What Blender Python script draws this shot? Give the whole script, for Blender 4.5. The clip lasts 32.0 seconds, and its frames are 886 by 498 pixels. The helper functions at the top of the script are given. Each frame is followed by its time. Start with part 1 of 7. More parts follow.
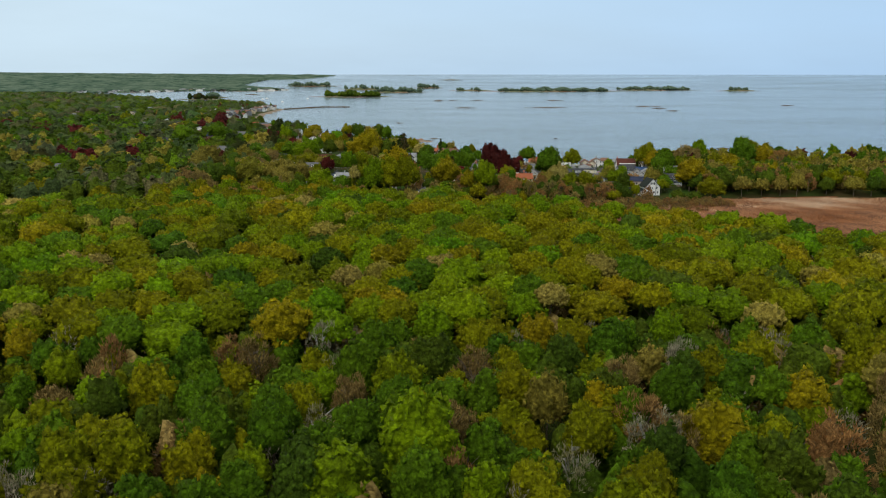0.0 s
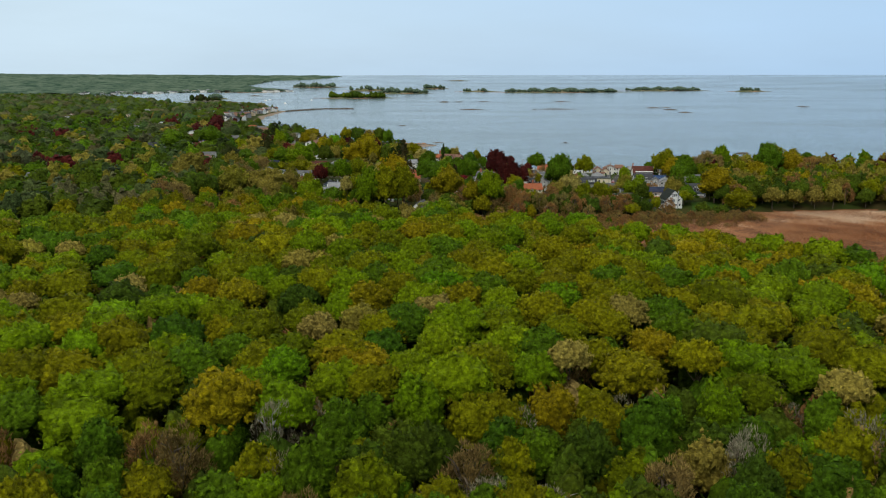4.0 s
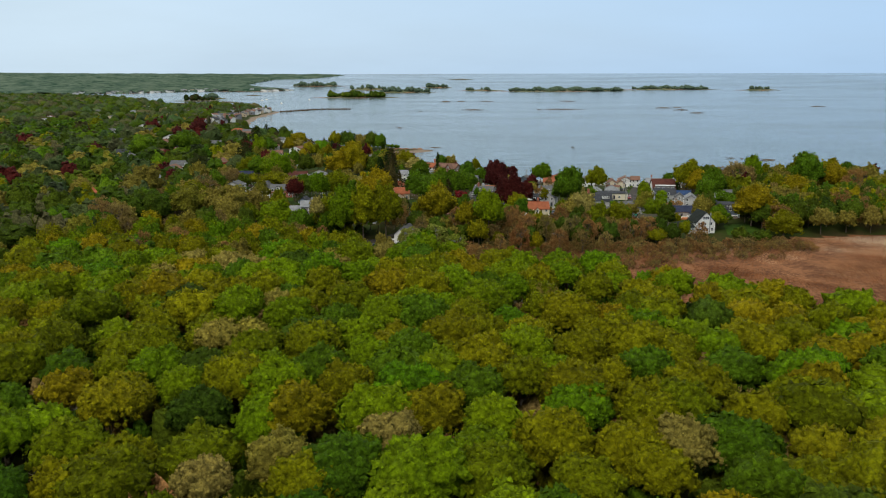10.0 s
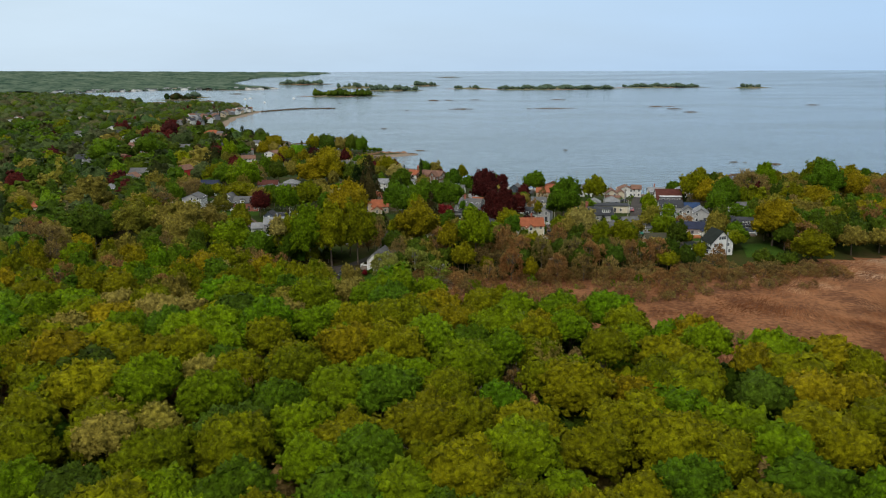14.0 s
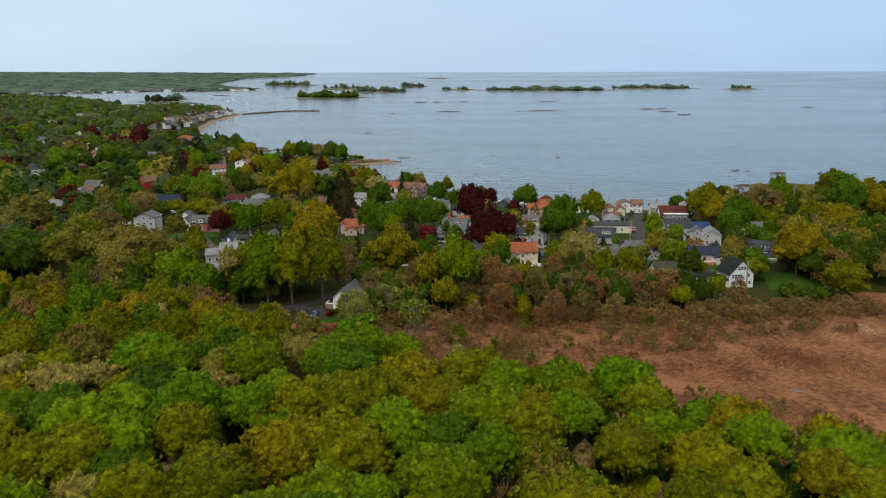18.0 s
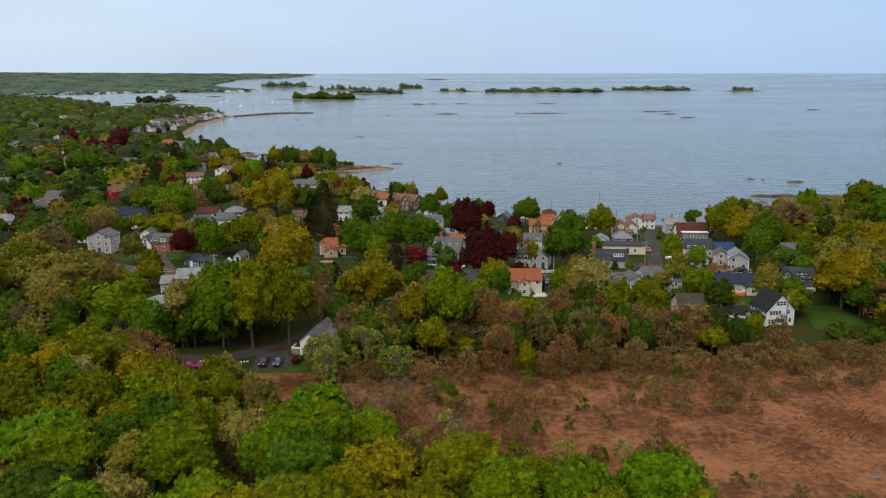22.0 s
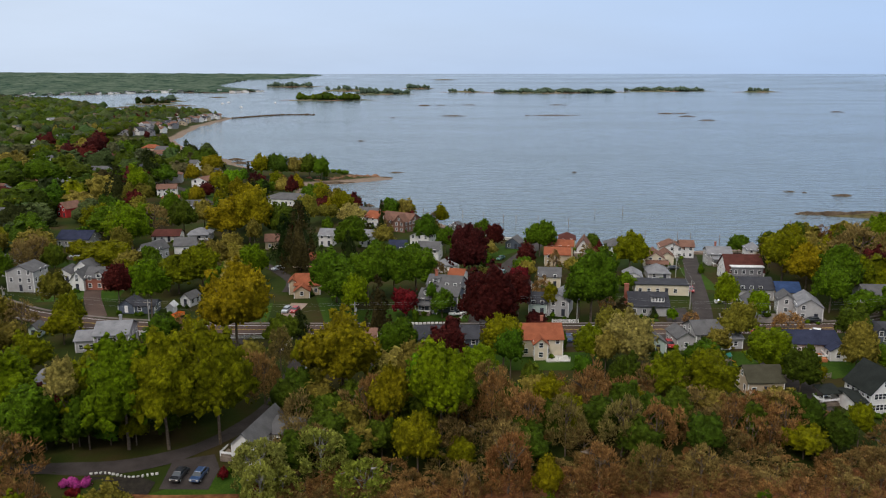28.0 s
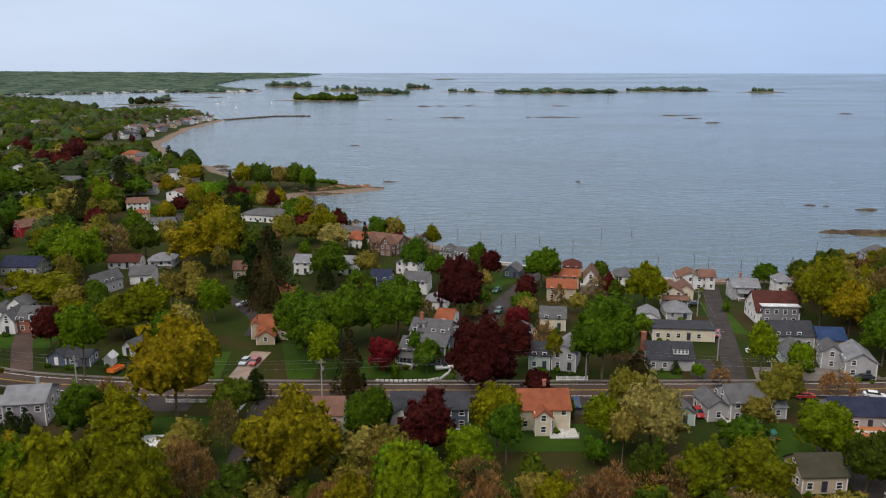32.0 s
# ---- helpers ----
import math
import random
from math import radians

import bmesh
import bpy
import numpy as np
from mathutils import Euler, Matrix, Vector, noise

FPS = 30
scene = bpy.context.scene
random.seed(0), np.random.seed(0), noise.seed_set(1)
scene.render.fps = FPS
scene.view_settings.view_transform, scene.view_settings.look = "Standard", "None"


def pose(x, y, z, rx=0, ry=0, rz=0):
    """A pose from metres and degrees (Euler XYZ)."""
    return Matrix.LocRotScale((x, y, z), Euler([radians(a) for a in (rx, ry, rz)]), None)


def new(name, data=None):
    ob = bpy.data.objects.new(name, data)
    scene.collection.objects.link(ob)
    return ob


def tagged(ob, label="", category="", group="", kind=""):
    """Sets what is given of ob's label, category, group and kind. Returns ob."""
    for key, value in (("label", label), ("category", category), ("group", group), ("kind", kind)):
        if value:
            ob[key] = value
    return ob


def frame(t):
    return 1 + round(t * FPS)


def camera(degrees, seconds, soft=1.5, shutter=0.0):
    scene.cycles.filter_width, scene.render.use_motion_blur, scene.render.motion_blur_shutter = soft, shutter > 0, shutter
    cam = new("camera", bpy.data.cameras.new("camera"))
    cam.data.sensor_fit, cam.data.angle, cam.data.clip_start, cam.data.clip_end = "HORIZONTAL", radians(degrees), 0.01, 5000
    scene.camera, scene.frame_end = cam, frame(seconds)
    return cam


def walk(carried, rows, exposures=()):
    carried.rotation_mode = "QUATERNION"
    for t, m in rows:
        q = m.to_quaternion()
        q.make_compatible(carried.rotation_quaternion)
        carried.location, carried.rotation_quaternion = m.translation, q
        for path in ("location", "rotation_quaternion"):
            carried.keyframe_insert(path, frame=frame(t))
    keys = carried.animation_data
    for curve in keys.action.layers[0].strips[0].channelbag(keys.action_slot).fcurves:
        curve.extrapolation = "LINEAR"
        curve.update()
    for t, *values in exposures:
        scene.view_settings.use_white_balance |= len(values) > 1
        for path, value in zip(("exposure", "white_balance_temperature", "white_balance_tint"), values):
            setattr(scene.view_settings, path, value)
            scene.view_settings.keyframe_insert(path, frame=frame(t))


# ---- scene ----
cam = camera(59.2, 32.0, soft=1.15)
METRES, EYE, TILT, LEAN, TURN = 310.0, 70.1, -12.8, 0.0, 0.0
ROWS = [
    (0.0, 0.0, 0.0, 0.0, 0.0, 0.0, -0.0),
    (0.5, 0.0014, 0.0149, 0.0034, 0.05, 0.02, 0.01),
    (1.0, 0.0028, 0.0301, 0.007, 0.1, 0.02, 0.01),
    (1.5, 0.004, 0.0453, 0.0106, 0.14, 0.02, 0.02),
    (2.0, 0.0052, 0.0603, 0.0139, 0.29, 0.02, -0.01),
    (2.5, 0.006, 0.0753, 0.0173, 0.44, 0.02, -0.02),
    (3.0, 0.0073, 0.0905, 0.0209, 0.5, 0.03, -0.04),
    (3.5, 0.0086, 0.1058, 0.0246, 0.51, 0.04, -0.03),
    (5.5, 0.0149, 0.1666, 0.0388, 0.61, 0.05, -0.04),
    (6.0, 0.0166, 0.1822, 0.0425, 0.66, 0.04, -0.05),
    (6.5, 0.0181, 0.1978, 0.0464, 0.69, 0.03, -0.05),
    (7.0, 0.0196, 0.2135, 0.0503, 0.73, -0.0, -0.06),
    (7.5, 0.0212, 0.2293, 0.0539, 0.76, -0.01, -0.05),
    (8.0, 0.0228, 0.2451, 0.0579, 0.81, -0.03, -0.06),
    (8.5, 0.0244, 0.2613, 0.0619, 0.83, -0.04, -0.06),
    (9.0, 0.0259, 0.2778, 0.0658, 0.84, -0.04, -0.06),
    (9.5, 0.0271, 0.2941, 0.0701, 0.84, -0.05, -0.05),
    (10.0, 0.0283, 0.3106, 0.0742, 0.83, -0.07, -0.03),
    (10.5, 0.0294, 0.3274, 0.0784, 0.8, -0.1, -0.01),
    (11.0, 0.0305, 0.344, 0.0827, 0.73, -0.14, 0.02),
    (11.5, 0.0318, 0.3608, 0.0869, 0.63, -0.16, 0.05),
    (12.0, 0.0329, 0.3772, 0.091, 0.52, -0.19, 0.08),
    (12.5, 0.0338, 0.3932, 0.0952, 0.42, -0.21, 0.11),
    (13.0, 0.0345, 0.4097, 0.0992, 0.3, -0.22, 0.15),
    (13.5, 0.0357, 0.4258, 0.103, 0.19, -0.23, 0.18),
    (14.0, 0.0369, 0.4419, 0.1069, 0.06, -0.24, 0.19),
    (14.5, 0.0382, 0.4574, 0.1111, -0.05, -0.27, 0.22),
    (16.5, 0.0432, 0.5188, 0.1272, -0.51, -0.22, 0.31),
    (17.0, 0.0445, 0.5338, 0.1312, -0.62, -0.21, 0.3),
    (17.5, 0.0461, 0.5484, 0.1353, -0.68, -0.2, 0.32),
    (18.0, 0.0475, 0.5631, 0.1399, -0.72, -0.21, 0.34),
    (18.5, 0.0489, 0.5781, 0.1437, -0.77, -0.2, 0.32),
    (19.0, 0.0502, 0.5931, 0.147, -0.82, -0.18, 0.31),
    (19.5, 0.0515, 0.6078, 0.1505, -0.85, -0.15, 0.32),
    (20.0, 0.0528, 0.6225, 0.1539, -0.88, -0.16, 0.31),
    (20.5, 0.0544, 0.6372, 0.157, -0.9, -0.14, 0.32),
    (21.0, 0.0557, 0.6518, 0.1603, -0.89, -0.13, 0.32),
    (21.5, 0.0567, 0.6662, 0.1636, -0.86, -0.12, 0.32),
    (22.0, 0.0578, 0.6808, 0.1665, -0.83, -0.13, 0.27),
    (22.5, 0.0592, 0.6959, 0.1695, -0.79, -0.12, 0.28),
    (23.0, 0.0606, 0.7101, 0.173, -0.74, -0.12, 0.25),
    (23.5, 0.0619, 0.7248, 0.1764, -0.69, -0.12, 0.24),
    (24.0, 0.0632, 0.7396, 0.1793, -0.63, -0.11, 0.22),
    (24.5, 0.0646, 0.7545, 0.1826, -0.56, -0.12, 0.23),
    (25.0, 0.066, 0.7691, 0.1861, -0.52, -0.14, 0.21),
    (25.5, 0.0671, 0.7841, 0.1892, -0.48, -0.14, 0.19),
    (27.5, 0.0715, 0.8438, 0.2023, -0.24, -0.12, 0.13),
    (28.0, 0.0728, 0.8584, 0.2051, -0.19, -0.1, 0.09),
    (28.5, 0.0743, 0.8731, 0.208, -0.14, -0.1, 0.07),
    (29.0, 0.0756, 0.8877, 0.2114, -0.08, -0.09, 0.05),
    (29.5, 0.0772, 0.9025, 0.2154, -0.01, -0.07, 0.06),
    (30.0, 0.0787, 0.9163, 0.2207, 0.02, -0.15, 0.06),
    (30.5, 0.0806, 0.9292, 0.2257, -0.0, -0.19, 0.03),
    (31.0, 0.0821, 0.9411, 0.23, -0.06, -0.23, 0.05),
    (31.5, 0.0839, 0.9538, 0.2347, -0.1, -0.21, 0.03),
    (32.0, 0.0855, 0.9664, 0.2392, -0.13, -0.19, 0.01),
]
walk(cam, [(t, pose(0, 0, EYE, TILT, LEAN, TURN) @ pose(METRES * x, METRES * y, METRES * z, 90 + pitch, roll, yaw)) for t, x, y, z, yaw, pitch, roll in ROWS],
     [(0.0, 0.0, 6500, 8), (12.0, 0.0, 6500, 10), (20.0, 0.0, 6450, 14), (32.0, -0.08, 6450, 20)])


# ---- world and light ----
world = bpy.data.worlds.new("overcast_sky")
scene.world = world
world.use_nodes = True
wn, wl = world.node_tree.nodes, world.node_tree.links
wn.clear()
SUN_EL, SUN_ROT = 50.0, 210.0
sky = wn.new("ShaderNodeTexSky")
sky.sky_type, sky.sun_disc = "NISHITA", False
sky.sun_elevation, sky.sun_rotation = radians(SUN_EL), radians(SUN_ROT)
sky.air_density, sky.dust_density, sky.ozone_density = 1.0, 2.0, 1.5
coord = wn.new("ShaderNodeTexCoord")
stretch = wn.new("ShaderNodeMapping")
stretch.inputs["Scale"].default_value = (1.0, 1.0, 5.0)
cloud = wn.new("ShaderNodeTexNoise")
cloud.inputs["Scale"].default_value, cloud.inputs["Detail"].default_value = 2.2, 6.0
cloud.inputs["Roughness"].default_value = 0.55
veil = wn.new("ShaderNodeMapRange")
veil.inputs["From Min"].default_value, veil.inputs["From Max"].default_value = 0.3, 0.75
veil.inputs["To Min"].default_value, veil.inputs["To Max"].default_value = 0.8, 0.98
blend = wn.new("ShaderNodeMix")
blend.data_type = "RGBA"
blend.inputs["B"].default_value = (6.1, 7.7, 9.5, 1)
side = wn.new("ShaderNodeSeparateXYZ")
wl.new(coord.outputs["Generated"], side.inputs[0])
tone = wn.new("ShaderNodeValToRGB")
tone.color_ramp.elements[0].position, tone.color_ramp.elements[0].color = 0.28, (0.66, 0.83, 0.98, 1)
tone.color_ramp.elements[1].position, tone.color_ramp.elements[1].color = 0.76, (0.46, 0.675, 0.95, 1)
shift = wn.new("ShaderNodeMath")
shift.operation = "MULTIPLY_ADD"
shift.inputs[1].default_value, shift.inputs[2].default_value = 0.5, 0.5
wl.new(side.outputs["X"], shift.inputs[0])
wl.new(shift.outputs[0], tone.inputs["Fac"])
scale_up = wn.new("ShaderNodeVectorMath")
scale_up.operation = "SCALE"
overhead = wn.new("ShaderNodeMapRange")
overhead.interpolation_type = "SMOOTHSTEP"
overhead.inputs["From Min"].default_value, overhead.inputs["From Max"].default_value = 0.2, 0.95
overhead.inputs["To Min"].default_value, overhead.inputs["To Max"].default_value = 10.0, 21.0
wl.new(side.outputs["Z"], overhead.inputs["Value"])
wl.new(overhead.outputs["Result"], scale_up.inputs["Scale"])
grey = wn.new("ShaderNodeMix")
grey.data_type = "RGBA"
grey.inputs["B"].default_value = (0.78, 0.845, 0.81, 1)
fade = wn.new("ShaderNodeMapRange")
fade.inputs["From Min"].default_value, fade.inputs["From Max"].default_value = 0.2, 0.6
wl.new(side.outputs["Z"], fade.inputs["Value"])
wl.new(fade.outputs["Result"], grey.inputs["Factor"])
wl.new(tone.outputs["Color"], grey.inputs["A"])
wl.new(grey.outputs["Result"], scale_up.inputs[0])
wl.new(scale_up.outputs[0], blend.inputs["B"])
back = wn.new("ShaderNodeBackground")
back.inputs["Strength"].default_value = 0.1
wout = wn.new("ShaderNodeOutputWorld")
wl.new(coord.outputs["Generated"], stretch.inputs["Vector"])
wl.new(stretch.outputs["Vector"], cloud.inputs["Vector"])
wl.new(cloud.outputs["Fac"], veil.inputs["Value"])
wl.new(veil.outputs["Result"], blend.inputs["Factor"])
wl.new(sky.outputs["Color"], blend.inputs["A"])
wl.new(blend.outputs["Result"], back.inputs["Color"])
wl.new(back.outputs["Background"], wout.inputs["Surface"])
sun = new("sun", bpy.data.lights.new("sun", "SUN"))
sun.data.energy, sun.data.angle, sun.data.color = 1.5, radians(20), (1.0, 0.96, 0.9)
sun.rotation_euler = (radians(90 - SUN_EL), 0, radians(180 - SUN_ROT))


# ---- materials ----
def material(name, build, rough=0.8, spec=0.3):
    m = bpy.data.materials.new(name)
    m.use_nodes = True
    n, k = m.node_tree.nodes, m.node_tree.links
    b = n["Principled BSDF"]
    b.inputs["Roughness"].default_value, b.inputs["Specular IOR Level"].default_value = rough, spec
    build(n, k, b)
    return m


def node(n, kind, **values):
    o = n.new("ShaderNode" + kind)
    for key, v in values.items():
        o.inputs[key.replace("_", " ")].default_value = v
    return o


def ramp(n, stops):
    r = n.new("ShaderNodeValToRGB")
    e = r.color_ramp.elements
    while len(e) < len(stops):
        e.new(0.5)
    for el, (p, c) in zip(e, stops):
        el.position, el.color = p, (*c, 1)
    return r


def mottled(name, a, b_, scale=1.0, fine=12.0, rough=0.85, bump=0.3, spec=0.1, dist=0.05, obj=0.0):
    """Two colours mixed at two scales, with fine relief."""
    def build(n, k, b):
        geo = n.new("ShaderNodeNewGeometry")
        big = node(n, "TexNoise", Scale=scale, Detail=4.0)
        small = node(n, "TexNoise", Scale=fine, Detail=5.0)
        k.new(geo.outputs["Position"], big.inputs["Vector"])
        k.new(geo.outputs["Position"], small.inputs["Vector"])
        add = n.new("ShaderNodeMath")
        add.operation = "ADD"
        k.new(big.outputs["Fac"], add.inputs[0])
        k.new(small.outputs["Fac"], add.inputs[1])
        half = n.new("ShaderNodeMath")
        half.operation = "MULTIPLY_ADD"
        half.inputs[1].default_value, half.inputs[2].default_value = 1.6, -1.1
        k.new(add.outputs[0], half.inputs[0])
        r = ramp(n, [(0.2, a), (0.8, b_)])
        k.new(half.outputs[0], r.inputs["Fac"])
        out = r.outputs["Color"]
        if obj:
            info = n.new("ShaderNodeObjectInfo")
            hsv = n.new("ShaderNodeHueSaturation")
            mr = node(n, "MapRange", To_Min=1 - obj, To_Max=1 + obj)
            k.new(info.outputs["Random"], mr.inputs["Value"])
            k.new(mr.outputs["Result"], hsv.inputs["Value"])
            k.new(out, hsv.inputs["Color"])
            out = hsv.outputs["Color"]
        k.new(out, b.inputs["Base Color"])
        if bump:
            bm_ = node(n, "Bump", Strength=bump, Distance=dist)
            k.new(small.outputs["Fac"], bm_.inputs["Height"])
            k.new(bm_.outputs["Normal"], b.inputs["Normal"])
    return material(name, build, rough, spec)


def foliage(name, stops, glow=0.2, var=0.6, depth=0.7):
    """Leaves: a hue for each tree, a tone for each leaf cluster, shade painted between puffs, and some light let
    through.
    """
    def build(n, k, b):
        info = n.new("ShaderNodeObjectInfo")
        att = n.new("ShaderNodeAttribute")
        att.attribute_name = "tint"
        add = n.new("ShaderNodeMath")
        add.operation = "ADD"
        k.new(info.outputs["Random"], add.inputs[0])
        k.new(att.outputs["Fac"], add.inputs[1])
        fr = n.new("ShaderNodeMath")
        fr.operation = "FRACT"
        k.new(add.outputs[0], fr.inputs[0])
        r = ramp(n, [(p, tuple(v * depth for v in c)) for p, c in stops])
        k.new(fr.outputs[0], r.inputs["Fac"])
        geo = n.new("ShaderNodeNewGeometry")
        mr = node(n, "MapRange", To_Min=1 - var * 0.55, To_Max=1 + var * 0.55)
        k.new(geo.outputs["Random Per Island"], mr.inputs["Value"])
        fine = node(n, "TexNoise", Scale=3.4, Detail=3.0, Roughness=0.65)
        k.new(geo.outputs["Position"], fine.inputs["Vector"])
        m2 = node(n, "MapRange", From_Min=0.3, From_Max=0.7, To_Min=1 - var * 0.5, To_Max=1 + var * 0.5)
        k.new(fine.outputs["Fac"], m2.inputs["Value"])
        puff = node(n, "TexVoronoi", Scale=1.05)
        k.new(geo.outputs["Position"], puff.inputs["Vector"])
        # painted light and shade: puff centres brighter, the creases between them darker
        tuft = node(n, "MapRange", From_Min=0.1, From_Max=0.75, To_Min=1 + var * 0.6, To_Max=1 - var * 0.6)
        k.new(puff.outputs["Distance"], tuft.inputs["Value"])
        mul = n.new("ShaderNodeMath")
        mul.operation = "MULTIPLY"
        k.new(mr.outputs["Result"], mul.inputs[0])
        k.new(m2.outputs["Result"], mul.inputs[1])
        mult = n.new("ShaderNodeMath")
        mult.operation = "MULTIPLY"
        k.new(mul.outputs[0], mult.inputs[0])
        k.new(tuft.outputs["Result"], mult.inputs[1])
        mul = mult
        own = n.new("ShaderNodeMath")
        own.operation = "MULTIPLY"
        own.inputs[1].default_value = 7.3
        k.new(fr.outputs[0], own.inputs[0])
        own2 = n.new("ShaderNodeMath")
        own2.operation = "FRACT"
        k.new(own.outputs[0], own2.inputs[0])
        m3 = node(n, "MapRange", To_Min=0.86, To_Max=1.18)
        k.new(own2.outputs[0], m3.inputs["Value"])
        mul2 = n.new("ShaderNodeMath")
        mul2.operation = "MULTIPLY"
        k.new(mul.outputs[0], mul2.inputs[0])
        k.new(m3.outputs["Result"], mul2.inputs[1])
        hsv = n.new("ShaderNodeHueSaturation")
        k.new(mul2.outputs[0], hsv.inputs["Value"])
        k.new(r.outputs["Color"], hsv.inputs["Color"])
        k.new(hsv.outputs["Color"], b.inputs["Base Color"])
        swell = node(n, "Bump", Strength=0.8, Distance=0.7)
        swell.invert = True
        k.new(puff.outputs["Distance"], swell.inputs["Height"])
        bump = node(n, "Bump", Strength=0.8, Distance=0.5)
        k.new(fine.outputs["Fac"], bump.inputs["Height"])
        k.new(swell.outputs["Normal"], bump.inputs["Normal"])
        k.new(bump.outputs["Normal"], b.inputs["Normal"])
        tr = n.new("ShaderNodeBsdfTranslucent")
        k.new(hsv.outputs["Color"], tr.inputs["Color"])
        mix = n.new("ShaderNodeMixShader")
        mix.inputs["Fac"].default_value = glow
        k.new(b.outputs["BSDF"], mix.inputs[1])
        k.new(tr.outputs["BSDF"], mix.inputs[2])
        k.new(mix.outputs["Shader"], n["Material Output"].inputs["Surface"])
    return material(name, build, 0.7, 0.05)


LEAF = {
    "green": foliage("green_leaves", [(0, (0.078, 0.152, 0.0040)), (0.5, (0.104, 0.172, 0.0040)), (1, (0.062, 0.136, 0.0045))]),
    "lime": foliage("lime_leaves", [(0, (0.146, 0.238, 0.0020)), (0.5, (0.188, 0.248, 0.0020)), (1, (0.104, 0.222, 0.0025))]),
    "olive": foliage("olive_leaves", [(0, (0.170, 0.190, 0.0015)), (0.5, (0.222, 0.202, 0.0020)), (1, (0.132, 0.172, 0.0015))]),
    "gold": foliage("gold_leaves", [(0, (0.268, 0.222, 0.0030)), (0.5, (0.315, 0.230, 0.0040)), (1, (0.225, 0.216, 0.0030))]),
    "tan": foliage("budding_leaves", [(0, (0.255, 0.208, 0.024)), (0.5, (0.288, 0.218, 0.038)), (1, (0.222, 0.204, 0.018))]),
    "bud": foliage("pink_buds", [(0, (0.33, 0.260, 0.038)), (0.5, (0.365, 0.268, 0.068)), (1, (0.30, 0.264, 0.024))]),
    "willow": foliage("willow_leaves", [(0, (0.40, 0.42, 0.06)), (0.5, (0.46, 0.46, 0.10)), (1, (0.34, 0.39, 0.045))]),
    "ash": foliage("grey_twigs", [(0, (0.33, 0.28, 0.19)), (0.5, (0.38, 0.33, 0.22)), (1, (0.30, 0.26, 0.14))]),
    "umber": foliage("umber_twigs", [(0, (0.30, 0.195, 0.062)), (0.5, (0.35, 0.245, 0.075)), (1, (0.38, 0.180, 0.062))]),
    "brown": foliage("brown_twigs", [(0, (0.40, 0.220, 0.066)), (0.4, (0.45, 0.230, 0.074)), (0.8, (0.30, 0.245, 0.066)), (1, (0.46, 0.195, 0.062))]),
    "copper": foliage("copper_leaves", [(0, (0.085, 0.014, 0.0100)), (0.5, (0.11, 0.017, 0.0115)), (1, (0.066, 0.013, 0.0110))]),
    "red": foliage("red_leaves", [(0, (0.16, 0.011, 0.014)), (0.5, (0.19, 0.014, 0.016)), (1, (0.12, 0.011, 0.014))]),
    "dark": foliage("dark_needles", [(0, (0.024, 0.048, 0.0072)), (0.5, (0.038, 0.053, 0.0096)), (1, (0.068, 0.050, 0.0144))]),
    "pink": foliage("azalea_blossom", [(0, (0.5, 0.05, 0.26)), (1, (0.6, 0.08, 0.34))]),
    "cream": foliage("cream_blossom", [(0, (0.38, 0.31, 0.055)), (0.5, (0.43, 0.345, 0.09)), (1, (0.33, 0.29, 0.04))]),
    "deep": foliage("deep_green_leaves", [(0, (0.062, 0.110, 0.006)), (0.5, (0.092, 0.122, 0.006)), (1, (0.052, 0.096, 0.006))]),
    # far shore and islands: haze is put into this greyed, low-contrast green
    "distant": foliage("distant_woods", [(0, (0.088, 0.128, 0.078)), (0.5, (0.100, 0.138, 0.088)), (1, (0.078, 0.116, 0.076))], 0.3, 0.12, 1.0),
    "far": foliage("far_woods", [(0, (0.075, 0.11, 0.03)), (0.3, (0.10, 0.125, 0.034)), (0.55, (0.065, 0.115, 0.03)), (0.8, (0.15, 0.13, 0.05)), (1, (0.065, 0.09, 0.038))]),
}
BARK = mottled("bark", (0.085, 0.062, 0.042), (0.17, 0.13, 0.095), 2.0, 14.0, 0.95, 0.3, 0.03)
PALE_BARK = mottled("pale_bark", (0.22, 0.2, 0.17), (0.36, 0.34, 0.3), 2.0, 14.0)
ASPHALT = mottled("asphalt", (0.032, 0.026, 0.023), (0.055, 0.045, 0.04), 0.35, 9.0, 0.9, 0.2)
ROAD_M = mottled("worn_asphalt", (0.058, 0.037, 0.028), (0.085, 0.056, 0.044), 0.2, 8.0, 0.9, 0.2)
PAINT_W = mottled("road_paint_white", (0.5, 0.5, 0.48), (0.7, 0.7, 0.68), 1.5, 9.0)
PAINT_Y = mottled("road_paint_yellow", (0.4, 0.26, 0.04), (0.5, 0.33, 0.06), 1.5, 9.0)
SAND = mottled("sand", (0.22, 0.155, 0.115), (0.32, 0.235, 0.18), 0.3, 5.0)
ROCK = mottled("shore_rock", (0.045, 0.03, 0.018), (0.12, 0.085, 0.055), 0.25, 2.5, 0.9, 0.8, 0.06, 0.3)
PINK_ROCK = mottled("pink_granite", (0.12, 0.06, 0.033), (0.30, 0.165, 0.10), 0.3, 2.0, 0.9, 0.8, 0.06, 0.3)
LAWN = mottled("lawn", (0.02, 0.046, 0.005), (0.035, 0.064, 0.007), 0.15, 3.0, 0.9, 0.4, 0.04)


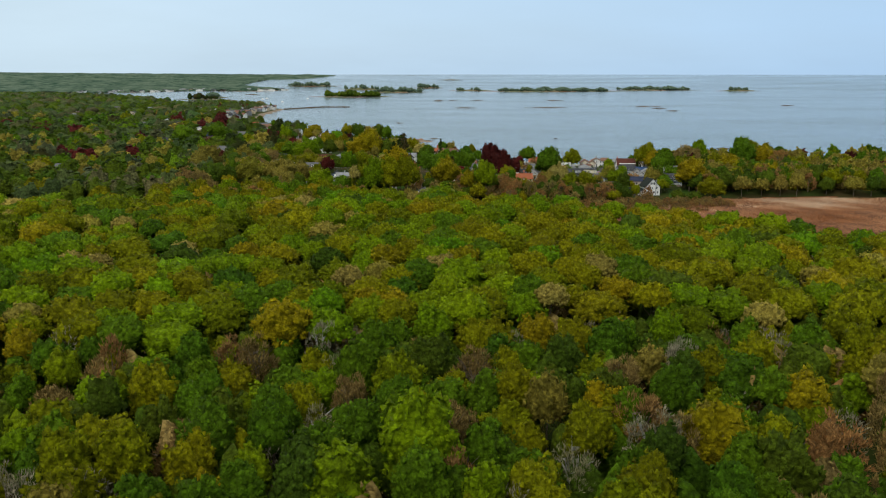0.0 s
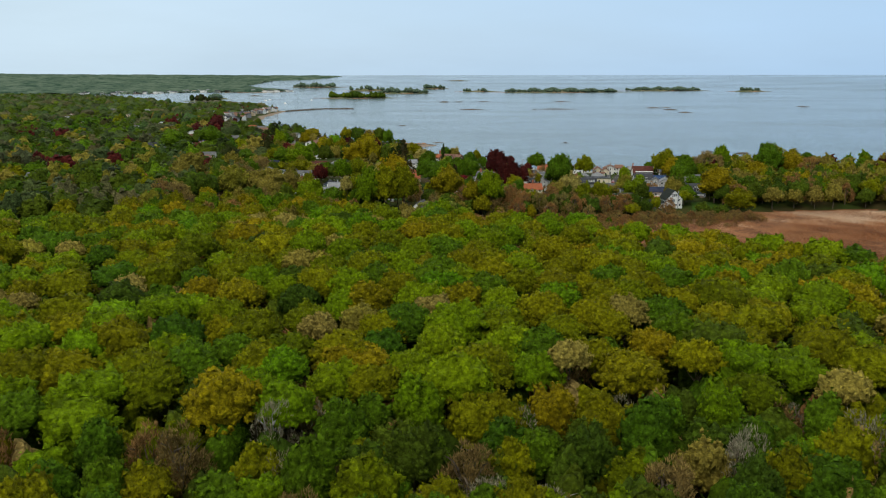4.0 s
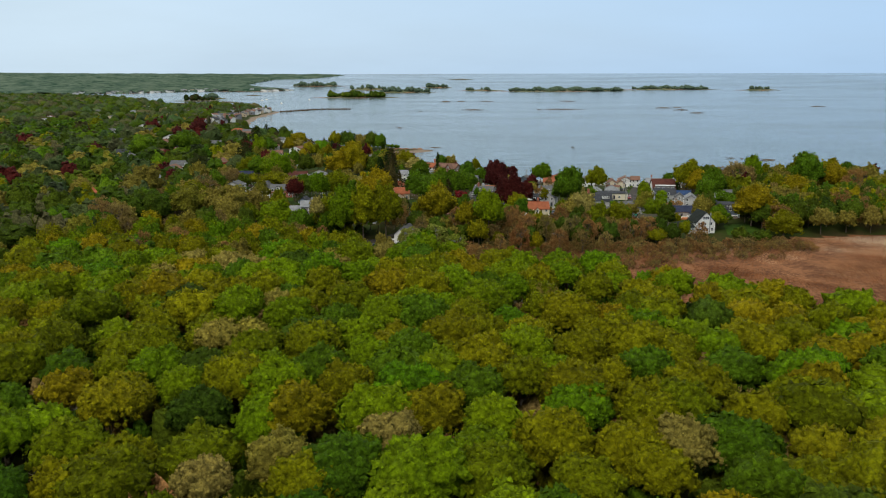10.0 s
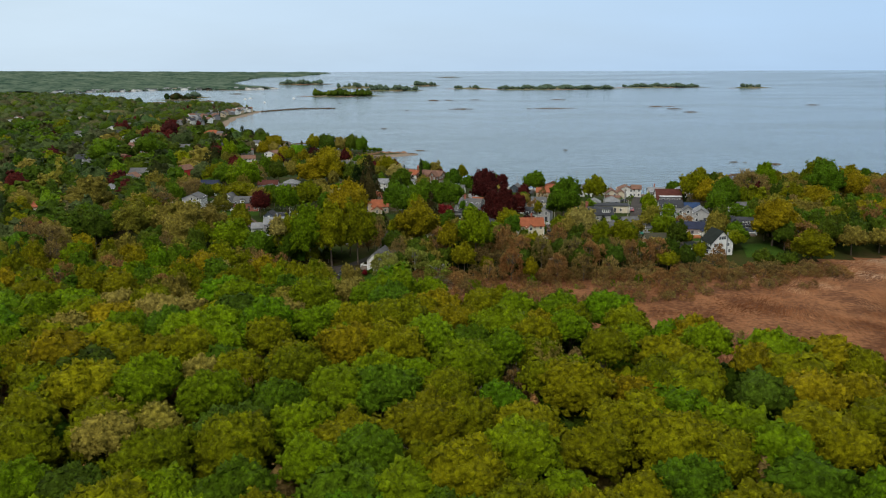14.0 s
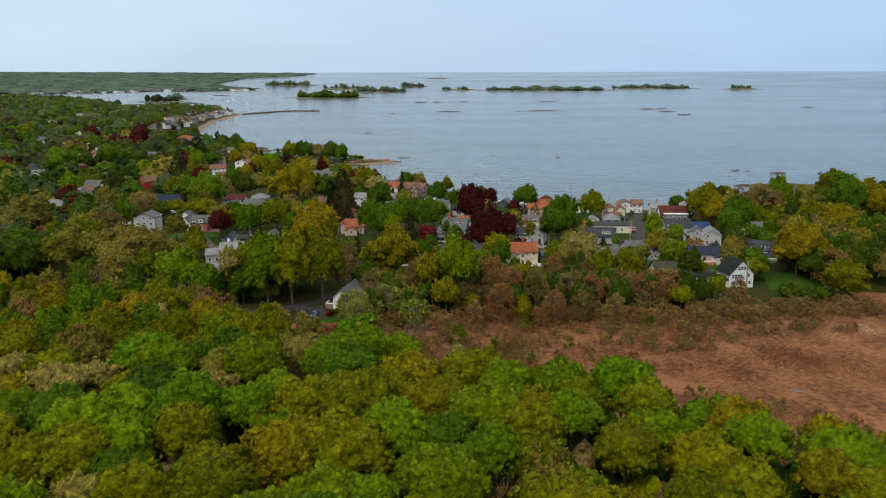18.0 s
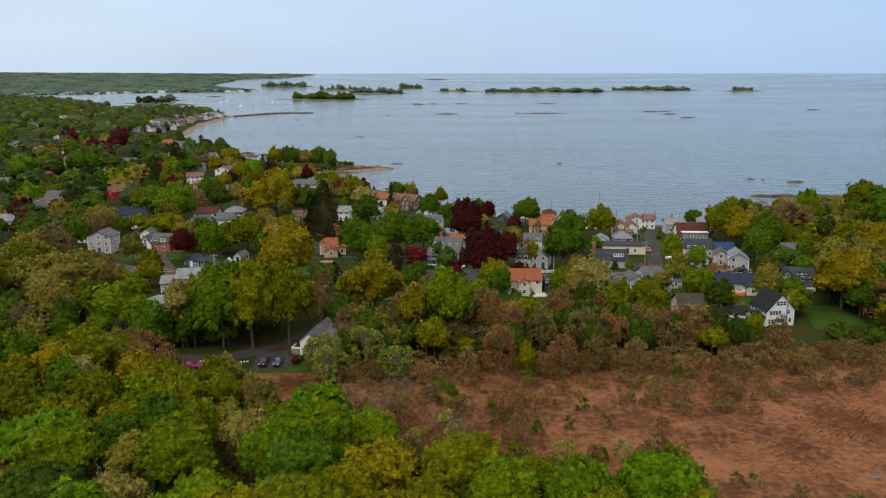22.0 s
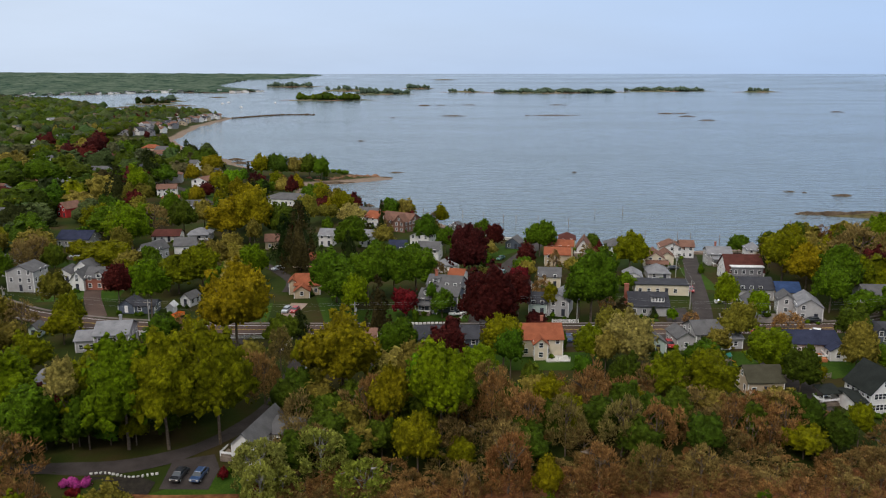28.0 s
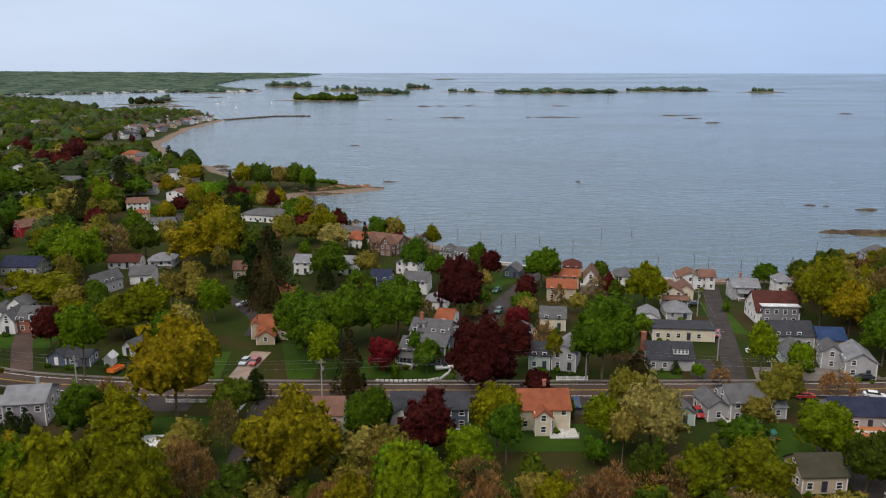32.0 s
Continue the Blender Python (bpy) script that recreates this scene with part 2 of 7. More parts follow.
def reed_build(n, k, b):
    """Dry reeds: the tint gives the bed's hue, each tuft its own shade."""
    att = n.new("ShaderNodeAttribute")
    att.attribute_name = "tint"
    r = ramp(n, [(0, (0.070, 0.029, 0.013)), (0.28, (0.185, 0.068, 0.026)), (0.5, (0.295, 0.126, 0.054)), (0.72, (0.42, 0.232, 0.125)), (1, (0.56, 0.395, 0.27))])
    k.new(att.outputs["Fac"], r.inputs["Fac"])
    geo = n.new("ShaderNodeNewGeometry")
    mr = node(n, "MapRange", To_Min=0.72, To_Max=1.25)
    k.new(geo.outputs["Random Per Island"], mr.inputs["Value"])
    hsv = n.new("ShaderNodeHueSaturation")
    k.new(mr.outputs["Result"], hsv.inputs["Value"])
    k.new(r.outputs["Color"], hsv.inputs["Color"])
    k.new(hsv.outputs["Color"], b.inputs["Base Color"])
    tr = n.new("ShaderNodeBsdfTranslucent")
    k.new(hsv.outputs["Color"], tr.inputs["Color"])
    mix = n.new("ShaderNodeMixShader")
    mix.inputs["Fac"].default_value = 0.4
    k.new(b.outputs["BSDF"], mix.inputs[1])
    k.new(tr.outputs["BSDF"], mix.inputs[2])
    k.new(mix.outputs["Shader"], n["Material Output"].inputs["Surface"])


REED = material("dry_reeds", reed_build, 0.75, 0.05)


def ground_build(n, k, b):
    geo = n.new("ShaderNodeNewGeometry")
    sep = n.new("ShaderNodeSeparateXYZ")
    k.new(geo.outputs["Position"], sep.inputs[0])
    big = node(n, "TexNoise", Scale=0.06, Detail=8.0)
    small = node(n, "TexNoise", Scale=0.8, Detail=6.0)
    for t in (big, small):
        k.new(geo.outputs["Position"], t.inputs["Vector"])
    grass = ramp(n, [(0.3, (0.015, 0.027, 0.005)), (0.48, (0.025, 0.033, 0.006)), (0.6, (0.038, 0.03, 0.01)), (0.75, (0.04, 0.026, 0.012))])
    k.new(big.outputs["Fac"], grass.inputs["Fac"])
    sand = ramp(n, [(0.3, (0.11, 0.08, 0.058)), (0.7, (0.24, 0.175, 0.13))])
    k.new(small.outputs["Fac"], sand.inputs["Fac"])
    wet = n.new("ShaderNodeMath")
    wet.operation = "MULTIPLY_ADD"
    wet.inputs[1].default_value = 0.9
    k.new(small.outputs["Fac"], wet.inputs[0])
    k.new(sep.outputs["Z"], wet.inputs[2])
    edge = node(n, "MapRange", From_Min=1.6, From_Max=2.0)
    k.new(wet.outputs[0], edge.inputs["Value"])
    mix = n.new("ShaderNodeMix")
    mix.data_type = "RGBA"
    k.new(edge.outputs["Result"], mix.inputs["Factor"])
    k.new(sand.outputs["Color"], mix.inputs["A"])
    k.new(grass.outputs["Color"], mix.inputs["B"])
    k.new(mix.outputs["Result"], b.inputs["Base Color"])
    bump = node(n, "Bump", Strength=0.5, Distance=0.3)
    k.new(small.outputs["Fac"], bump.inputs["Height"])
    k.new(bump.outputs["Normal"], b.inputs["Normal"])


GROUND_M = material("grass_and_soil", ground_build, 0.95, 0.04)


def water_build(n, k, b):
    geo = n.new("ShaderNodeNewGeometry")
    b.inputs["Base Color"].default_value = (0.066, 0.088, 0.088, 1)
    b.inputs["IOR"].default_value = 1.33
    mapn = n.new("ShaderNodeMapping")
    mapn.inputs["Rotation"].default_value = (0, 0, 0.25)
    mapn.inputs["Scale"].default_value = (0.35, 1.0, 1.0)
    k.new(geo.outputs["Position"], mapn.inputs["Vector"])
    w1 = node(n, "TexNoise", Scale=0.55, Detail=3.0)
    w2 = node(n, "TexNoise", Scale=0.17, Detail=3.0)
    w3 = node(n, "TexNoise", Scale=0.006, Detail=3.0)
    for w in (w1, w2, w3):
        k.new(mapn.outputs["Vector"], w.inputs["Vector"])
    bump = node(n, "Bump", Strength=0.45, Distance=0.4)
    k.new(w1.outputs["Fac"], bump.inputs["Height"])
    bump2 = node(n, "Bump", Strength=0.9, Distance=1.2)
    k.new(w2.outputs["Fac"], bump2.inputs["Height"])
    k.new(bump.outputs["Normal"], bump2.inputs["Normal"])
    k.new(bump2.outputs["Normal"], b.inputs["Normal"])
    mr = node(n, "MapRange", From_Min=0.35, From_Max=0.65, To_Min=0.1, To_Max=0.2)
    k.new(w3.outputs["Fac"], mr.inputs["Value"])
    k.new(mr.outputs["Result"], b.inputs["Roughness"])


WATER_M = material("sea_water", water_build, 0.15, 0.5)


# ---- mesh helpers ----
def mesh_np(name, verts, faces, mats, tint=None, midx=None, smooth=False):
    """A mesh from arrays of equal-sided faces."""
    me = bpy.data.meshes.new(name)
    verts, faces = np.asarray(verts, np.float32), np.asarray(faces, np.int32)
    me.vertices.add(len(verts))
    me.vertices.foreach_set("co", verts.ravel())
    me.loops.add(faces.size)
    me.loops.foreach_set("vertex_index", faces.ravel())
    me.polygons.add(len(faces))
    me.polygons.foreach_set("loop_start", np.arange(0, faces.size, faces.shape[1], dtype=np.int32))
    for m in mats:
        me.materials.append(m)
    if midx is not None:
        me.polygons.foreach_set("material_index", np.asarray(midx, np.int32))
    if smooth:
        me.polygons.foreach_set("use_smooth", np.ones(len(faces), bool))
    if tint is not None:
        me.attributes.new("tint", "FLOAT", "POINT").data.foreach_set("value", np.asarray(tint, np.float32))
    me.update(calc_edges=True)
    return me


def part(name, bm, mat, parent=None, label="", m=None):
    """Links a bmesh or a ready mesh as one part under a thing."""
    if isinstance(bm, bmesh.types.BMesh):
        me = bpy.data.meshes.new(name)
        bm.to_mesh(me)
        bm.free()
        me.materials.append(mat)
    else:
        me = bm
    ob = new(name, me)
    if parent:
        ob.parent = parent
    if m is not None:
        ob.matrix_basis = m
    return tagged(ob, label)


def box(bm, x0, y0, z0, x1, y1, z1):
    v = [bm.verts.new((x, y, z)) for z in (z0, z1) for x, y in ((x0, y0), (x1, y0), (x1, y1), (x0, y1))]
    for f in ((3, 2, 1, 0), (4, 5, 6, 7), (0, 1, 5, 4), (1, 2, 6, 5), (2, 3, 7, 6), (3, 0, 4, 7)):
        bm.faces.new([v[i] for i in f])
    return v


def poly_distance(px, py, pts):
    """Distance to a closed outline, negative inside, for arrays."""
    pts = np.asarray(pts, float)
    d = np.full(px.shape, 1e18)
    inside = np.zeros(px.shape, bool)
    for (ax, ay), (bx, by) in zip(pts, np.roll(pts, -1, 0)):
        ex, ey = bx - ax, by - ay
        t = np.clip(((px - ax) * ex + (py - ay) * ey) / (ex * ex + ey * ey + 1e-9), 0, 1)
        d = np.minimum(d, (px - ax - t * ex) ** 2 + (py - ay - t * ey) ** 2)
        cross = ((ay > py) != (by > py)) & (px < (bx - ax) * (py - ay) / (by - ay + 1e-12) + ax)
        inside ^= cross
    d = np.sqrt(d)
    return np.where(inside, -d, d)


def wob(x, y, s, k=0.0):
    """A soft wobble between -1 and 1 for arrays."""
    return (np.sin(x / s + 1.3 * k + 1.7 * np.sin(y / s * 0.7 + k)) + np.sin(y / s * 1.13 + 2.1 * k + 1.3 * np.sin(x / s * 0.81 - k))) / 2


# ---- the lie of the land ----
SHORE = [(3000, 1000), (900, 720), (375, 650), (240, 622), (196, 606), (170, 590), (124, 586), (96, 596), (74, 603), (54, 613), (31, 636), (5, 666),
         (-12, 683), (-20, 698), (-38, 725), (-55, 735), (-66, 778), (-38, 790), (-11, 811), (-44, 840), (-115, 860), (-142, 892), (-155, 934),
         (-202, 965), (-270, 1138), (-298, 1310), (-304, 1440), (-300, 1515), (-340, 1550), (-453, 1705), (-536, 1619), (-608, 1802),
         (-857, 2131), (-1031, 2263), (-1500, 2350), (-3400, 2300), (-3400, -1500), (3000, -1500)]
FAR_SHORE = [(-3600, 2500), (-1900, 2560), (-1236, 2643), (-1068, 2751), (-948, 2960), (-683, 2933), (-612, 3068), (-760, 3300), (-900, 3600),
             (-880, 4060), (-700, 4200), (-600, 4640), (-3600, 4640)]
MARSH = [(-34, 391), (3, 393), (40, 399), (88, 400), (127, 410), (177, 426), (300, 420), (420, 330), (330, 235), (215, 226), (165, 246), (130, 268),
         (104, 287), (80, 305), (60, 319), (42, 332), (26, 342), (4, 350), (-20, 374)]


def sea_z(x, y):
    """The sea, lifted far out so that its rim meets the skyline."""
    r = np.hypot(x - 10, y - 150)
    t = np.clip((r - 3100) / 1650, 0, 1.02)
    far = 3100 * np.exp(1.85 * t ** 1.35)
    return np.where(r > 3100, 71 * (1 - np.maximum(r, 3100) / far) * np.minimum(1, t * 6), 0.0)


def ground_z(x, y):
    x, y = np.asarray(x, float), np.asarray(y, float)
    d = -poly_distance(x, y, SHORE) + 3 * wob(x, y, 17)
    z = np.where(d > 0, 4.6 * (1 - np.exp(-np.maximum(d, 0) / 22)), d * 0.06)
    z = z + np.where(d > 60, np.minimum((d - 60) * 0.012, 6) * np.clip((-x - 60) / 300, 0, 1), 0)
    z = z + 0.35 * wob(x, y, 60, 2) * np.clip(d / 40, 0, 1)
    z = z + np.clip((340 - y) / 60, 0, 1) * 2.0 * np.clip((170 - x) / 60, 0, 1)
    dm = poly_distance(x, y, MARSH)
    z = np.where((d > 0), z + (2.0 - z) * np.clip(1 - dm / 14, 0, 1), z)
    d2 = -poly_distance(x, y, FAR_SHORE) + 12 * wob(x, y, 70)
    hill = np.where(d2 > 0, 3 * np.clip(d2 / 30, 0, 1) + np.maximum(d2 - 100, 0) * 0.022 * (1 + 0.25 * wob(x, y, 260, 4)), np.maximum(d2 * 0.06, -4))
    far = np.where(d2 > -60, hill + sea_z(x, y) * 0.9, -3)
    return np.maximum(np.maximum(z, -4), far)


def gz(x, y):
    return float(ground_z(np.array([x]), np.array([y]))[0])


# ---- ground, sea ----
def axis(*spans):
    out = [spans[0][0]]
    for a, b_, step in spans:
        out += list(np.linspace(a, b_, max(2, int((b_ - a) / step) + 1))[1:])
    return np.array(out)


gx = axis((-3300, -1400, 100), (-1400, -400, 25), (-400, -130, 9), (-130, 260, 5), (260, 600, 17), (600, 3000, 200))
gy = axis((-1400, 0, 100), (0, 560, 7), (560, 900, 4.5), (900, 1700, 12), (1700, 3200, 30), (3200, 4640, 60))
GX, GY = np.meshgrid(gx, gy)
nx, ny = len(gx), len(gy)
idx = np.arange(nx * ny).reshape(ny, nx)
quads = np.stack([idx[:-1, :-1], idx[:-1, 1:], idx[1:, 1:], idx[1:, :-1]], -1).reshape(-1, 4)
GZ = ground_z(GX.ravel(), GY.ravel())
ground = new("ground", mesh_np("ground", np.stack([GX.ravel(), GY.ravel(), GZ], 1), quads, [GROUND_M], smooth=True))
tagged(ground, "grassy coastal ground running down to a sandy shore", "ground", kind="structure")

rr = np.concatenate([[0.0], np.geomspace(150, 3000, 30), np.linspace(3100, 4755, 40)])
aa = np.linspace(0, 2 * math.pi, 181)[:-1]
RR, AA = np.meshgrid(rr, aa, indexing="ij")
WX, WY = 10 + RR * np.cos(AA), 150 + RR * np.sin(AA)
idx = np.arange(len(rr) * 180).reshape(len(rr), 180)
nxt = np.roll(idx, -1, 1)
quads = np.stack([idx[:-1], idx[1:], nxt[1:], nxt[:-1]], -1).reshape(-1, 4)
water = new("water", mesh_np("water", np.stack([WX.ravel(), WY.ravel(), sea_z(WX, WY).ravel()], 1), quads, [WATER_M], smooth=True))
tagged(water, "calm grey-blue sea with small ripples reaching the horizon", "sea", kind="structure")


# ---- trees ----
def leaf_cloud(rng, radius, height, clumps, leaves, size, low=-0.35, shape="dome", sliver=1.0):
    """Crown of leaf clusters round the origin's axis: its foot at z = 0, its top at z = height."""
    u = rng.random(clumps)
    ang = rng.random(clumps) * 2 * math.pi + np.arange(clumps) * 2.4
    cz = low + (1 - low) * u
    if shape == "cone":
        cz = rng.random(clumps) ** 1.4
        rad = (1 - cz) * 0.95 + 0.06
        c = np.stack([np.cos(ang) * rad * radius, np.sin(ang) * rad * radius, cz * height], 1)
        rc = radius * (0.16 + 0.18 * (1 - cz)) * rng.uniform(0.8, 1.2, clumps)
        mid = np.array([0, 0, height * 0.3])
    else:
        rad = np.sqrt(np.maximum(0, 1 - cz ** 2))
        reach = rng.uniform(0.66, 0.84, clumps) * (1 + 0.16 * np.sin(ang * 2 + rng.random() * 6))
        half = height / (1 - low)
        c = np.stack([np.cos(ang) * rad * radius * reach, np.sin(ang) * rad * radius * reach, (cz * reach * 0.96 - low) * half], 1)
        rc = radius * rng.uniform(0.2, 0.36, clumps)
        c[:, 2] = np.minimum(c[:, 2], height - rc * 0.8)
        mid = np.array([0, 0, -low * half * 0.8])
    per = np.repeat(np.arange(clumps), leaves)
    n = len(per)
    d = rng.normal(size=(n, 3))
    out = c[per] - mid
    out /= np.linalg.norm(out, axis=1)[:, None] + 1e-6
    d /= np.linalg.norm(d, axis=1)[:, None]
    d = d + out * 0.75
    d[:, 2] += 0.25
    d /= np.linalg.norm(d, axis=1)[:, None]
    p = c[per] + d * (rc[per] * rng.uniform(0.62, 1.12, n))[:, None] * np.array([1, 1, 0.85])
    nrm = d + rng.normal(size=(n, 3)) * 0.5
    nrm /= np.linalg.norm(nrm, axis=1)[:, None]
    a = np.cross(nrm, rng.normal(size=(n, 3)))
    a /= np.linalg.norm(a, axis=1)[:, None] + 1e-6
    if sliver != 1.0:
        a = d + rng.normal(size=(n, 3)) * 0.45 + (0, 0, 0.8)
        a /= np.linalg.norm(a, axis=1)[:, None]
        nrm = np.cross(a, rng.normal(size=(n, 3)))
        nrm /= np.linalg.norm(nrm, axis=1)[:, None] + 1e-6
    b_ = np.cross(nrm, a)
    s = (size * rng.uniform(0.6, 1.35, n))[:, None]
    a, b_ = a * s * sliver, b_ * s / sliver
    v = np.stack([p - a * 0.6 - b_ * 0.45, p + a * 0.6 - b_ * 0.45, p + b_ * 0.75], 1).reshape(-1, 3)
    f = np.arange(n * 3).reshape(-1, 3)
    if sliver == 1.0:
        k = 7
        th = np.arange(k) * 2 * math.pi / k
        rings = [(0.16, 0.42), (0.42, 0.56), (0.66, 0.4)] if shape == "dome" else [(0.03, 0.72), (0.4, 0.42), (0.75, 0.15)]
        core = np.concatenate([np.stack([np.cos(th) * q * radius, np.sin(th) * q * radius, np.full(k, h * height)], 1) for h, q in rings] + [[[0, 0, height * 0.78]]])
        o = len(v)
        cf = []
        for r in range(2):
            for i in range(k):
                j = (i + 1) % k
                cf += [(o + r * k + i, o + r * k + j, o + r * k + k + j), (o + r * k + i, o + r * k + k + j, o + r * k + k + i)]
        for i in range(k):
            cf.append((o + 2 * k + i, o + 2 * k + (i + 1) % k, o + 3 * k))
        v, f = np.concatenate([v, core]), np.concatenate([f, cf])
    return v, f


def crown_shell(rng, radius, height, clumps, seg, rings, leaves, size, low=-0.35, fullness=0.36, fuzz=0.13, tufts=0, tuft=0.2):
    """A crown whose surface swells into many rounded clusters, with loose leaves standing off it."""
    d = rng.normal(size=(clumps * 3, 3))
    d /= np.linalg.norm(d, axis=1)[:, None]
    keep = [d[0]]
    gap = 2.1 / math.sqrt(clumps)
    for q in d[1:]:
        if q[2] > low - 0.25 and min(np.linalg.norm(q - k) for k in keep) > gap * 0.62:
            keep.append(q)
    c = np.array(keep[:clumps])
    lift = rng.uniform(-0.09, 0.11, len(c))
    spread = gap * rng.uniform(0.75, 1.15, len(c))
    ph = rng.random(3) * 6.28

    def surface(dirs):
        az = np.arctan2(dirs[:, 1], dirs[:, 0])
        dist = np.linalg.norm(dirs[:, None] - c[None], axis=2)
        bump = np.sqrt(np.maximum(0, 1 - (dist / spread[None]) ** 2)) * (1 + 2.5 * lift[None]) + lift[None]
        swell = bump.max(1)
        lobe = 1 + 0.07 * np.sin(2 * az + ph[0]) + 0.05 * np.sin(3 * az + ph[1]) + 0.03 * np.sin(5 * az + 4 * dirs[:, 2] + ph[2])
        r = lobe * (1 - fullness + fullness * 1.15 * swell)
        half = height / (1 - low)
        side = np.hypot(dirs[:, 0], dirs[:, 1])
        r = r / (side ** 2.05 + np.abs(dirs[:, 2]) ** 2.05) ** (1 / 2.05) * 0.98
        return np.stack([dirs[:, 0] * r * radius, dirs[:, 1] * r * radius, (dirs[:, 2] * r - low) * half], 1)

    th = np.linspace(0.06, math.acos(low), rings)
    ph_ = np.arange(seg) * 2 * math.pi / seg
    T, P = np.meshgrid(th, ph_, indexing="ij")
    P = P + (np.arange(rings) % 2)[:, None] * math.pi / seg
    T = T + rng.uniform(-0.3, 0.3, T.shape) * (th[1] - th[0])
    dirs = np.stack([np.sin(T) * np.cos(P), np.sin(T) * np.sin(P), np.cos(T)], -1).reshape(-1, 3)
    v = surface(dirs)
    v[-seg:, :2] *= 0.55
    sunk = 0.9 if tufts else 1 - 0.75 * fuzz
    v[:, :2] *= sunk
    v[:, 2] = v[:, 2] * (0.91 if tufts else 1 - 0.6 * fuzz) + height * 0.02
    v += rng.normal(size=v.shape) * radius * 0.012
    f = []
    for i in range(rings - 1):
        k = np.arange(seg)
        j = (k + 1) % seg
        a, b_ = i * seg, (i + 1) * seg
        if i % 2:
            f += [np.stack([a + k, b_ + j, a + j], 1), np.stack([a + k, b_ + k, b_ + j], 1)]
        else:
            f += [np.stack([a + k, b_ + k, a + j], 1), np.stack([a + j, b_ + k, b_ + j], 1)]
    f.append(np.array([(0, k, (k + 1)) for k in range(1, seg - 1)]))
    f = np.concatenate(f)
    if tufts:
        q = rng.normal(size=(tufts * 3, 3))
        q /= np.linalg.norm(q, axis=1)[:, None]
        q = q[q[:, 2] > low * 0.8][:tufts]
        n, sides = len(q), 4
        p = surface(q)
        e = 0.02
        ta = np.cross(q, (0.31, 0.17, 0.93))
        ta /= np.linalg.norm(ta, axis=1)[:, None] + 1e-6
        tb = np.cross(q, ta)
        out = np.cross(surface(q + ta * e) - p, surface(q + tb * e) - p)
        out /= np.linalg.norm(out, axis=1)[:, None] + 1e-9
        out *= np.sign(np.sum(out * q, 1))[:, None]
        out = out * 0.7 + q * 0.3 + (0, 0, 0.25)
        out /= np.linalg.norm(out, axis=1)[:, None]
        ta = np.cross(out, (0.31, 0.17, 0.93))
        ta /= np.linalg.norm(ta, axis=1)[:, None] + 1e-6
        tb = np.cross(out, ta)
        wide = radius * tuft * rng.uniform(0.7, 1.35, n)
        tv = [p + out * (wide * rng.uniform(0.25, 0.7, n))[:, None]]
        for j in range(sides):
            w = 2 * math.pi * j / sides + rng.uniform(-0.3, 0.3, n)
            tv.append(p + (ta * np.cos(w)[:, None] + tb * np.sin(w)[:, None]) * (wide * rng.uniform(0.7, 1.15, n))[:, None] - out * (wide * rng.uniform(0.45, 0.9, n))[:, None])
        tv = np.stack(tv, 1).reshape(-1, 3)
        at = len(v) + np.arange(n)[:, None] * (sides + 1)
        tf = np.concatenate([np.concatenate([at, at + 1 + j, at + 1 + (j + 1) % sides], 1) for j in range(sides)])
        v, f = np.concatenate([v, tv]), np.concatenate([f, tf])
    n = leaves
    q = rng.normal(size=(n * 2, 3))
    q /= np.linalg.norm(q, axis=1)[:, None]
    q = q[q[:, 2] > low][:n]
    n = len(q)
    p = surface(q) * (1 + fuzz * rng.uniform(-0.6, 1.0, n))[:, None] + rng.normal(size=(n, 3)) * fuzz * 0.9
    nrm = q + rng.normal(size=(n, 3)) * 0.7
    nrm /= np.linalg.norm(nrm, axis=1)[:, None]
    a = np.cross(nrm, rng.normal(size=(n, 3)))
    a /= np.linalg.norm(a, axis=1)[:, None] + 1e-6
    b_ = np.cross(nrm, a)
    s = (size * rng.uniform(0.6, 1.3, n))[:, None]
    lv = np.stack([p - a * s * 0.5 - b_ * s * 0.4, p + a * s * 0.5 - b_ * s * 0.4, p + b_ * s * 0.65], 1).reshape(-1, 3)
    return np.concatenate([v, lv]), np.concatenate([f, np.arange(n * 3).reshape(-1, 3) + len(v)]), len(f)


def tube(path, r0, r1, sides=5):
    """A tapering tube along a path: verts and triangles."""
    path = np.asarray(path, float)
    n = len(path)
    vs, fs = [], []
    for i, p in enumerate(path):
        t = path[min(i + 1, n - 1)] - path[max(i - 1, 0)]
        t = t / (np.linalg.norm(t) + 1e-9)
        a = np.cross(t, (0.3, 0.9, 0.1))
        a /= np.linalg.norm(a)
        b_ = np.cross(t, a)
        r = r0 + (r1 - r0) * i / (n - 1)
        for k in range(sides):
            w = 2 * math.pi * k / sides
            vs.append(p + r * (math.cos(w) * a + math.sin(w) * b_))
    for i in range(n - 1):
        for k in range(sides):
            j = (k + 1) % sides
            q = i * sides
            fs += [(q + k, q + j, q + sides + j), (q + k, q + sides + j, q + sides + k)]
    return np.array(vs), np.array(fs)


def merged(pieces):
    """Joins a trunk and its limbs; each limb is welded to the trunk at one corner."""
    vs, fs, o = [pieces[0][0]], [np.asarray(pieces[0][1])], len(pieces[0][0])
    for v, f in pieces[1:]:
        f = np.asarray(f) + o
        base = np.concatenate(vs)
        f[f == o] = int(np.argmin(np.linalg.norm(base - v[0], axis=1)))
        vs.append(v)
        fs.append(f)
        o += len(v)
    return np.concatenate(vs), np.concatenate(fs)


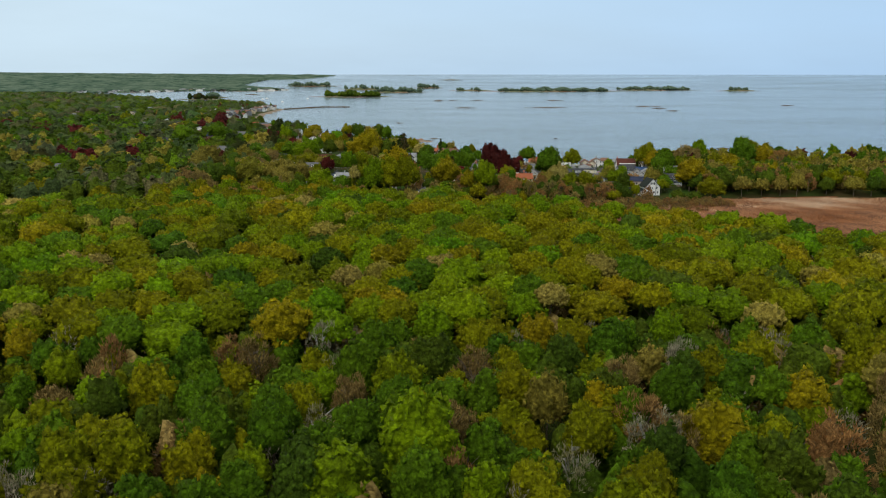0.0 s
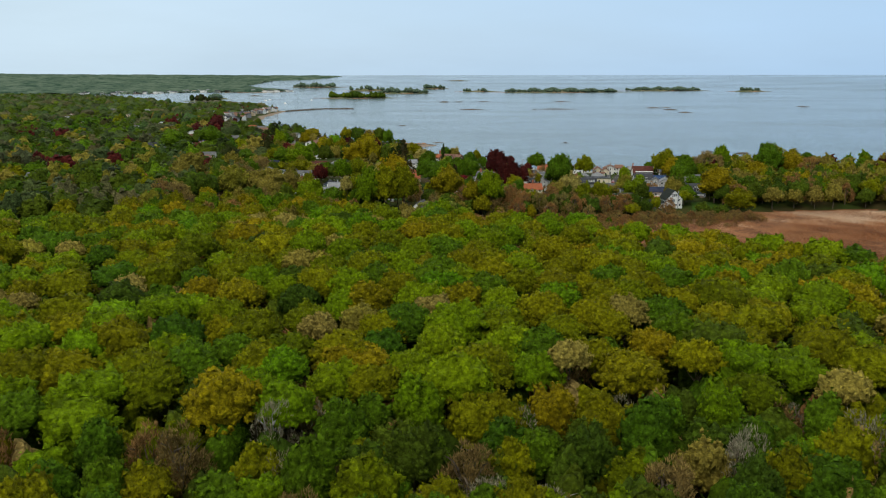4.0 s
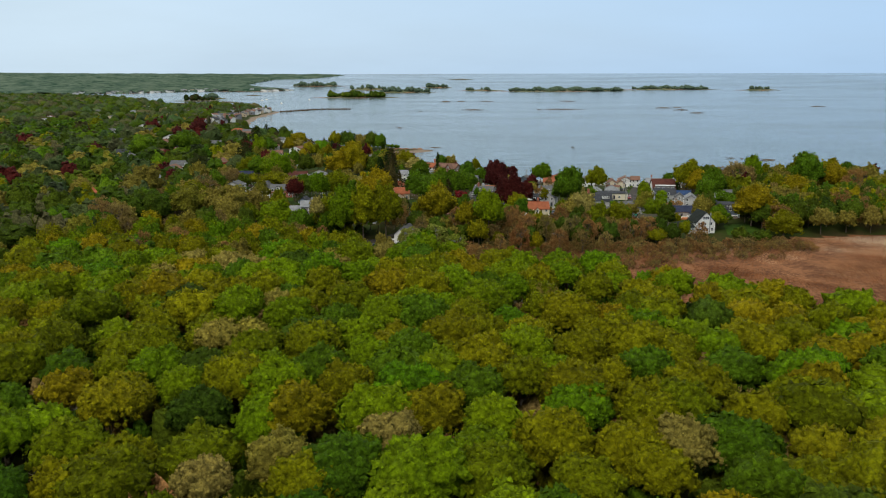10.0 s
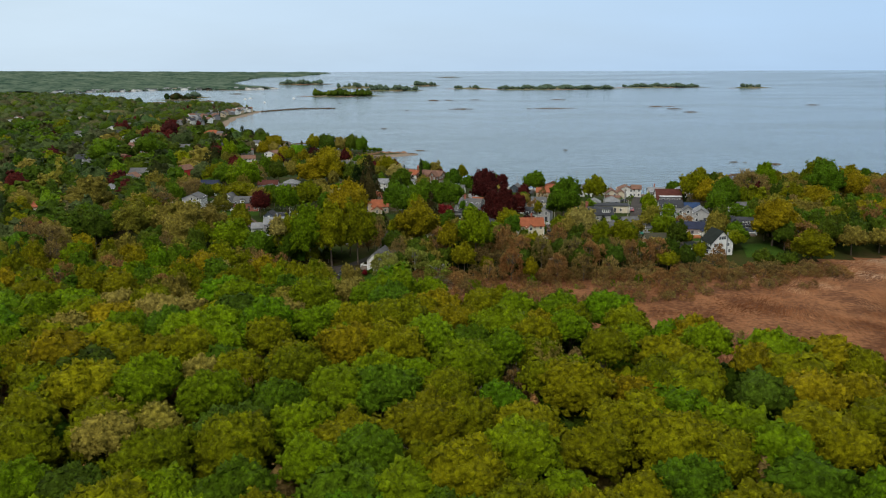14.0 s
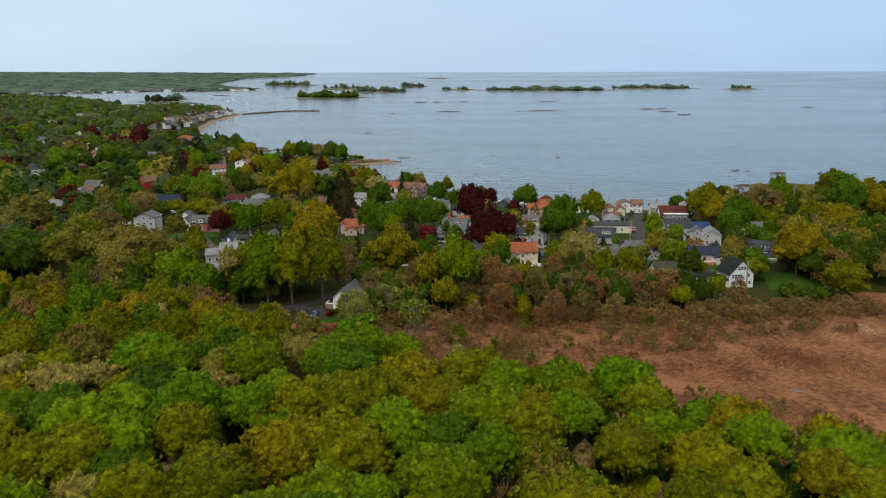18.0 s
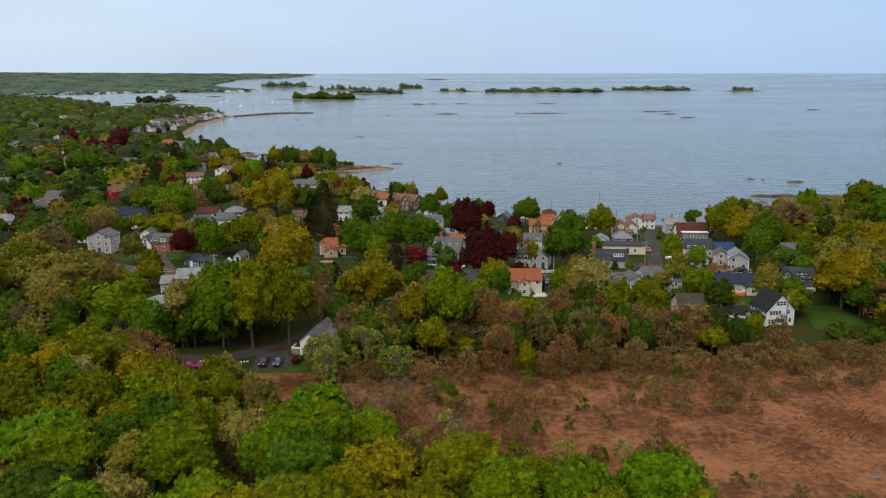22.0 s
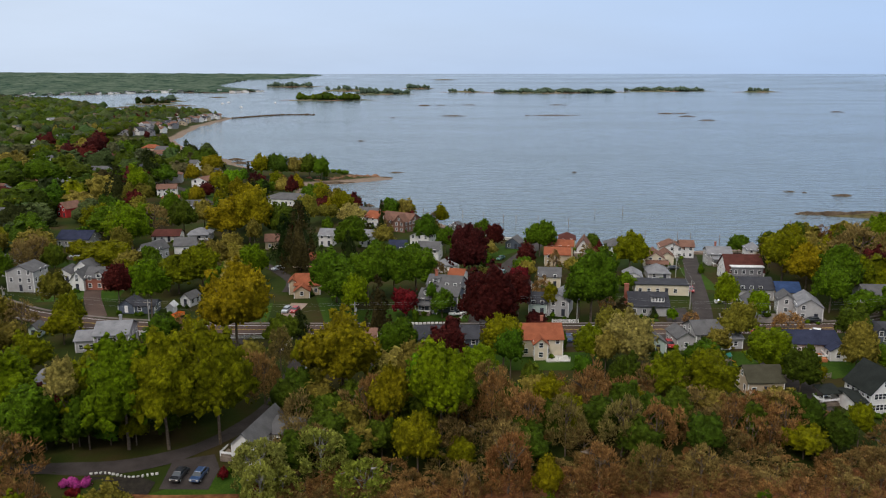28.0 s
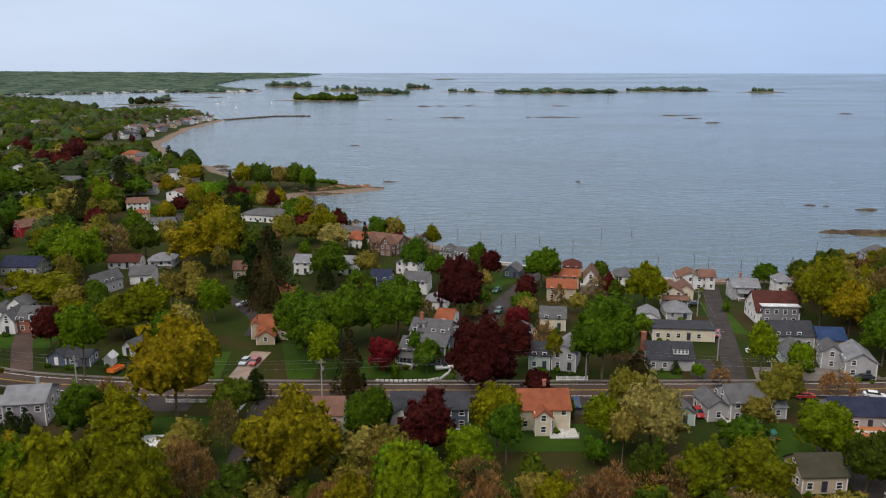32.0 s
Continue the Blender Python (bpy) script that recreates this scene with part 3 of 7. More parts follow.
def limbs(rng, top, spread, r, count=5, twigs=0):
    """A trunk with limbs that reach into the crown."""
    lean = rng.normal(size=2) * 0.04 * top
    trunk = [(0, 0, -0.4), (lean[0] * 0.3, lean[1] * 0.3, top * 0.4), (lean[0], lean[1], top * 0.85)]
    out = [tube(trunk, r, r * 0.35)]
    for i in range(count):
        a = 2.4 * i + rng.random()
        z = top * rng.uniform(0.38, 0.7)
        s = spread * rng.uniform(0.5, 0.85)
        end = np.array([math.cos(a) * s, math.sin(a) * s, z + (top - z) * rng.uniform(0.5, 0.9)])
        st = np.array([lean[0] * z / top, lean[1] * z / top, z])
        out.append(tube([st, st * 0.45 + end * 0.55 + (0, 0, -0.06 * top), end], r * 0.4, r * 0.12, 4))
        for j in range(twigs):
            e2 = end + rng.normal(size=3) * (spread * 0.28, spread * 0.28, top * 0.08) + (0, 0, top * 0.05)
            s2 = st + (end - st) * rng.uniform(0.35, 0.95)
            out.append(tube([s2, e2], r * 0.13, r * 0.04, 3))
    return merged(out)


rng = np.random.default_rng(7)
# kind: leaf, crown's share of the height, clusters, loose leaves, leaf size, shape
KINDS = {"green": ("green", 0.68, 40, 360, 0.36, "dome"), "lime": ("lime", 0.72, 40, 360, 0.36, "dome"), "olive": ("olive", 0.66, 44, 360, 0.36, "dome"),
         "gold": ("gold", 0.66, 48, 420, 0.34, "dome"), "tan": ("tan", 0.66, 52, 480, 0.32, "dome"), "brown": ("brown", 0.82, 54, 50, 0.34, "twigs"),
         "umber": ("umber", 0.85, 54, 50, 0.34, "twigs"), "bare": ("ash", 0.8, 54, 26, 0.26, "twigs"), "deep": ("deep", 0.68, 40, 360, 0.36, "dome"),
         "copper": ("copper", 0.8, 44, 420, 0.38, "dome"), "red": ("red", 0.82, 34, 420, 0.36, "dome"), "dark": ("dark", 0.92, 80, 28, 0.4, "cone"),
         "cream": ("cream", 0.68, 50, 560, 0.32, "dome"), "bush": ("green", 0.97, 14, 120, 0.6, "small"), "shrub": ("brown", 0.97, 34, 44, 0.42, "twigs"), "azalea": ("pink", 0.97, 14, 120, 0.4, "small"),
         "willow": ("willow", 0.8, 64, 60, 0.42, "open"), "sprig": ("willow", 0.9, 34, 44, 0.5, "twigs"), "sprout": ("lime", 0.9, 34, 44, 0.5, "twigs")}
for base in ("green", "lime", "olive", "gold", "tan", "deep"):
    leaf, _, clumps, leaves, size, shape = KINDS[base]
    KINDS["wide_" + base] = ("bud" if leaf == "tan" else leaf, 0.44, int(clumps * 1.35), leaves, size * 0.9, shape)
TEMPLATE, SIMPLE, LITE = {}, {}, {}


def make_crown(kind, fine):
    leaf, share, clumps, leaves, size, shape = KINDS[kind]
    h = 12.0 * share
    if shape in ("dome", "small"):
        seg, rings = (26, 10) if fine else (16, 7)
        if shape == "small":
            seg, rings = 12, 5
        wide = kind.startswith("wide")
        sharp = leaf in ("gold", "tan", "cream", "bud")
        tufts = (290 if sharp else 230) if fine else (110 if sharp else 85)
        v, f, n = crown_shell(rng, 5.0, h, clumps if fine else int(clumps * 0.6), seg, rings, leaves if fine else int(leaves * 0.4), size if fine else size * 1.5,
                              -0.1 if shape == "small" else -0.22 if wide else -0.32, (0.16 if wide else 0.28) + 0.06 * sharp, 0.04 if wide else 0.07,
                              20 if shape == "small" else tufts, (0.094 if sharp else 0.112) * (1 if fine else 1.5))
    else:
        v, f = leaf_cloud(rng, 5.0, h, clumps, leaves if fine else leaves * 2 // 5, size if fine else size * 1.4, -0.3, "cone" if shape == "cone" else "dome", {"cone": 1.0, "open": 1.15}.get(shape, 2.2))
        n = 0
    v[:, 2] += 12.0 - h
    return v, f, n


for kind, (leaf, share, clumps, leaves, size, shape) in KINDS.items():
    for variant in range(4):
        v, f, n = make_crown(kind, True)
        crown = mesh_np("crown", v, f, [LEAF[leaf]])
        crown.polygons.foreach_set("use_smooth", np.arange(len(f)) < n)
        bare = shape in ("twigs", "open")
        tv, tf = limbs(rng, 10.5 if shape != "cone" else 11.0, 4.0 if shape != "cone" else 0.3, 0.26, 6 if bare else 4, 2 if bare else 0)
        trunk = mesh_np("trunk", tv, tf, [PALE_BARK if shape == "open" or kind == "bare" else BARK], smooth=True)
        TEMPLATE[kind, variant] = (trunk, crown, v, f, tv, tf)
        v, f, n = make_crown(kind, False)
        small = mesh_np("crown", v, f, [LEAF[leaf]])
        small.polygons.foreach_set("use_smooth", np.arange(len(f)) < n)
        LITE[kind, variant] = (trunk, small)
        SIMPLE[kind, variant] = (v, f, *limbs(rng, 10.0, 3.6 if shape != "cone" else 0.3, 0.26, 2, 0))
WORDS = {"green": ("deciduous tree with a full fresh green crown", "tree"), "lime": ("tall tree with bright lime-green spring leaves", "tree"),
         "olive": ("broad oak with olive-green young foliage", "tree"), "gold": ("tree with golden-yellow catkins and young leaves", "tree"),
         "tan": ("budding tree with pinkish-tan catkins and pale limbs", "tree"), "brown": ("nearly bare tree with reddish-brown twigs", "tree"),
         "willow": ("pale yellow-green willow with trailing boughs", "tree"), "sprig": ("thin sapling with bright lime-green leaves", "sapling"),
         "sprout": ("thin sapling with olive-green young leaves", "sapling"), "bare": ("bare grey-limbed tree just coming into leaf", "tree"), "umber": ("low thicket tree with dull brown twigs and first leaves", "tree"), "deep": ("maple with a dense deep green crown", "tree"),
         "copper": ("copper beech with a dense dark purple crown", "tree"), "red": ("small maple with deep red leaves", "tree"),
         "dark": ("dark green conifer with drooping boughs", "conifer"), "cream": ("flowering tree covered in cream blossom", "tree"),
         "bush": ("rounded green garden shrub", "shrub"), "shrub": ("leafless reddish-brown thicket shrub", "shrub"), "azalea": ("low azalea in bright pink bloom", "shrub")}
for base in ("green", "lime", "olive", "gold", "tan", "deep"):
    WORDS["wide_" + base] = WORDS[base]
NAME = {"azalea": "azalea_shrub", "dark": "conifer", "bush": "garden_shrub", "shrub": "thicket_shrub", "olive": "oak", "gold": "oak", "green": "maple", "lime": "linden", "tan": "hickory", "brown": "alder", "umber": "alder", "bare": "ash", "willow": "willow", "sprig": "sapling", "sprout": "sapling", "deep": "maple", "copper": "beech", "red": "japanese_maple", "cream": "dogwood"}


OCCUPIED = []


def crown_depth(kind, height, radius):
    """How far a crown of that spread is drawn up towards the tree's top."""
    if KINDS[kind][5] != "dome":
        return 1.0
    ratio = 1.08 if kind.startswith("wide") else 2.15
    return min(1.0, ratio * radius / (KINDS[kind][1] * height))


def tree(kind, x, y, height=14.0, radius=5.0, group="", turn=None, label=""):
    """One tree on the ground: an empty at its foot with a trunk and a crown."""
    trunk, crown = (LITE if height < 9.5 or radius < 3.0 or y > 600 else TEMPLATE)[kind, random.randrange(4)][:2]
    ob = new(NAME.get(kind.replace("wide_", ""), "tree"))
    z = gz(x, y)
    OCCUPIED.append((x, y, radius))
    ob.matrix_basis = pose(x, y, z, 0, 0, random.uniform(0, 360) if turn is None else turn) @ Matrix.Diagonal((radius / 5, radius / 5, height / 12, 1))
    tagged(ob, label or WORDS[kind][0], WORDS[kind][1], group)
    for me in (trunk, crown):
        o = new(me.name.split(".")[0], me)
        o.parent = ob
    k = crown_depth(kind, height, radius)
    o.matrix_basis = pose(0, 0, 12 * (1 - k)) @ Matrix.Diagonal((1, 1, k, 1))
    return ob


class Woods:
    """Gathers many trees into one mesh for each sort of leaf."""
    def __init__(self):
        self.sets = {}

    def add(self, leaf, v, f):
        vs, fs, ts, n = self.sets.setdefault(leaf, ([], [], [], [0]))
        vs.append(v)
        fs.append(f + n[0])
        ts.append(np.full(len(v), random.random()))
        n[0] += len(v)

    def plant(self, kind, x, y, height, radius, z, simple=True):
        v, f, tv, tf = SIMPLE[kind, random.randrange(4)] if simple else TEMPLATE[kind, random.randrange(4)][2:]
        a = random.uniform(0, 6.28)
        c, s = math.cos(a) * radius / 5, math.sin(a) * radius / 5
        m = np.array([[c, -s, 0], [s, c, 0], [0, 0, height / 12]])
        k = crown_depth(kind, height, radius)
        self.add(KINDS[kind][0], (v * (1, 1, k) + (0, 0, 12 * (1 - k))) @ m.T + (x, y, z), f)
        self.add("trunk", tv @ m.T + (x, y, z), tf)

    def finish(self, name, label, smooth=False):
        for leaf, (vs, fs, ts, _) in self.sets.items():
            mat = BARK if leaf == "trunk" else LEAF[leaf]
            ob = new(name, mesh_np(name, np.concatenate(vs), np.concatenate(fs), [mat], np.concatenate(ts), smooth=smooth))
            tagged(ob, label % {"trunk": "bare trunks and limbs", "far": "mixed spring-green"}.get(leaf, leaf + "-leaved"), "woodland", kind="stuff")


def scatter(rng_, x0, y0, x1, y1, step, keep, jig=0.27):
    """Jittered grid of places for which keep(x, y) holds, for arrays."""
    xs, ys = np.meshgrid(np.arange(x0, x1, step), np.arange(y0, y1, step))
    xs = xs + (np.arange(xs.shape[0]) % 2)[:, None] * step * 0.5
    xs = (xs + rng_.uniform(-jig, jig, xs.shape) * step).ravel()
    ys = (ys + rng_.uniform(-jig, jig, ys.shape) * step).ravel()
    ok = keep(xs, ys)
    return xs[ok], ys[ok]


# ---- the oak wood that the way leads over ----
FOREST = [(-330, 30), (330, 30), (330, 205), (210, 218), (165, 238), (132, 260), (105, 280), (80, 298), (60, 312), (42, 326), (27, 336), (4, 342), (-25, 336), (-58, 336),
          (-115, 350), (-150, 322), (-330, 330)]
fr = np.random.default_rng(11)
seen = lambda x, y: (poly_distance(x, y, FOREST) < -1) & (np.abs(x) < 34 + 0.6 * y)
young = lambda x, y: y + 16 * wob(x, y, 38, 3) < 152
fx, fy = scatter(fr, -330, 30, 330, 360, 10.2, lambda x, y: seen(x, y) & ~young(x, y), 0.32)
yx, yy = scatter(fr, -330, 30, 330, 200, 8.0, lambda x, y: seen(x, y) & young(x, y), 0.32)
old = len(fx)
fx, fy = np.concatenate([fx, yx]), np.concatenate([fy, yy])
fz = ground_z(fx, fy)
MIX = ["green"] * 12 + ["lime"] * 32 + ["olive"] * 40 + ["gold"] * 8 + ["tan"] * 8 + ["deep"] * 4
YOUNG_MIX = ["green"] * 30 + ["deep"] * 12 + ["olive"] * 30 + ["lime"] * 8 + ["gold"] * 4 + ["bare"] * 7 + ["umber"] * 8 + ["tan"] * 3
near = np.argsort(np.abs(fx - 5) + 0.15 * np.abs(fy - 200))[:240]
near = set(near.tolist())
woods = Woods()
for i in range(len(fx)):
    if i < old:
        kind = MIX[int(fr.integers(len(MIX)))]
        patch = float(wob(fx[i:i + 1], fy[i:i + 1], 34, 5)[0])
        if patch > 0.5 and fr.random() < 0.33:
            kind = "gold" if fr.random() < 0.55 else "olive"
        r = fr.uniform(4.7, 7.2) if kind != "tan" else fr.uniform(4.0, 5.6)
        h = 11.9 + 0.5 * r + fr.normal() * 0.9
        kind = "wide_" + kind
    else:
        kind = YOUNG_MIX[int(fr.integers(len(YOUNG_MIX)))]
        r, h = fr.uniform(3.2, 5.0), fr.uniform(10.0, 15.5)
    if i in near:
        tree(kind, fx[i], fy[i], h, r, "trees of the oak wood")
    else:
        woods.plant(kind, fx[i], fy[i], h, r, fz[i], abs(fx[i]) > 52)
# lower growth and bare alders between the crowns
LOW = [crown_shell(rng, 5, 10.5, 14, 10, 5, 40, 0.8, -0.25, 0.3, 0.08)[:2] for _ in range(4)]
ux, uy = scatter(fr, -150, 35, 170, 340, 8.6, lambda x, y: (poly_distance(x, y, FOREST) < -3) & (np.abs(x) < 20 + 0.6 * y), 0.4)
for x, y in zip(ux, uy):
    if fr.random() < 0.12:
        woods.plant("bare" if fr.random() < 0.6 else "umber", x, y, fr.uniform(9, 12.5), fr.uniform(3.0, 4.2), gz(x, y))
        continue
    v, f = LOW[int(fr.integers(4))]
    woods.add(("deep", "green", "deep", "umber", "olive")[int(fr.integers(5))], v * (fr.uniform(0.65, 0.95), fr.uniform(0.65, 0.95), fr.uniform(0.8, 1.1)) + (x, y, gz(x, y)), f)
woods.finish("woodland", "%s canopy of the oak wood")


# ---- houses ----
def siding(name, c, dirt=0.8, course=0.14):
    def build(n, k, b):
        geo = n.new("ShaderNodeNewGeometry")
        big = node(n, "TexNoise", Scale=0.6, Detail=5.0)
        k.new(geo.outputs["Position"], big.inputs["Vector"])
        r = ramp(n, [(0.3, tuple(v * dirt for v in c)), (0.65, c)])
        k.new(big.outputs["Fac"], r.inputs["Fac"])
        k.new(r.outputs["Color"], b.inputs["Base Color"])
        wave = n.new("ShaderNodeTexWave")
        wave.bands_direction, wave.wave_profile = "Z", "SAW"
        wave.inputs["Scale"].default_value = 0.314 / course
        k.new(geo.outputs["Position"], wave.inputs["Vector"])
        bump = node(n, "Bump", Strength=0.5, Distance=0.02)
        k.new(wave.outputs["Fac"], bump.inputs["Height"])
        k.new(bump.outputs["Normal"], b.inputs["Normal"])
    return material(name, build, 0.7, 0.12)


def shingle(name, c):
    def build(n, k, b):
        geo = n.new("ShaderNodeNewGeometry")
        big = node(n, "TexNoise", Scale=0.5, Detail=5.0)
        small = node(n, "TexNoise", Scale=7.0, Detail=4.0)
        for t in (big, small):
            k.new(geo.outputs["Position"], t.inputs["Vector"])
        add = n.new("ShaderNodeMath")
        add.operation = "MULTIPLY"
        k.new(big.outputs["Fac"], add.inputs[0])
        k.new(small.outputs["Fac"], add.inputs[1])
        r = ramp(n, [(0.12, tuple(v * 0.7 for v in c)), (0.4, tuple(min(1, v * 1.2) for v in c))])
        k.new(add.outputs[0], r.inputs["Fac"])
        k.new(r.outputs["Color"], b.inputs["Base Color"])
        wave = n.new("ShaderNodeTexWave")
        wave.bands_direction, wave.wave_profile = "Z", "SAW"
        wave.inputs["Scale"].default_value = 2.6
        wave.inputs["Distortion"].default_value = 0.4
        k.new(geo.outputs["Position"], wave.inputs["Vector"])
        bump = node(n, "Bump", Strength=0.5, Distance=0.03)
        k.new(wave.outputs["Fac"], bump.inputs["Height"])
        k.new(bump.outputs["Normal"], b.inputs["Normal"])
    return material(name, build, 0.9, 0.05)


WALLS = {k: siding(k + "_siding", c) for k, c in {
    "white": (0.72, 0.69, 0.64), "cream": (0.66, 0.57, 0.41), "grey": (0.22, 0.21, 0.21), "slate": (0.10, 0.12, 0.15), "beige": (0.50, 0.39, 0.26), "lilac": (0.30, 0.27, 0.28),
    "brown": (0.19, 0.10, 0.07), "red": (0.42, 0.035, 0.03), "mint": (0.42, 0.50, 0.43), "pale": (0.40, 0.385, 0.365), "brick": (0.33, 0.12, 0.08)}.items()}
ROOFS = {k: shingle(k + "_shingles", c) for k, c in {
    "dark": (0.045, 0.045, 0.05), "grey": (0.10, 0.096, 0.094), "light": (0.19, 0.187, 0.19), "orange": (0.25, 0.078, 0.038), "brown": (0.16, 0.085, 0.06), "maroon": (0.085, 0.03, 0.023),
    "navy": (0.028, 0.032, 0.055), "olive": (0.055, 0.05, 0.032), "green": (0.022, 0.025, 0.022), "white": (0.6, 0.59, 0.57), "blue": (0.028, 0.05, 0.11)}.items()}
TRIM_M = mottled("white_trim", (0.68, 0.66, 0.62), (0.82, 0.80, 0.76), 1.0, 8.0, 0.5, 0.0)
BRICK_M = mottled("chimney_brick", (0.24, 0.08, 0.05), (0.4, 0.15, 0.1), 1.5, 9.0, 0.9, 0.4)
STONE_M = mottled("pale_stone", (0.4, 0.38, 0.34), (0.6, 0.58, 0.52), 0.8, 6.0, 0.9, 0.5)
WOOD_M = mottled("weathered_wood", (0.13, 0.1, 0.075), (0.24, 0.19, 0.15), 0.8, 9.0, 0.85, 0.4)
DECK_M = mottled("stained_deck_boards", (0.36, 0.13, 0.05), (0.46, 0.18, 0.08), 0.8, 9.0, 0.8, 0.3)
METAL_M = mottled("dull_metal", (0.2, 0.2, 0.2), (0.32, 0.32, 0.32), 1.0, 8.0, 0.5, 0.1)


def glass_build(n, k, b):
    b.inputs["Base Color"].default_value = (0.02, 0.025, 0.03, 1)


GLASS_M = material("window_glass", glass_build, 0.06, 0.6)
DOOR_M = {"red": mottled("red_door", (0.2, 0.02, 0.02), (0.26, 0.03, 0.03)), "dark": mottled("dark_door", (0.03, 0.035, 0.045), (0.05, 0.05, 0.06)),
          "white": TRIM_M}


def as_mesh(name, bm, mat):
    me = bpy.data.meshes.new(name)
    bm.to_mesh(me)
    bm.free()
    me.materials.append(mat)
    return me


WINDOW_CACHE = {}


def window_meshes(w, h):
    key = (round(w, 2), round(h, 2))
    if key not in WINDOW_CACHE:
        bm = bmesh.new()
        t = 0.11
        box(bm, -w / 2 - t, -0.07, -t, -w / 2, 0.03, h + t)
        box(bm, w / 2, -0.07, -t, w / 2 + t, 0.03, h + t)
        box(bm, -w / 2, -0.07, h, w / 2, 0.03, h + t)
        box(bm, -w / 2 - t - 0.04, -0.1, -t - 0.03, w / 2 + t + 0.04, 0.03, -0.001)
        box(bm, -w / 2, -0.05, h * 0.48, w / 2, 0.03, h * 0.54)
        bp = bmesh.new()
        box(bp, -w / 2, -0.03, 0, w / 2, 0.02, h)
        WINDOW_CACHE[key] = (as_mesh("window", bm, TRIM_M), as_mesh("pane", bp, GLASS_M))
    return WINDOW_CACHE[key]


def window(parent, m, w=0.9, h=1.35):
    fr_, pa = window_meshes(w, h)
    ob = part("window", fr_, None, parent, m=m)
    part("pane", pa, None, ob)


def gable_solid(bm, w, d, h, rise, ridge, z0=-0.6):
    """Walls with their gables; the ridge runs along x or y."""
    a, b_ = w / 2, d / 2
    lo = [bm.verts.new((x, y, z0)) for x, y in ((-a, -b_), (a, -b_), (a, b_), (-a, b_))]
    hi = [bm.verts.new((x, y, h)) for x, y in ((-a, -b_), (a, -b_), (a, b_), (-a, b_))]
    for i in range(4):
        j = (i + 1) % 4
        bm.faces.new((lo[i], lo[j], hi[j], hi[i]))
    if rise > 0.05 and ridge in "xy":
        if ridge == "x":
            r = [bm.verts.new((-a, 0, h + rise)), bm.verts.new((a, 0, h + rise))]
            bm.faces.new((hi[3], hi[0], r[0]))
            bm.faces.new((hi[1], hi[2], r[1]))
        else:
            r = [bm.verts.new((0, -b_, h + rise)), bm.verts.new((0, b_, h + rise))]
            bm.faces.new((hi[0], hi[1], r[0]))
            bm.faces.new((hi[2], hi[3], r[1]))
    bm.faces.new(hi)


def roof_solid(bm, w, d, h, rise, ridge, over=0.4, thick=0.16):
    """Roof slabs with overhang and thickness."""
    a, b_ = w / 2 + over, d / 2 + over
    if ridge == "f":
        box(bm, -a, -b_, h, a, b_, h + 0.22)
        return
    if ridge == "h":
        run = min(w, d) / 2
        lx, ly = max(0, w / 2 - run), max(0, d / 2 - run)
        s = over * rise / run
        for z in (0, thick):
            base = [bm.verts.new((x, y, h - s + z)) for x, y in ((-a, -b_), (a, -b_), (a, b_), (-a, b_))]
            top = [bm.verts.new((-lx - 0.01, -ly - 0.01, h + rise + z)), bm.verts.new((lx + 0.01, -ly - 0.01, h + rise + z)), bm.verts.new((lx + 0.01, ly + 0.01, h + rise + z)), bm.verts.new((-lx - 0.01, ly + 0.01, h + rise + z))]
            for i in range(4):
                j = (i + 1) % 4
                bm.faces.new((base[i], base[j], top[j], top[i]))
            bm.faces.new(top)
        return
    half, run = (b_, a) if ridge == "x" else (a, b_)
    inner = d / 2 if ridge == "x" else w / 2
    s = over * rise / inner
    for side in (-1, 1):
        prof = [(side * half, h - s), (0, h + rise), (0, h + rise + thick), (side * half, h - s + thick)]
        ends = []
        for e in (-run, run):
            ends.append([bm.verts.new((e, q, z) if ridge == "x" else (q, e, z)) for q, z in prof])
        for i in range(4):
            j = (i + 1) % 4
            bm.faces.new((ends[0][i], ends[0][j], ends[1][j], ends[1][i]))
        bm.faces.new(ends[0])
        bm.faces.new(ends[1])
    bmesh.ops.recalc_face_normals(bm, faces=bm.faces)


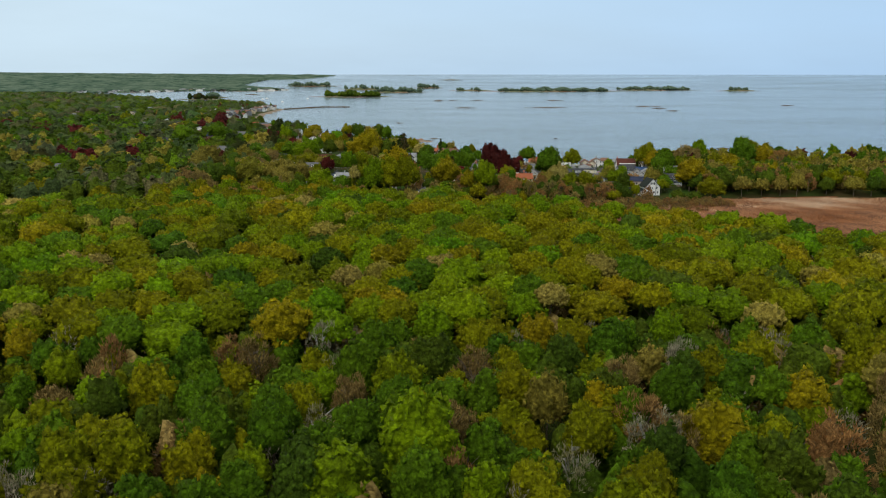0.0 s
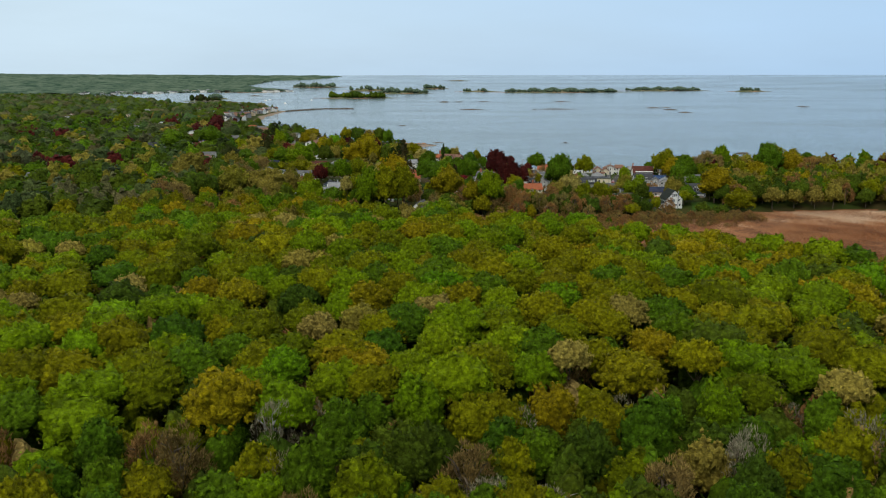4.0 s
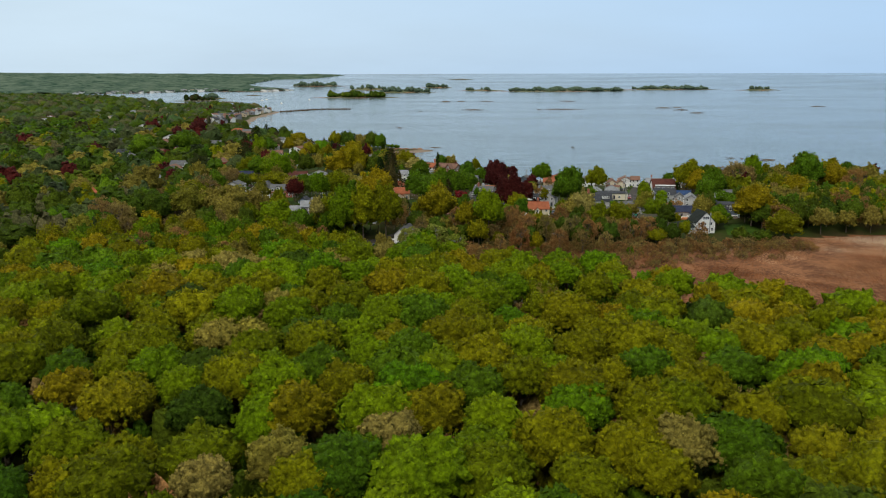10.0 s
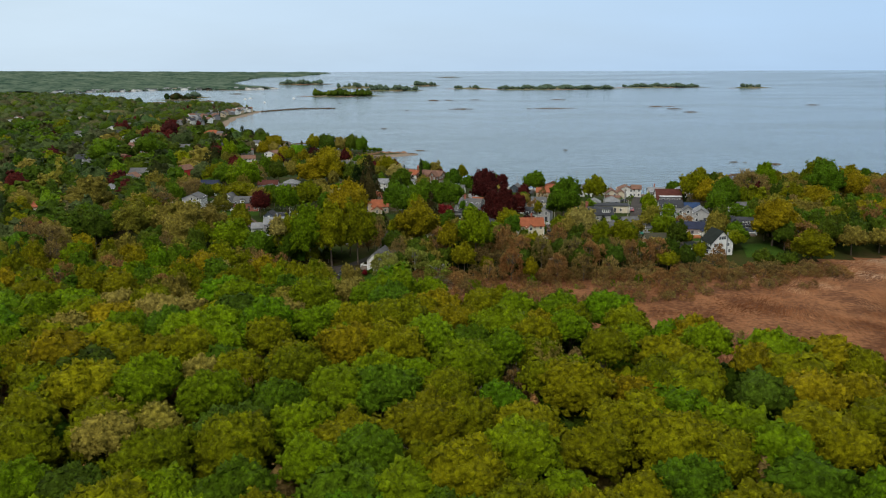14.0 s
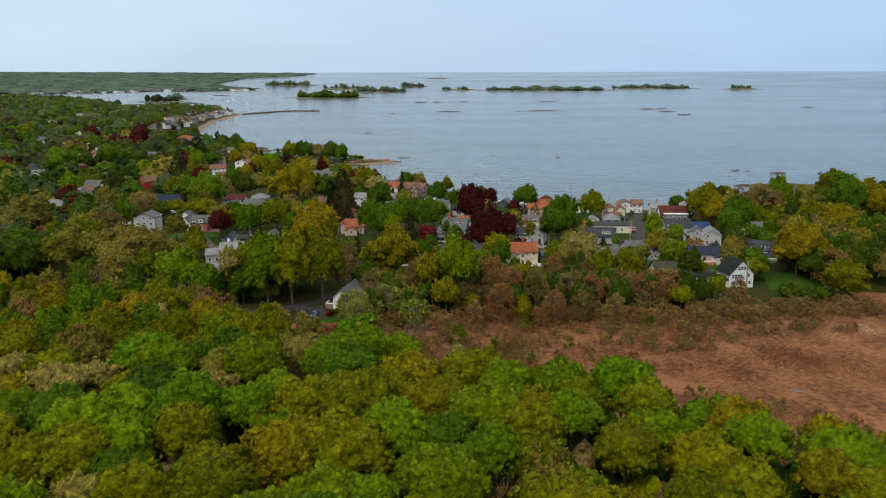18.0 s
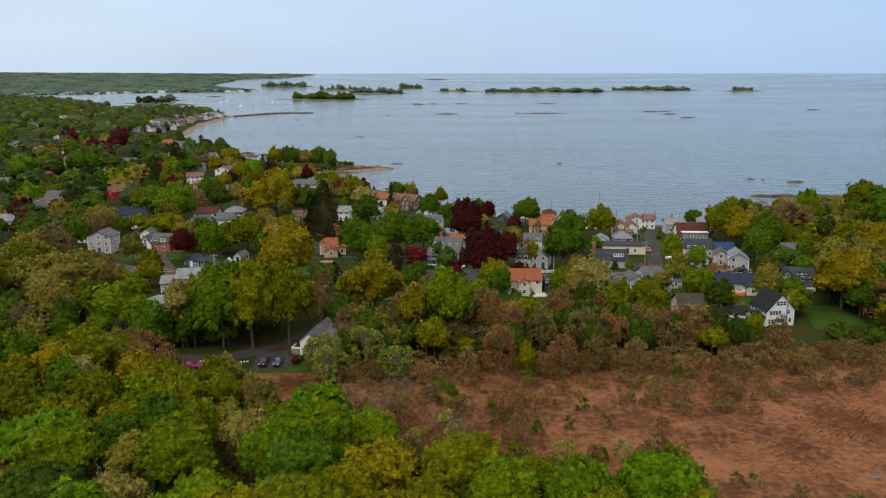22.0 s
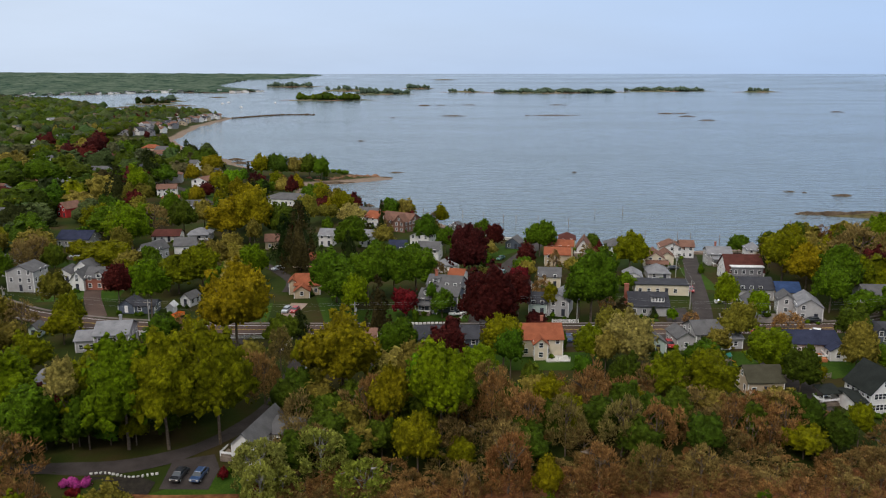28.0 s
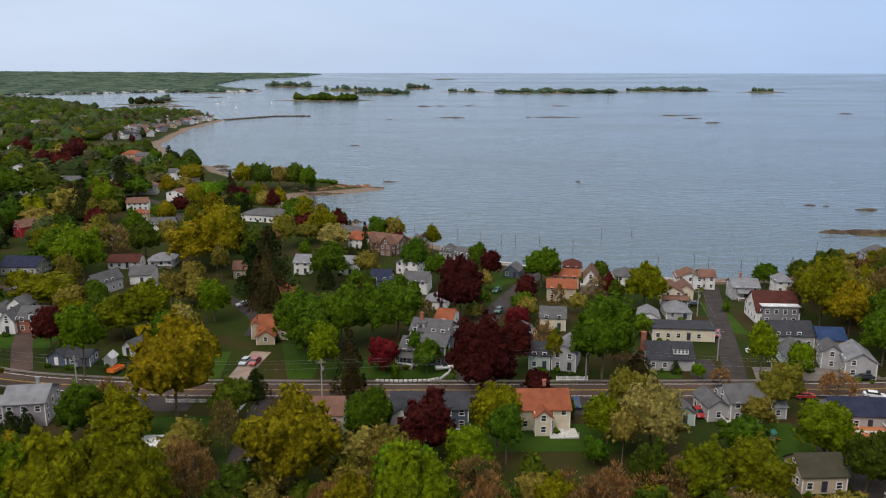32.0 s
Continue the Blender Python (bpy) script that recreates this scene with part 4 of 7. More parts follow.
def block(parent, x, y, turn, w, d, storeys, ridge, rise, wall, roof, z=0.0, wins=True, door=None, fat=1.0, trim=None):
    """One gabled body under a house: walls, roof, windows, corner boards."""
    m = pose(x, y, z, 0, 0, turn)
    here = parent.matrix_basis.translation
    trim = here.y < 545 if trim is None else trim
    rise *= 0.88
    h = 2.4 * storeys + 0.25
    bm = bmesh.new()
    gable_solid(bm, w, d, h, rise, ridge)
    part("wall", bm, WALLS[wall], parent, m=m)
    bm = bmesh.new()
    roof_solid(bm, w, d, h, rise, ridge)
    part("roof", bm, ROOFS[roof], parent, m=m)
    if trim:
        for sx in (-1, 1):
            bm = bmesh.new()
            box(bm, sx * w / 2 - 0.09 + sx * 0.02, -d / 2 - 0.11, -0.4, sx * w / 2 + 0.09 + sx * 0.02, -d / 2 + 0.07, h - 0.05)
            part("corner_board", bm, TRIM_M, parent, m=m)
    if not wins:
        return
    whole = max(1, int(math.ceil(storeys - 0.3)))
    for side, span, off, ang in (("f", w, d / 2, 0), ("r", d, w / 2, 90), ("l", d, w / 2, -90)):
        if side == ("r" if here.x > 20 else "l") or (side != "f" and here.y > 640):
            continue
        face = m @ pose(0, 0, 0, 0, 0, ang) @ pose(0, -off - 0.01, 0)
        n = max(1, int(span / 2.5))
        for s in range(whole):
            for i in range(n):
                q = (i + 0.5) / n * span - span / 2
                if s == 0 and side == "f" and door and i == n // 2:
                    bm = bmesh.new()
                    box(bm, -0.5, -0.06, 0.15, 0.5, 0.03, 2.2)
                    part("door", bm, DOOR_M[door], parent, m=face @ pose(q, 0, 0))
                    continue
                if span > 6 and (i * 7 + s * 3 + int(w * 10)) % 6 == 5:
                    continue
                window(parent, face @ pose(q, 0, 0.8 + 2.4 * s), 0.92 * fat, 1.15)
        gable = (ridge == "y" and side == "f") or (ridge == "x" and side != "f")
        if gable and rise > 2.2:
            window(parent, face @ pose(0, 0, h + 0.25), 0.85, 1.1)


def dormer(parent, x, y, z, w, depth, wall="white", roof="grey", flat=True, count=2):
    z *= 0.86
    bm = bmesh.new()
    box(bm, x - w / 2, y, z, x + w / 2, y + depth, z + 1.5)
    d_ = part("dormer", bm, WALLS[wall], parent)
    bm = bmesh.new()
    if flat:
        box(bm, x - w / 2 - 0.2, y - 0.3, z + 1.5, x + w / 2 + 0.2, y + depth, z + 1.66)
        part("dormer_roof", bm, ROOFS[roof], d_)
    else:
        roof_solid(bm, w, depth, 0, w * 0.4, "y", 0.2, 0.12)
        part("dormer_roof", bm, ROOFS[roof], d_, m=pose(x, y + depth / 2, z + 1.5))
    fr_, pa = window_meshes(w / count * 0.55, 0.95)
    for i in range(count):
        o = part("window", fr_, None, d_, m=pose(x - w / 2 + (i + 0.5) * w / count, y - 0.01, z + 0.32))
        part("pane", pa, None, o)


def chimney(parent, x, y, z0, z1, s=0.5, mat=None):
    z1 *= 0.9
    bm = bmesh.new()
    box(bm, x - s, y - s * 0.7, z0, x + s, y + s * 0.7, z1 - 0.25)
    box(bm, x - s - 0.08, y - s * 0.7 - 0.08, z1 - 0.25, x + s + 0.08, y + s * 0.7 + 0.08, z1)
    part("chimney", bm, mat or BRICK_M, parent)


def porch(parent, x0, x1, y0, y1, h=2.3, roof="grey", rail=True, floor=0.5, deck=None):
    """A porch or a deck: floor, posts, rail and, where h is given, a roof."""
    bm = bmesh.new()
    box(bm, x0, y0, -0.5, x1, y1, floor)
    part("porch_floor", bm, deck or WOOD_M, parent)
    n = max(2, int((x1 - x0) / 2.4) + 1)
    for i in range(n):
        x = x0 + 0.08 + (x1 - x0 - 0.16) * i / (n - 1)
        bm = bmesh.new()
        box(bm, x - 0.07, y0 + 0.02, floor, x + 0.07, y0 + 0.16, (h + floor) if h else floor + 1.0)
        part("post", bm, TRIM_M, parent)
    if rail:
        for a_ in ((x0, y0 + 0.05, x1, y0 + 0.11), (x0 + 0.02, y0 + 0.11, x0 + 0.08, y1), (x1 - 0.08, y0 + 0.11, x1 - 0.02, y1)):
            bm = bmesh.new()
            box(bm, a_[0], a_[1], floor + 0.55, a_[2], a_[3], floor + 0.97)
            part("railing", bm, TRIM_M, parent)
    if h:
        bm = bmesh.new()
        v = [bm.verts.new(p) for p in ((x0 - 0.3, y0 - 0.3, floor + h), (x1 + 0.3, y0 - 0.3, floor + h), (x1 + 0.3, y1, floor + h + 0.7), (x0 - 0.3, y1, floor + h + 0.7))]
        u = [bm.verts.new(p.co + Vector((0, 0, 0.15))) for p in v]
        bm.faces.new(v[::-1])
        bm.faces.new(u)
        for i in range(4):
            bm.faces.new((v[i], v[(i + 1) % 4], u[(i + 1) % 4], u[i]))
        part("porch_roof", bm, ROOFS[roof], parent)


COLOUR = {"white": "white", "cream": "cream", "grey": "grey", "slate": "slate-blue", "beige": "beige stucco", "lilac": "lilac-grey", "brown": "dark brown", "red": "red",
          "mint": "pale green", "pale": "pale grey", "brick": "brick"}
RCOL = {"dark": "charcoal", "grey": "grey", "light": "light grey", "orange": "terracotta-orange", "brown": "brown", "maroon": "maroon", "navy": "navy", "olive": "mossy brown",
        "green": "dark green-black", "white": "white", "blue": "blue-covered"}


BUILT = []


def house(x, y, turn, w, d, storeys, ridge, rise, wall, roof, door="dark", label="", group="houses of the shore village", **more):
    """A house whose front looks down -y before it is turned; returns its empty."""
    ob = new("house")
    ob.matrix_basis = pose(x, y, gz(x, y) + 0.15, 0, 0, turn)
    BUILT.append((x, y, math.radians(turn), w, d))
    kind = {1: "one-storey", 2: "two-storey", 3: "three-storey"}.get(int(math.ceil(storeys)), "low")
    tagged(ob, label or f"{kind} {COLOUR[wall]} house with {RCOL[roof]} roof", "house", group)
    block(ob, 0, 0, 0, w, d, storeys, ridge, rise, wall, roof, door=door, **more)
    return ob


# ---- roads, fences, poles ----
def ribbon(name, pts, width, mat, lift, label, cat, step=2.5, parent=None):
    """A strip of paving along a line on the ground."""
    pts = [Vector(p) for p in pts]
    line = []
    for a, b_ in zip(pts, pts[1:]):
        n = max(1, int((b_ - a).length / step))
        line += [a + (b_ - a) * (i / n) for i in range(n)]
    line.append(pts[-1])
    P = np.array([(p.x, p.y) for p in line])
    if len(P) > 8:
        for _ in range(6):
            P[1:-1] = (P[:-2] + P[1:-1] * 2 + P[2:]) / 4
    T = np.gradient(P, axis=0)
    T /= np.linalg.norm(T, axis=1)[:, None]
    N = np.stack([-T[:, 1], T[:, 0]], 1)
    cols = [P + N * (width * q) for q in (-0.5, -0.17, 0.17, 0.5)]
    v = np.concatenate([np.column_stack([c, ground_z(c[:, 0], c[:, 1]) + lift]) for c in cols])
    n = len(P)
    f = [(c * n + i, c * n + i + 1, (c + 1) * n + i + 1, (c + 1) * n + i) for c in range(3) for i in range(n - 1)]
    ob = new(name, mesh_np(name, v, np.array(f)[:, ::-1], [mat], smooth=True))
    if parent:
        ob.parent = parent
        return ob
    return tagged(ob, label, cat, kind="structure")


def patch(name, pts, mat, lift, label, cat):
    """A flat-lying area with the outline pts, laid on the ground."""
    bm = bmesh.new()
    vs = [bm.verts.new((x, y, 0)) for x, y in pts]
    bm.faces.new(vs)
    bmesh.ops.triangulate(bm, faces=bm.faces)
    for _ in range(4):
        long = [e for e in bm.edges if e.calc_length() > 4]
        if long:
            bmesh.ops.subdivide_edges(bm, edges=long, cuts=1)
            bmesh.ops.triangulate(bm, faces=bm.faces)
    bm.verts.ensure_lookup_table()
    zs = ground_z(np.array([v.co.x for v in bm.verts]), np.array([v.co.y for v in bm.verts]))
    for v, z in zip(bm.verts, zs):
        v.co.z = z + lift
    bmesh.ops.recalc_face_normals(bm, faces=bm.faces)
    if sum(f.normal.z for f in bm.faces) < 0:
        bmesh.ops.reverse_faces(bm, faces=bm.faces)
    ob = part(name, bm, mat)
    return tagged(ob, label, cat, kind="structure")


def picket_fence(x0, y0, x1, y1, h=1.1, mat=None, label="white wooden picket fence"):
    a, b_ = Vector((x0, y0)), Vector((x1, y1))
    n = max(2, int((b_ - a).length / 2.4))
    ob = new("fence")
    ob.matrix_basis = pose(x0, y0, gz(x0, y0), 0, 0, math.degrees(math.atan2(y1 - y0, x1 - x0)))
    tagged(ob, label, "fence")
    step = (b_ - a).length / n
    bm = bmesh.new()
    box(bm, -0.07, -0.07, -0.3, 0.07, 0.07, h + 0.1)
    post_me = as_mesh("post", bm, mat or TRIM_M)
    bm = bmesh.new()
    box(bm, 0.07, -0.03, 0.3, step - 0.07, 0.03, 0.4)
    box(bm, 0.07, -0.03, h - 0.3, step - 0.07, 0.03, h - 0.2)
    k = int(step / 0.2)
    for i in range(k):
        q = 0.1 + i * (step - 0.2) / max(1, k - 1)
        box(bm, q - 0.045, -0.055, 0.08, q + 0.045, -0.031, h)
    panel_me = as_mesh("panel", bm, mat or TRIM_M)
    for i in range(n + 1):
        part("post", post_me, None, ob, m=pose(step * i, 0, 0))
        if i < n:
            tagged(part("panel", panel_me, None, ob, m=pose(step * i, 0, 0)), kind="stuff")


POLE_TOPS = []


def utility_pole(x, y, h=9.5):
    z = gz(x, y)
    ob = new("utility_pole")
    ob.matrix_basis = pose(x, y, z)
    tagged(ob, "weathered wooden utility pole beside the road", "utility pole", "poles along the road")
    v, f = tube([(0, 0, -0.5), (0, 0, h)], 0.17, 0.12, 8)
    part("pole", mesh_np("pole", v, f, [PALE_BARK], smooth=True), None, ob)
    bm = bmesh.new()
    box(bm, -1.1, -0.06, h - 0.9, 1.1, 0.06, h - 0.78)
    part("crossarm", bm, WOOD_M, ob)
    for q in (-0.95, -0.4, 0.4, 0.95):
        bm = bmesh.new()
        bmesh.ops.create_cone(bm, segments=6, radius1=0.06, radius2=0.04, depth=0.2, cap_ends=True, matrix=pose(q, 0, h - 0.68))
        part("insulator", bm, STONE_M, ob)
    v, f = tube([(0.32, 0, h - 2.6), (0.32, 0, h - 1.7)], 0.24, 0.24, 8)
    part("transformer", mesh_np("transformer", v, f, [METAL_M], smooth=True), None, ob)
    return x, y, z + h - 0.6


def wires(a, b_, sag=0.7):
    ob = new("power_line")
    tagged(ob, "thin black wires strung between utility poles", "wires")
    d = Vector((b_[0] - a[0], b_[1] - a[1], 0)).normalized()
    for q in (-0.9, 0.9, 0.0):
        off = Vector((-d.y, d.x, 0)) * q + Vector((0, 0, -1.6 if q == 0 else 0))
        path = [Vector(a) + (Vector(b_) - Vector(a)) * t - Vector((0, 0, sag * 4 * t * (1 - t))) + off for t in [i / 10 for i in range(11)]]
        v, f = tube([tuple(p) for p in path], 0.011, 0.011, 3)
        part("wire", mesh_np("wire", v, f, [METAL_M]), None, ob)


# ---- cars ----
def paint(name, c):
    def build(n, k, b):
        b.inputs["Base Color"].default_value = (*c, 1)
        b.inputs["Coat Weight"].default_value = 0.6
    return material(name, build, 0.35, 0.5)


CAR_PAINT = {k: paint(k + "_car_paint", c) for k, c in {"white": (0.7, 0.7, 0.7), "black": (0.02, 0.022, 0.026), "blue": (0.03, 0.06, 0.13), "red": (0.36, 0.02, 0.02), "silver": (0.35, 0.37, 0.38), "green": (0.04, 0.12, 0.09)}.items()}
TYRE_M = mottled("tyre_rubber", (0.015, 0.015, 0.015), (0.03, 0.03, 0.03))
LIGHT_M = paint("lamp_glass", (0.6, 0.58, 0.5))


def car(x, y, turn, colour, label, tall=0.0):
    ob = new("car")
    ob.matrix_basis = pose(x, y, gz(x, y) + 0.12, 0, 0, turn)
    tagged(ob, label, "car", "parked cars")
    prof = [(-2.25, 0.35), (-2.2, 0.85), (-1.3, 0.98), (-0.6, 1.02), (1.5, 1.02), (2.2, 0.95), (2.28, 0.4)]
    bm = bmesh.new()
    sides = [[bm.verts.new((px, s * 0.88, pz)) for px, pz in prof] for s in (-1, 1)]
    bm.faces.new(sides[0])
    bm.faces.new(sides[1][::-1])
    for i in range(len(prof)):
        j = (i + 1) % len(prof)
        bm.faces.new((sides[0][i], sides[1][i], sides[1][j], sides[0][j]))
    bmesh.ops.recalc_face_normals(bm, faces=bm.faces)
    bmesh.ops.bevel(bm, geom=bm.edges[:], offset=0.06, segments=1, affect="EDGES")
    part("body", bm, CAR_PAINT[colour], ob)
    top = 1.48 + tall
    for name, mat, grow, z0, z1 in (("window_glass", GLASS_M, 0.0, 0.98, top - 0.06), ("cabin_roof", CAR_PAINT[colour], 0.02, top - 0.06, top)):
        bm = bmesh.new()
        lo = [(-1.25, 0.8), (1.75, 0.8)] if name == "window_glass" else [(-0.55, 0.68), (1.4, 0.68)]
        hi = [(-0.5, 0.64), (1.35, 0.64)]
        a = [bm.verts.new(p) for p in ((lo[0][0], -lo[0][1], z0), (lo[1][0], -lo[1][1], z0), (lo[1][0], lo[1][1], z0), (lo[0][0], lo[0][1], z0))]
        b_ = [bm.verts.new(p) for p in ((hi[0][0], -hi[0][1], z1), (hi[1][0], -hi[1][1], z1), (hi[1][0], hi[1][1], z1), (hi[0][0], hi[0][1], z1))]
        bm.faces.new(a[::-1])
        bm.faces.new(b_)
        for i in range(4):
            bm.faces.new((a[i], a[(i + 1) % 4], b_[(i + 1) % 4], b_[i]))
        part(name, bm, mat, ob)
    for px in (-1.4, 1.4):
        for s in (-1, 1):
            bm = bmesh.new()
            bmesh.ops.create_cone(bm, segments=14, radius1=0.33, radius2=0.33, depth=0.22, cap_ends=True, matrix=pose(px, s * 0.8, 0.33, 90))
            wheel = part("wheel", bm, TYRE_M, ob)
            bm = bmesh.new()
            bmesh.ops.create_cone(bm, segments=10, radius1=0.2, radius2=0.2, depth=0.24, cap_ends=True, matrix=pose(px, s * 0.8, 0.33, 90))
            part("rim", bm, METAL_M, wheel)
    for s in (-1, 1):
        bm = bmesh.new()
        box(bm, -2.27, s * 0.6 - 0.18, 0.62, -2.19, s * 0.6 + 0.18, 0.78)
        part("headlight", bm, LIGHT_M, ob)
        bm = bmesh.new()
        box(bm, 2.2, s * 0.65 - 0.14, 0.65, 2.29, s * 0.65 + 0.14, 0.85)
        part("tail_light", bm, CAR_PAINT["red"], ob)


# ---- where trees may stand ----
ROADS = []


def road_clear(x, y):
    ok_ = np.ones(x.shape, bool)
    for pts, half in ROADS:
        for (ax, ay), (bx, by) in zip(pts, pts[1:]):
            ex, ey = bx - ax, by - ay
            t = np.clip(((x - ax) * ex + (y - ay) * ey) / (ex * ex + ey * ey), 0, 1)
            ok_ &= np.hypot(x - ax - t * ex, y - ay - t * ey) > half
    return ok_


def house_clear(x, y, front=13.0, margin=2.5):
    ok_ = np.ones(x.shape, bool)
    for hx, hy, a_, w, d in BUILT:
        lx = (x - hx) * math.cos(a_) + (y - hy) * math.sin(a_)
        ly = -(x - hx) * math.sin(a_) + (y - hy) * math.cos(a_)
        ok_ &= ~((np.abs(lx) < w / 2 + margin) & (ly < d / 2 + margin) & (ly > -d / 2 - front))
    return ok_


def tree_clear(x, y, r, k=0.75):
    T = np.array(OCCUPIED)
    return bool(np.all(np.hypot(T[:, 0] - x, T[:, 1] - y) > k * (T[:, 2] + r)))


# ---- houses south of the road ----
h = house(-59.2, 460.8, 8, 8.1, 9.5, 2, "x", 2.4, "lilac", "light", door="white")
chimney(h, 1.0, 1.5, 6.0, 9.2, 0.3, METAL_M)
block(h, -4.1 - 2.6, 1.0, 0, 5.2, 6.5, 1.2, "x", 1.8, "pale", "light")
h = house(47.3, 459.4, 2, 10.4, 8.5, 1.75, "x", 3.0, "cream", "orange", door=None)
block(h, -0.6, -4.2 - 1.2, 0, 3.2, 3.0, 1.6, "y", 1.5, "cream", "orange", door=None)
chimney(h, 0.6, 0.6, 7.5, 9.9, 0.35)
porch(h, 0.6, 5.2 + 1.2, -4.2 - 4.0, -4.2 - 0.01, 0, "grey", False, 0.15, STONE_M)
h = house(24.1, 459.2, 0, 15.7, 8, 1.8, "x", 2.4, "slate", "dark")
porch(h, 7.8 - 4.0, 7.8 + 0.5, -4.0 - 2.5, -4.0 - 0.01, 0)
block(h, -7.8 + 2.2, -4.0 - 1.5, 0, 4.0, 3.4, 1.8, "y", 1.8, "white", "dark", door=None)
h = house(83.9, 462.8, 6, 4.5, 7.5, 1.2, "y", 1.6, "pale", "grey", door=None)
block(h, 2.2 + 4.4, -0.5, 0, 9.0, 8.5, 1.7, "x", 2.6, "pale", "grey", door="white")
block(h, 2.2 + 10.6, -1.5, 0, 3.6, 5.5, 1.0, "x", 1.2, "pale", "light")
porch(h, 0.4, 8.0, -3.8 - 3.0, -3.8 + 0.3, 0, "grey", True, 0.5)
h = house(113.8, 459.1, -3, 14.0, 9, 1.15, "x", 2.3, "pale", "navy")
porch(h, -7.0 + 2.5, 7.0 - 4.5, -4.5 - 4.2, -4.5 - 0.01, 0, "grey", True, 0.7, DECK_M)
block(h, 7.0 - 1.8, -4.5 - 1.6, 0, 3.6, 3.6, 1.0, "y", 1.2, "white", "navy")
h = house(92.7, 434.2, 2, 7.8, 7.0, 1.25, "x", 2.8, "beige", "olive")
h = house(113.6, 426.0, 10, 8.2, 8.0, 1.75, "y", 4.9, "white", "green", wins=False, label="tall white gabled house with dark windows and a black roof")
for q, z, w in ((-0.95, 5.7, 0.8), (0.0, 5.7, 0.8), (0.95, 5.7, 0.8), (-2.9, 3.1, 0.75), (-2.0, 3.1, 0.75), (-1.1, 3.1, 0.75), (-0.2, 3.1, 0.75), (2.4, 3.2, 0.9), (-3.2, 0.7, 0.75), (-2.3, 0.7, 0.75), (-1.4, 0.7, 0.75), (-0.5, 0.7, 0.75), (0.9, 0.8, 0.9), (3.0, 0.8, 0.8)):
    window(h, pose(q, -4.01, z), w, 1.15)
for i in range(5):
    window(h, pose(-4.11, -3.2 + 1.5 * i, 3.1, 0, 0, -90), 0.7, 1.1)
block(h, -4.1 - 1.4, 0.2, 0, 2.8, 7.4, 0.9, "x", 1.0, "white", "green", trim=False)
porch(h, -4.1 - 7.0, -4.1 - 3.0, 1.0, 4.4, 2.2, "green")
bm = bmesh.new()
box(bm, 1.7, -4.0 - 0.3, 0.0, 2.05, -4.0 - 0.02, 8.4)
part("flue", bm, METAL_M, h)
h = house(135.5, 460.7, -8, 11.0, 9, 1.5, "x", 3.0, "slate", "dark")
block(h, -5.5 + 1.8, -1.0, 0, 5.0, 9.5, 1.7, "y", 2.6, "slate", "dark")
porch(h, -5.5, 5.5 - 1.0, -4.5 - 2.5, -4.5 - 0.5, 0, "grey", True, 0.6)
dormer(h, 1.5, -4.5 + 1.2, 4.7, 3.0, 2.5, "white", "dark", True, 2)
h = house(2.5, 455.2, 0, 8.7, 8, 2, "x", 2.5, "cream", "brown")
porch(h, -4.4 + 0.5, 4.4 - 0.5, -4.0 - 2.0, -4.0 - 0.01, 2.5, "brown")
h = house(-11.3, 408.2, -14, 4.3, 13, 1.3, "y", 2.4, "white", "grey")
block(h, 2.2 + 4.6, 3.5, 0, 9.2, 7.0, 1.1, "x", 2.0, "white", "grey")
porch(h, -2.2 - 2.5, -2.2, -6.5, -6.5 + 3.0, 0)
h = house(-59.8, 433.7, 10, 11.0, 9, 1.4, "h", 2.8, "pale", "light")
block(h, 2.0, -4.5 - 1.5, 0, 4.2, 4.0, 1.3, "y", 2.0, "pale", "light")
h = house(-88.7, 433.2, 10, 8.6, 8, 1.5, "x", 3.0, "white", "grey")
block(h, 1.0, -4.0 - 1.0, 0, 4.0, 3.4, 1.5, "y", 2.2, "white", "grey")
h = house(-28.2, 444.3, 4, 3.4, 5, 1, "x", 0.6, "pale", "white", trim=False)
h = house(76.7, 459.5, 0, 3.9, 5, 1, "y", 1.6, "mint", "grey")
h = house(-83.7, 469.4, 0, 2.0, 4, 1, "y", 1.2, "mint", "grey")

# ---- houses north of the road ----
h = house(19.9, 493.8, -16, 5.4, 8, 1.68, "x", 2.3, "slate", "grey", door="white", label="slate-blue shingled villa with white trim and porch")
dormer(h, 0.0, -4.0 + 0.9, 6.0, 2.8, 3.0, "slate", "grey", False, 3)
porch(h, -2.7 - 0.5, 1.2, -4.0 - 2.0, -4.0 - 0.01, 2.3, "grey")
block(h, 2.7 + 2.6, 2.0, 0, 6.0, 7.5, 2, "x", 2.0, "slate", "grey")
block(h, 2.0, 9.5, 0, 10.0, 8.0, 2.4, "x", 2.4, "grey", "grey")
chimney(h, -1.0, 9.0, 7.0, 11.0, 0.4)
dormer(h, -0.5, 6.4, 7.2, 2.2, 3.0, "pale", "grey", True, 1)
h = house(28.2, 517.4, -16, 4.7, 8, 1.68, "x", 2.2, "white", "orange")
porch(h, -2.3 - 0.5, 0.5, -4.0 - 2.5, -4.0 - 0.01, 0, "grey", True, 3.0)
h = house(25.4, 540.0, -10, 6.6, 7, 1.01, "h", 2.0, "white", "light")
h = house(-19.4, 513.3, 4, 7.7, 8.5, 1.18, "x", 3.0, "beige", "orange", door="dark", label="beige stucco house with terracotta-orange roof")
block(h, -3.8 + 2.4, -4.2 - 1.8, 0, 4.6, 4.0, 0.8, "y", 1.8, "beige", "orange", door=None)
chimney(h, 0.8, 0.4, 6.5, 8.8, 0.3)
block(h, -3.8 - 0.9, -1.0, 0, 2.0, 5.0, 1.6, "y", 1.0, "beige", "orange", wins=False)
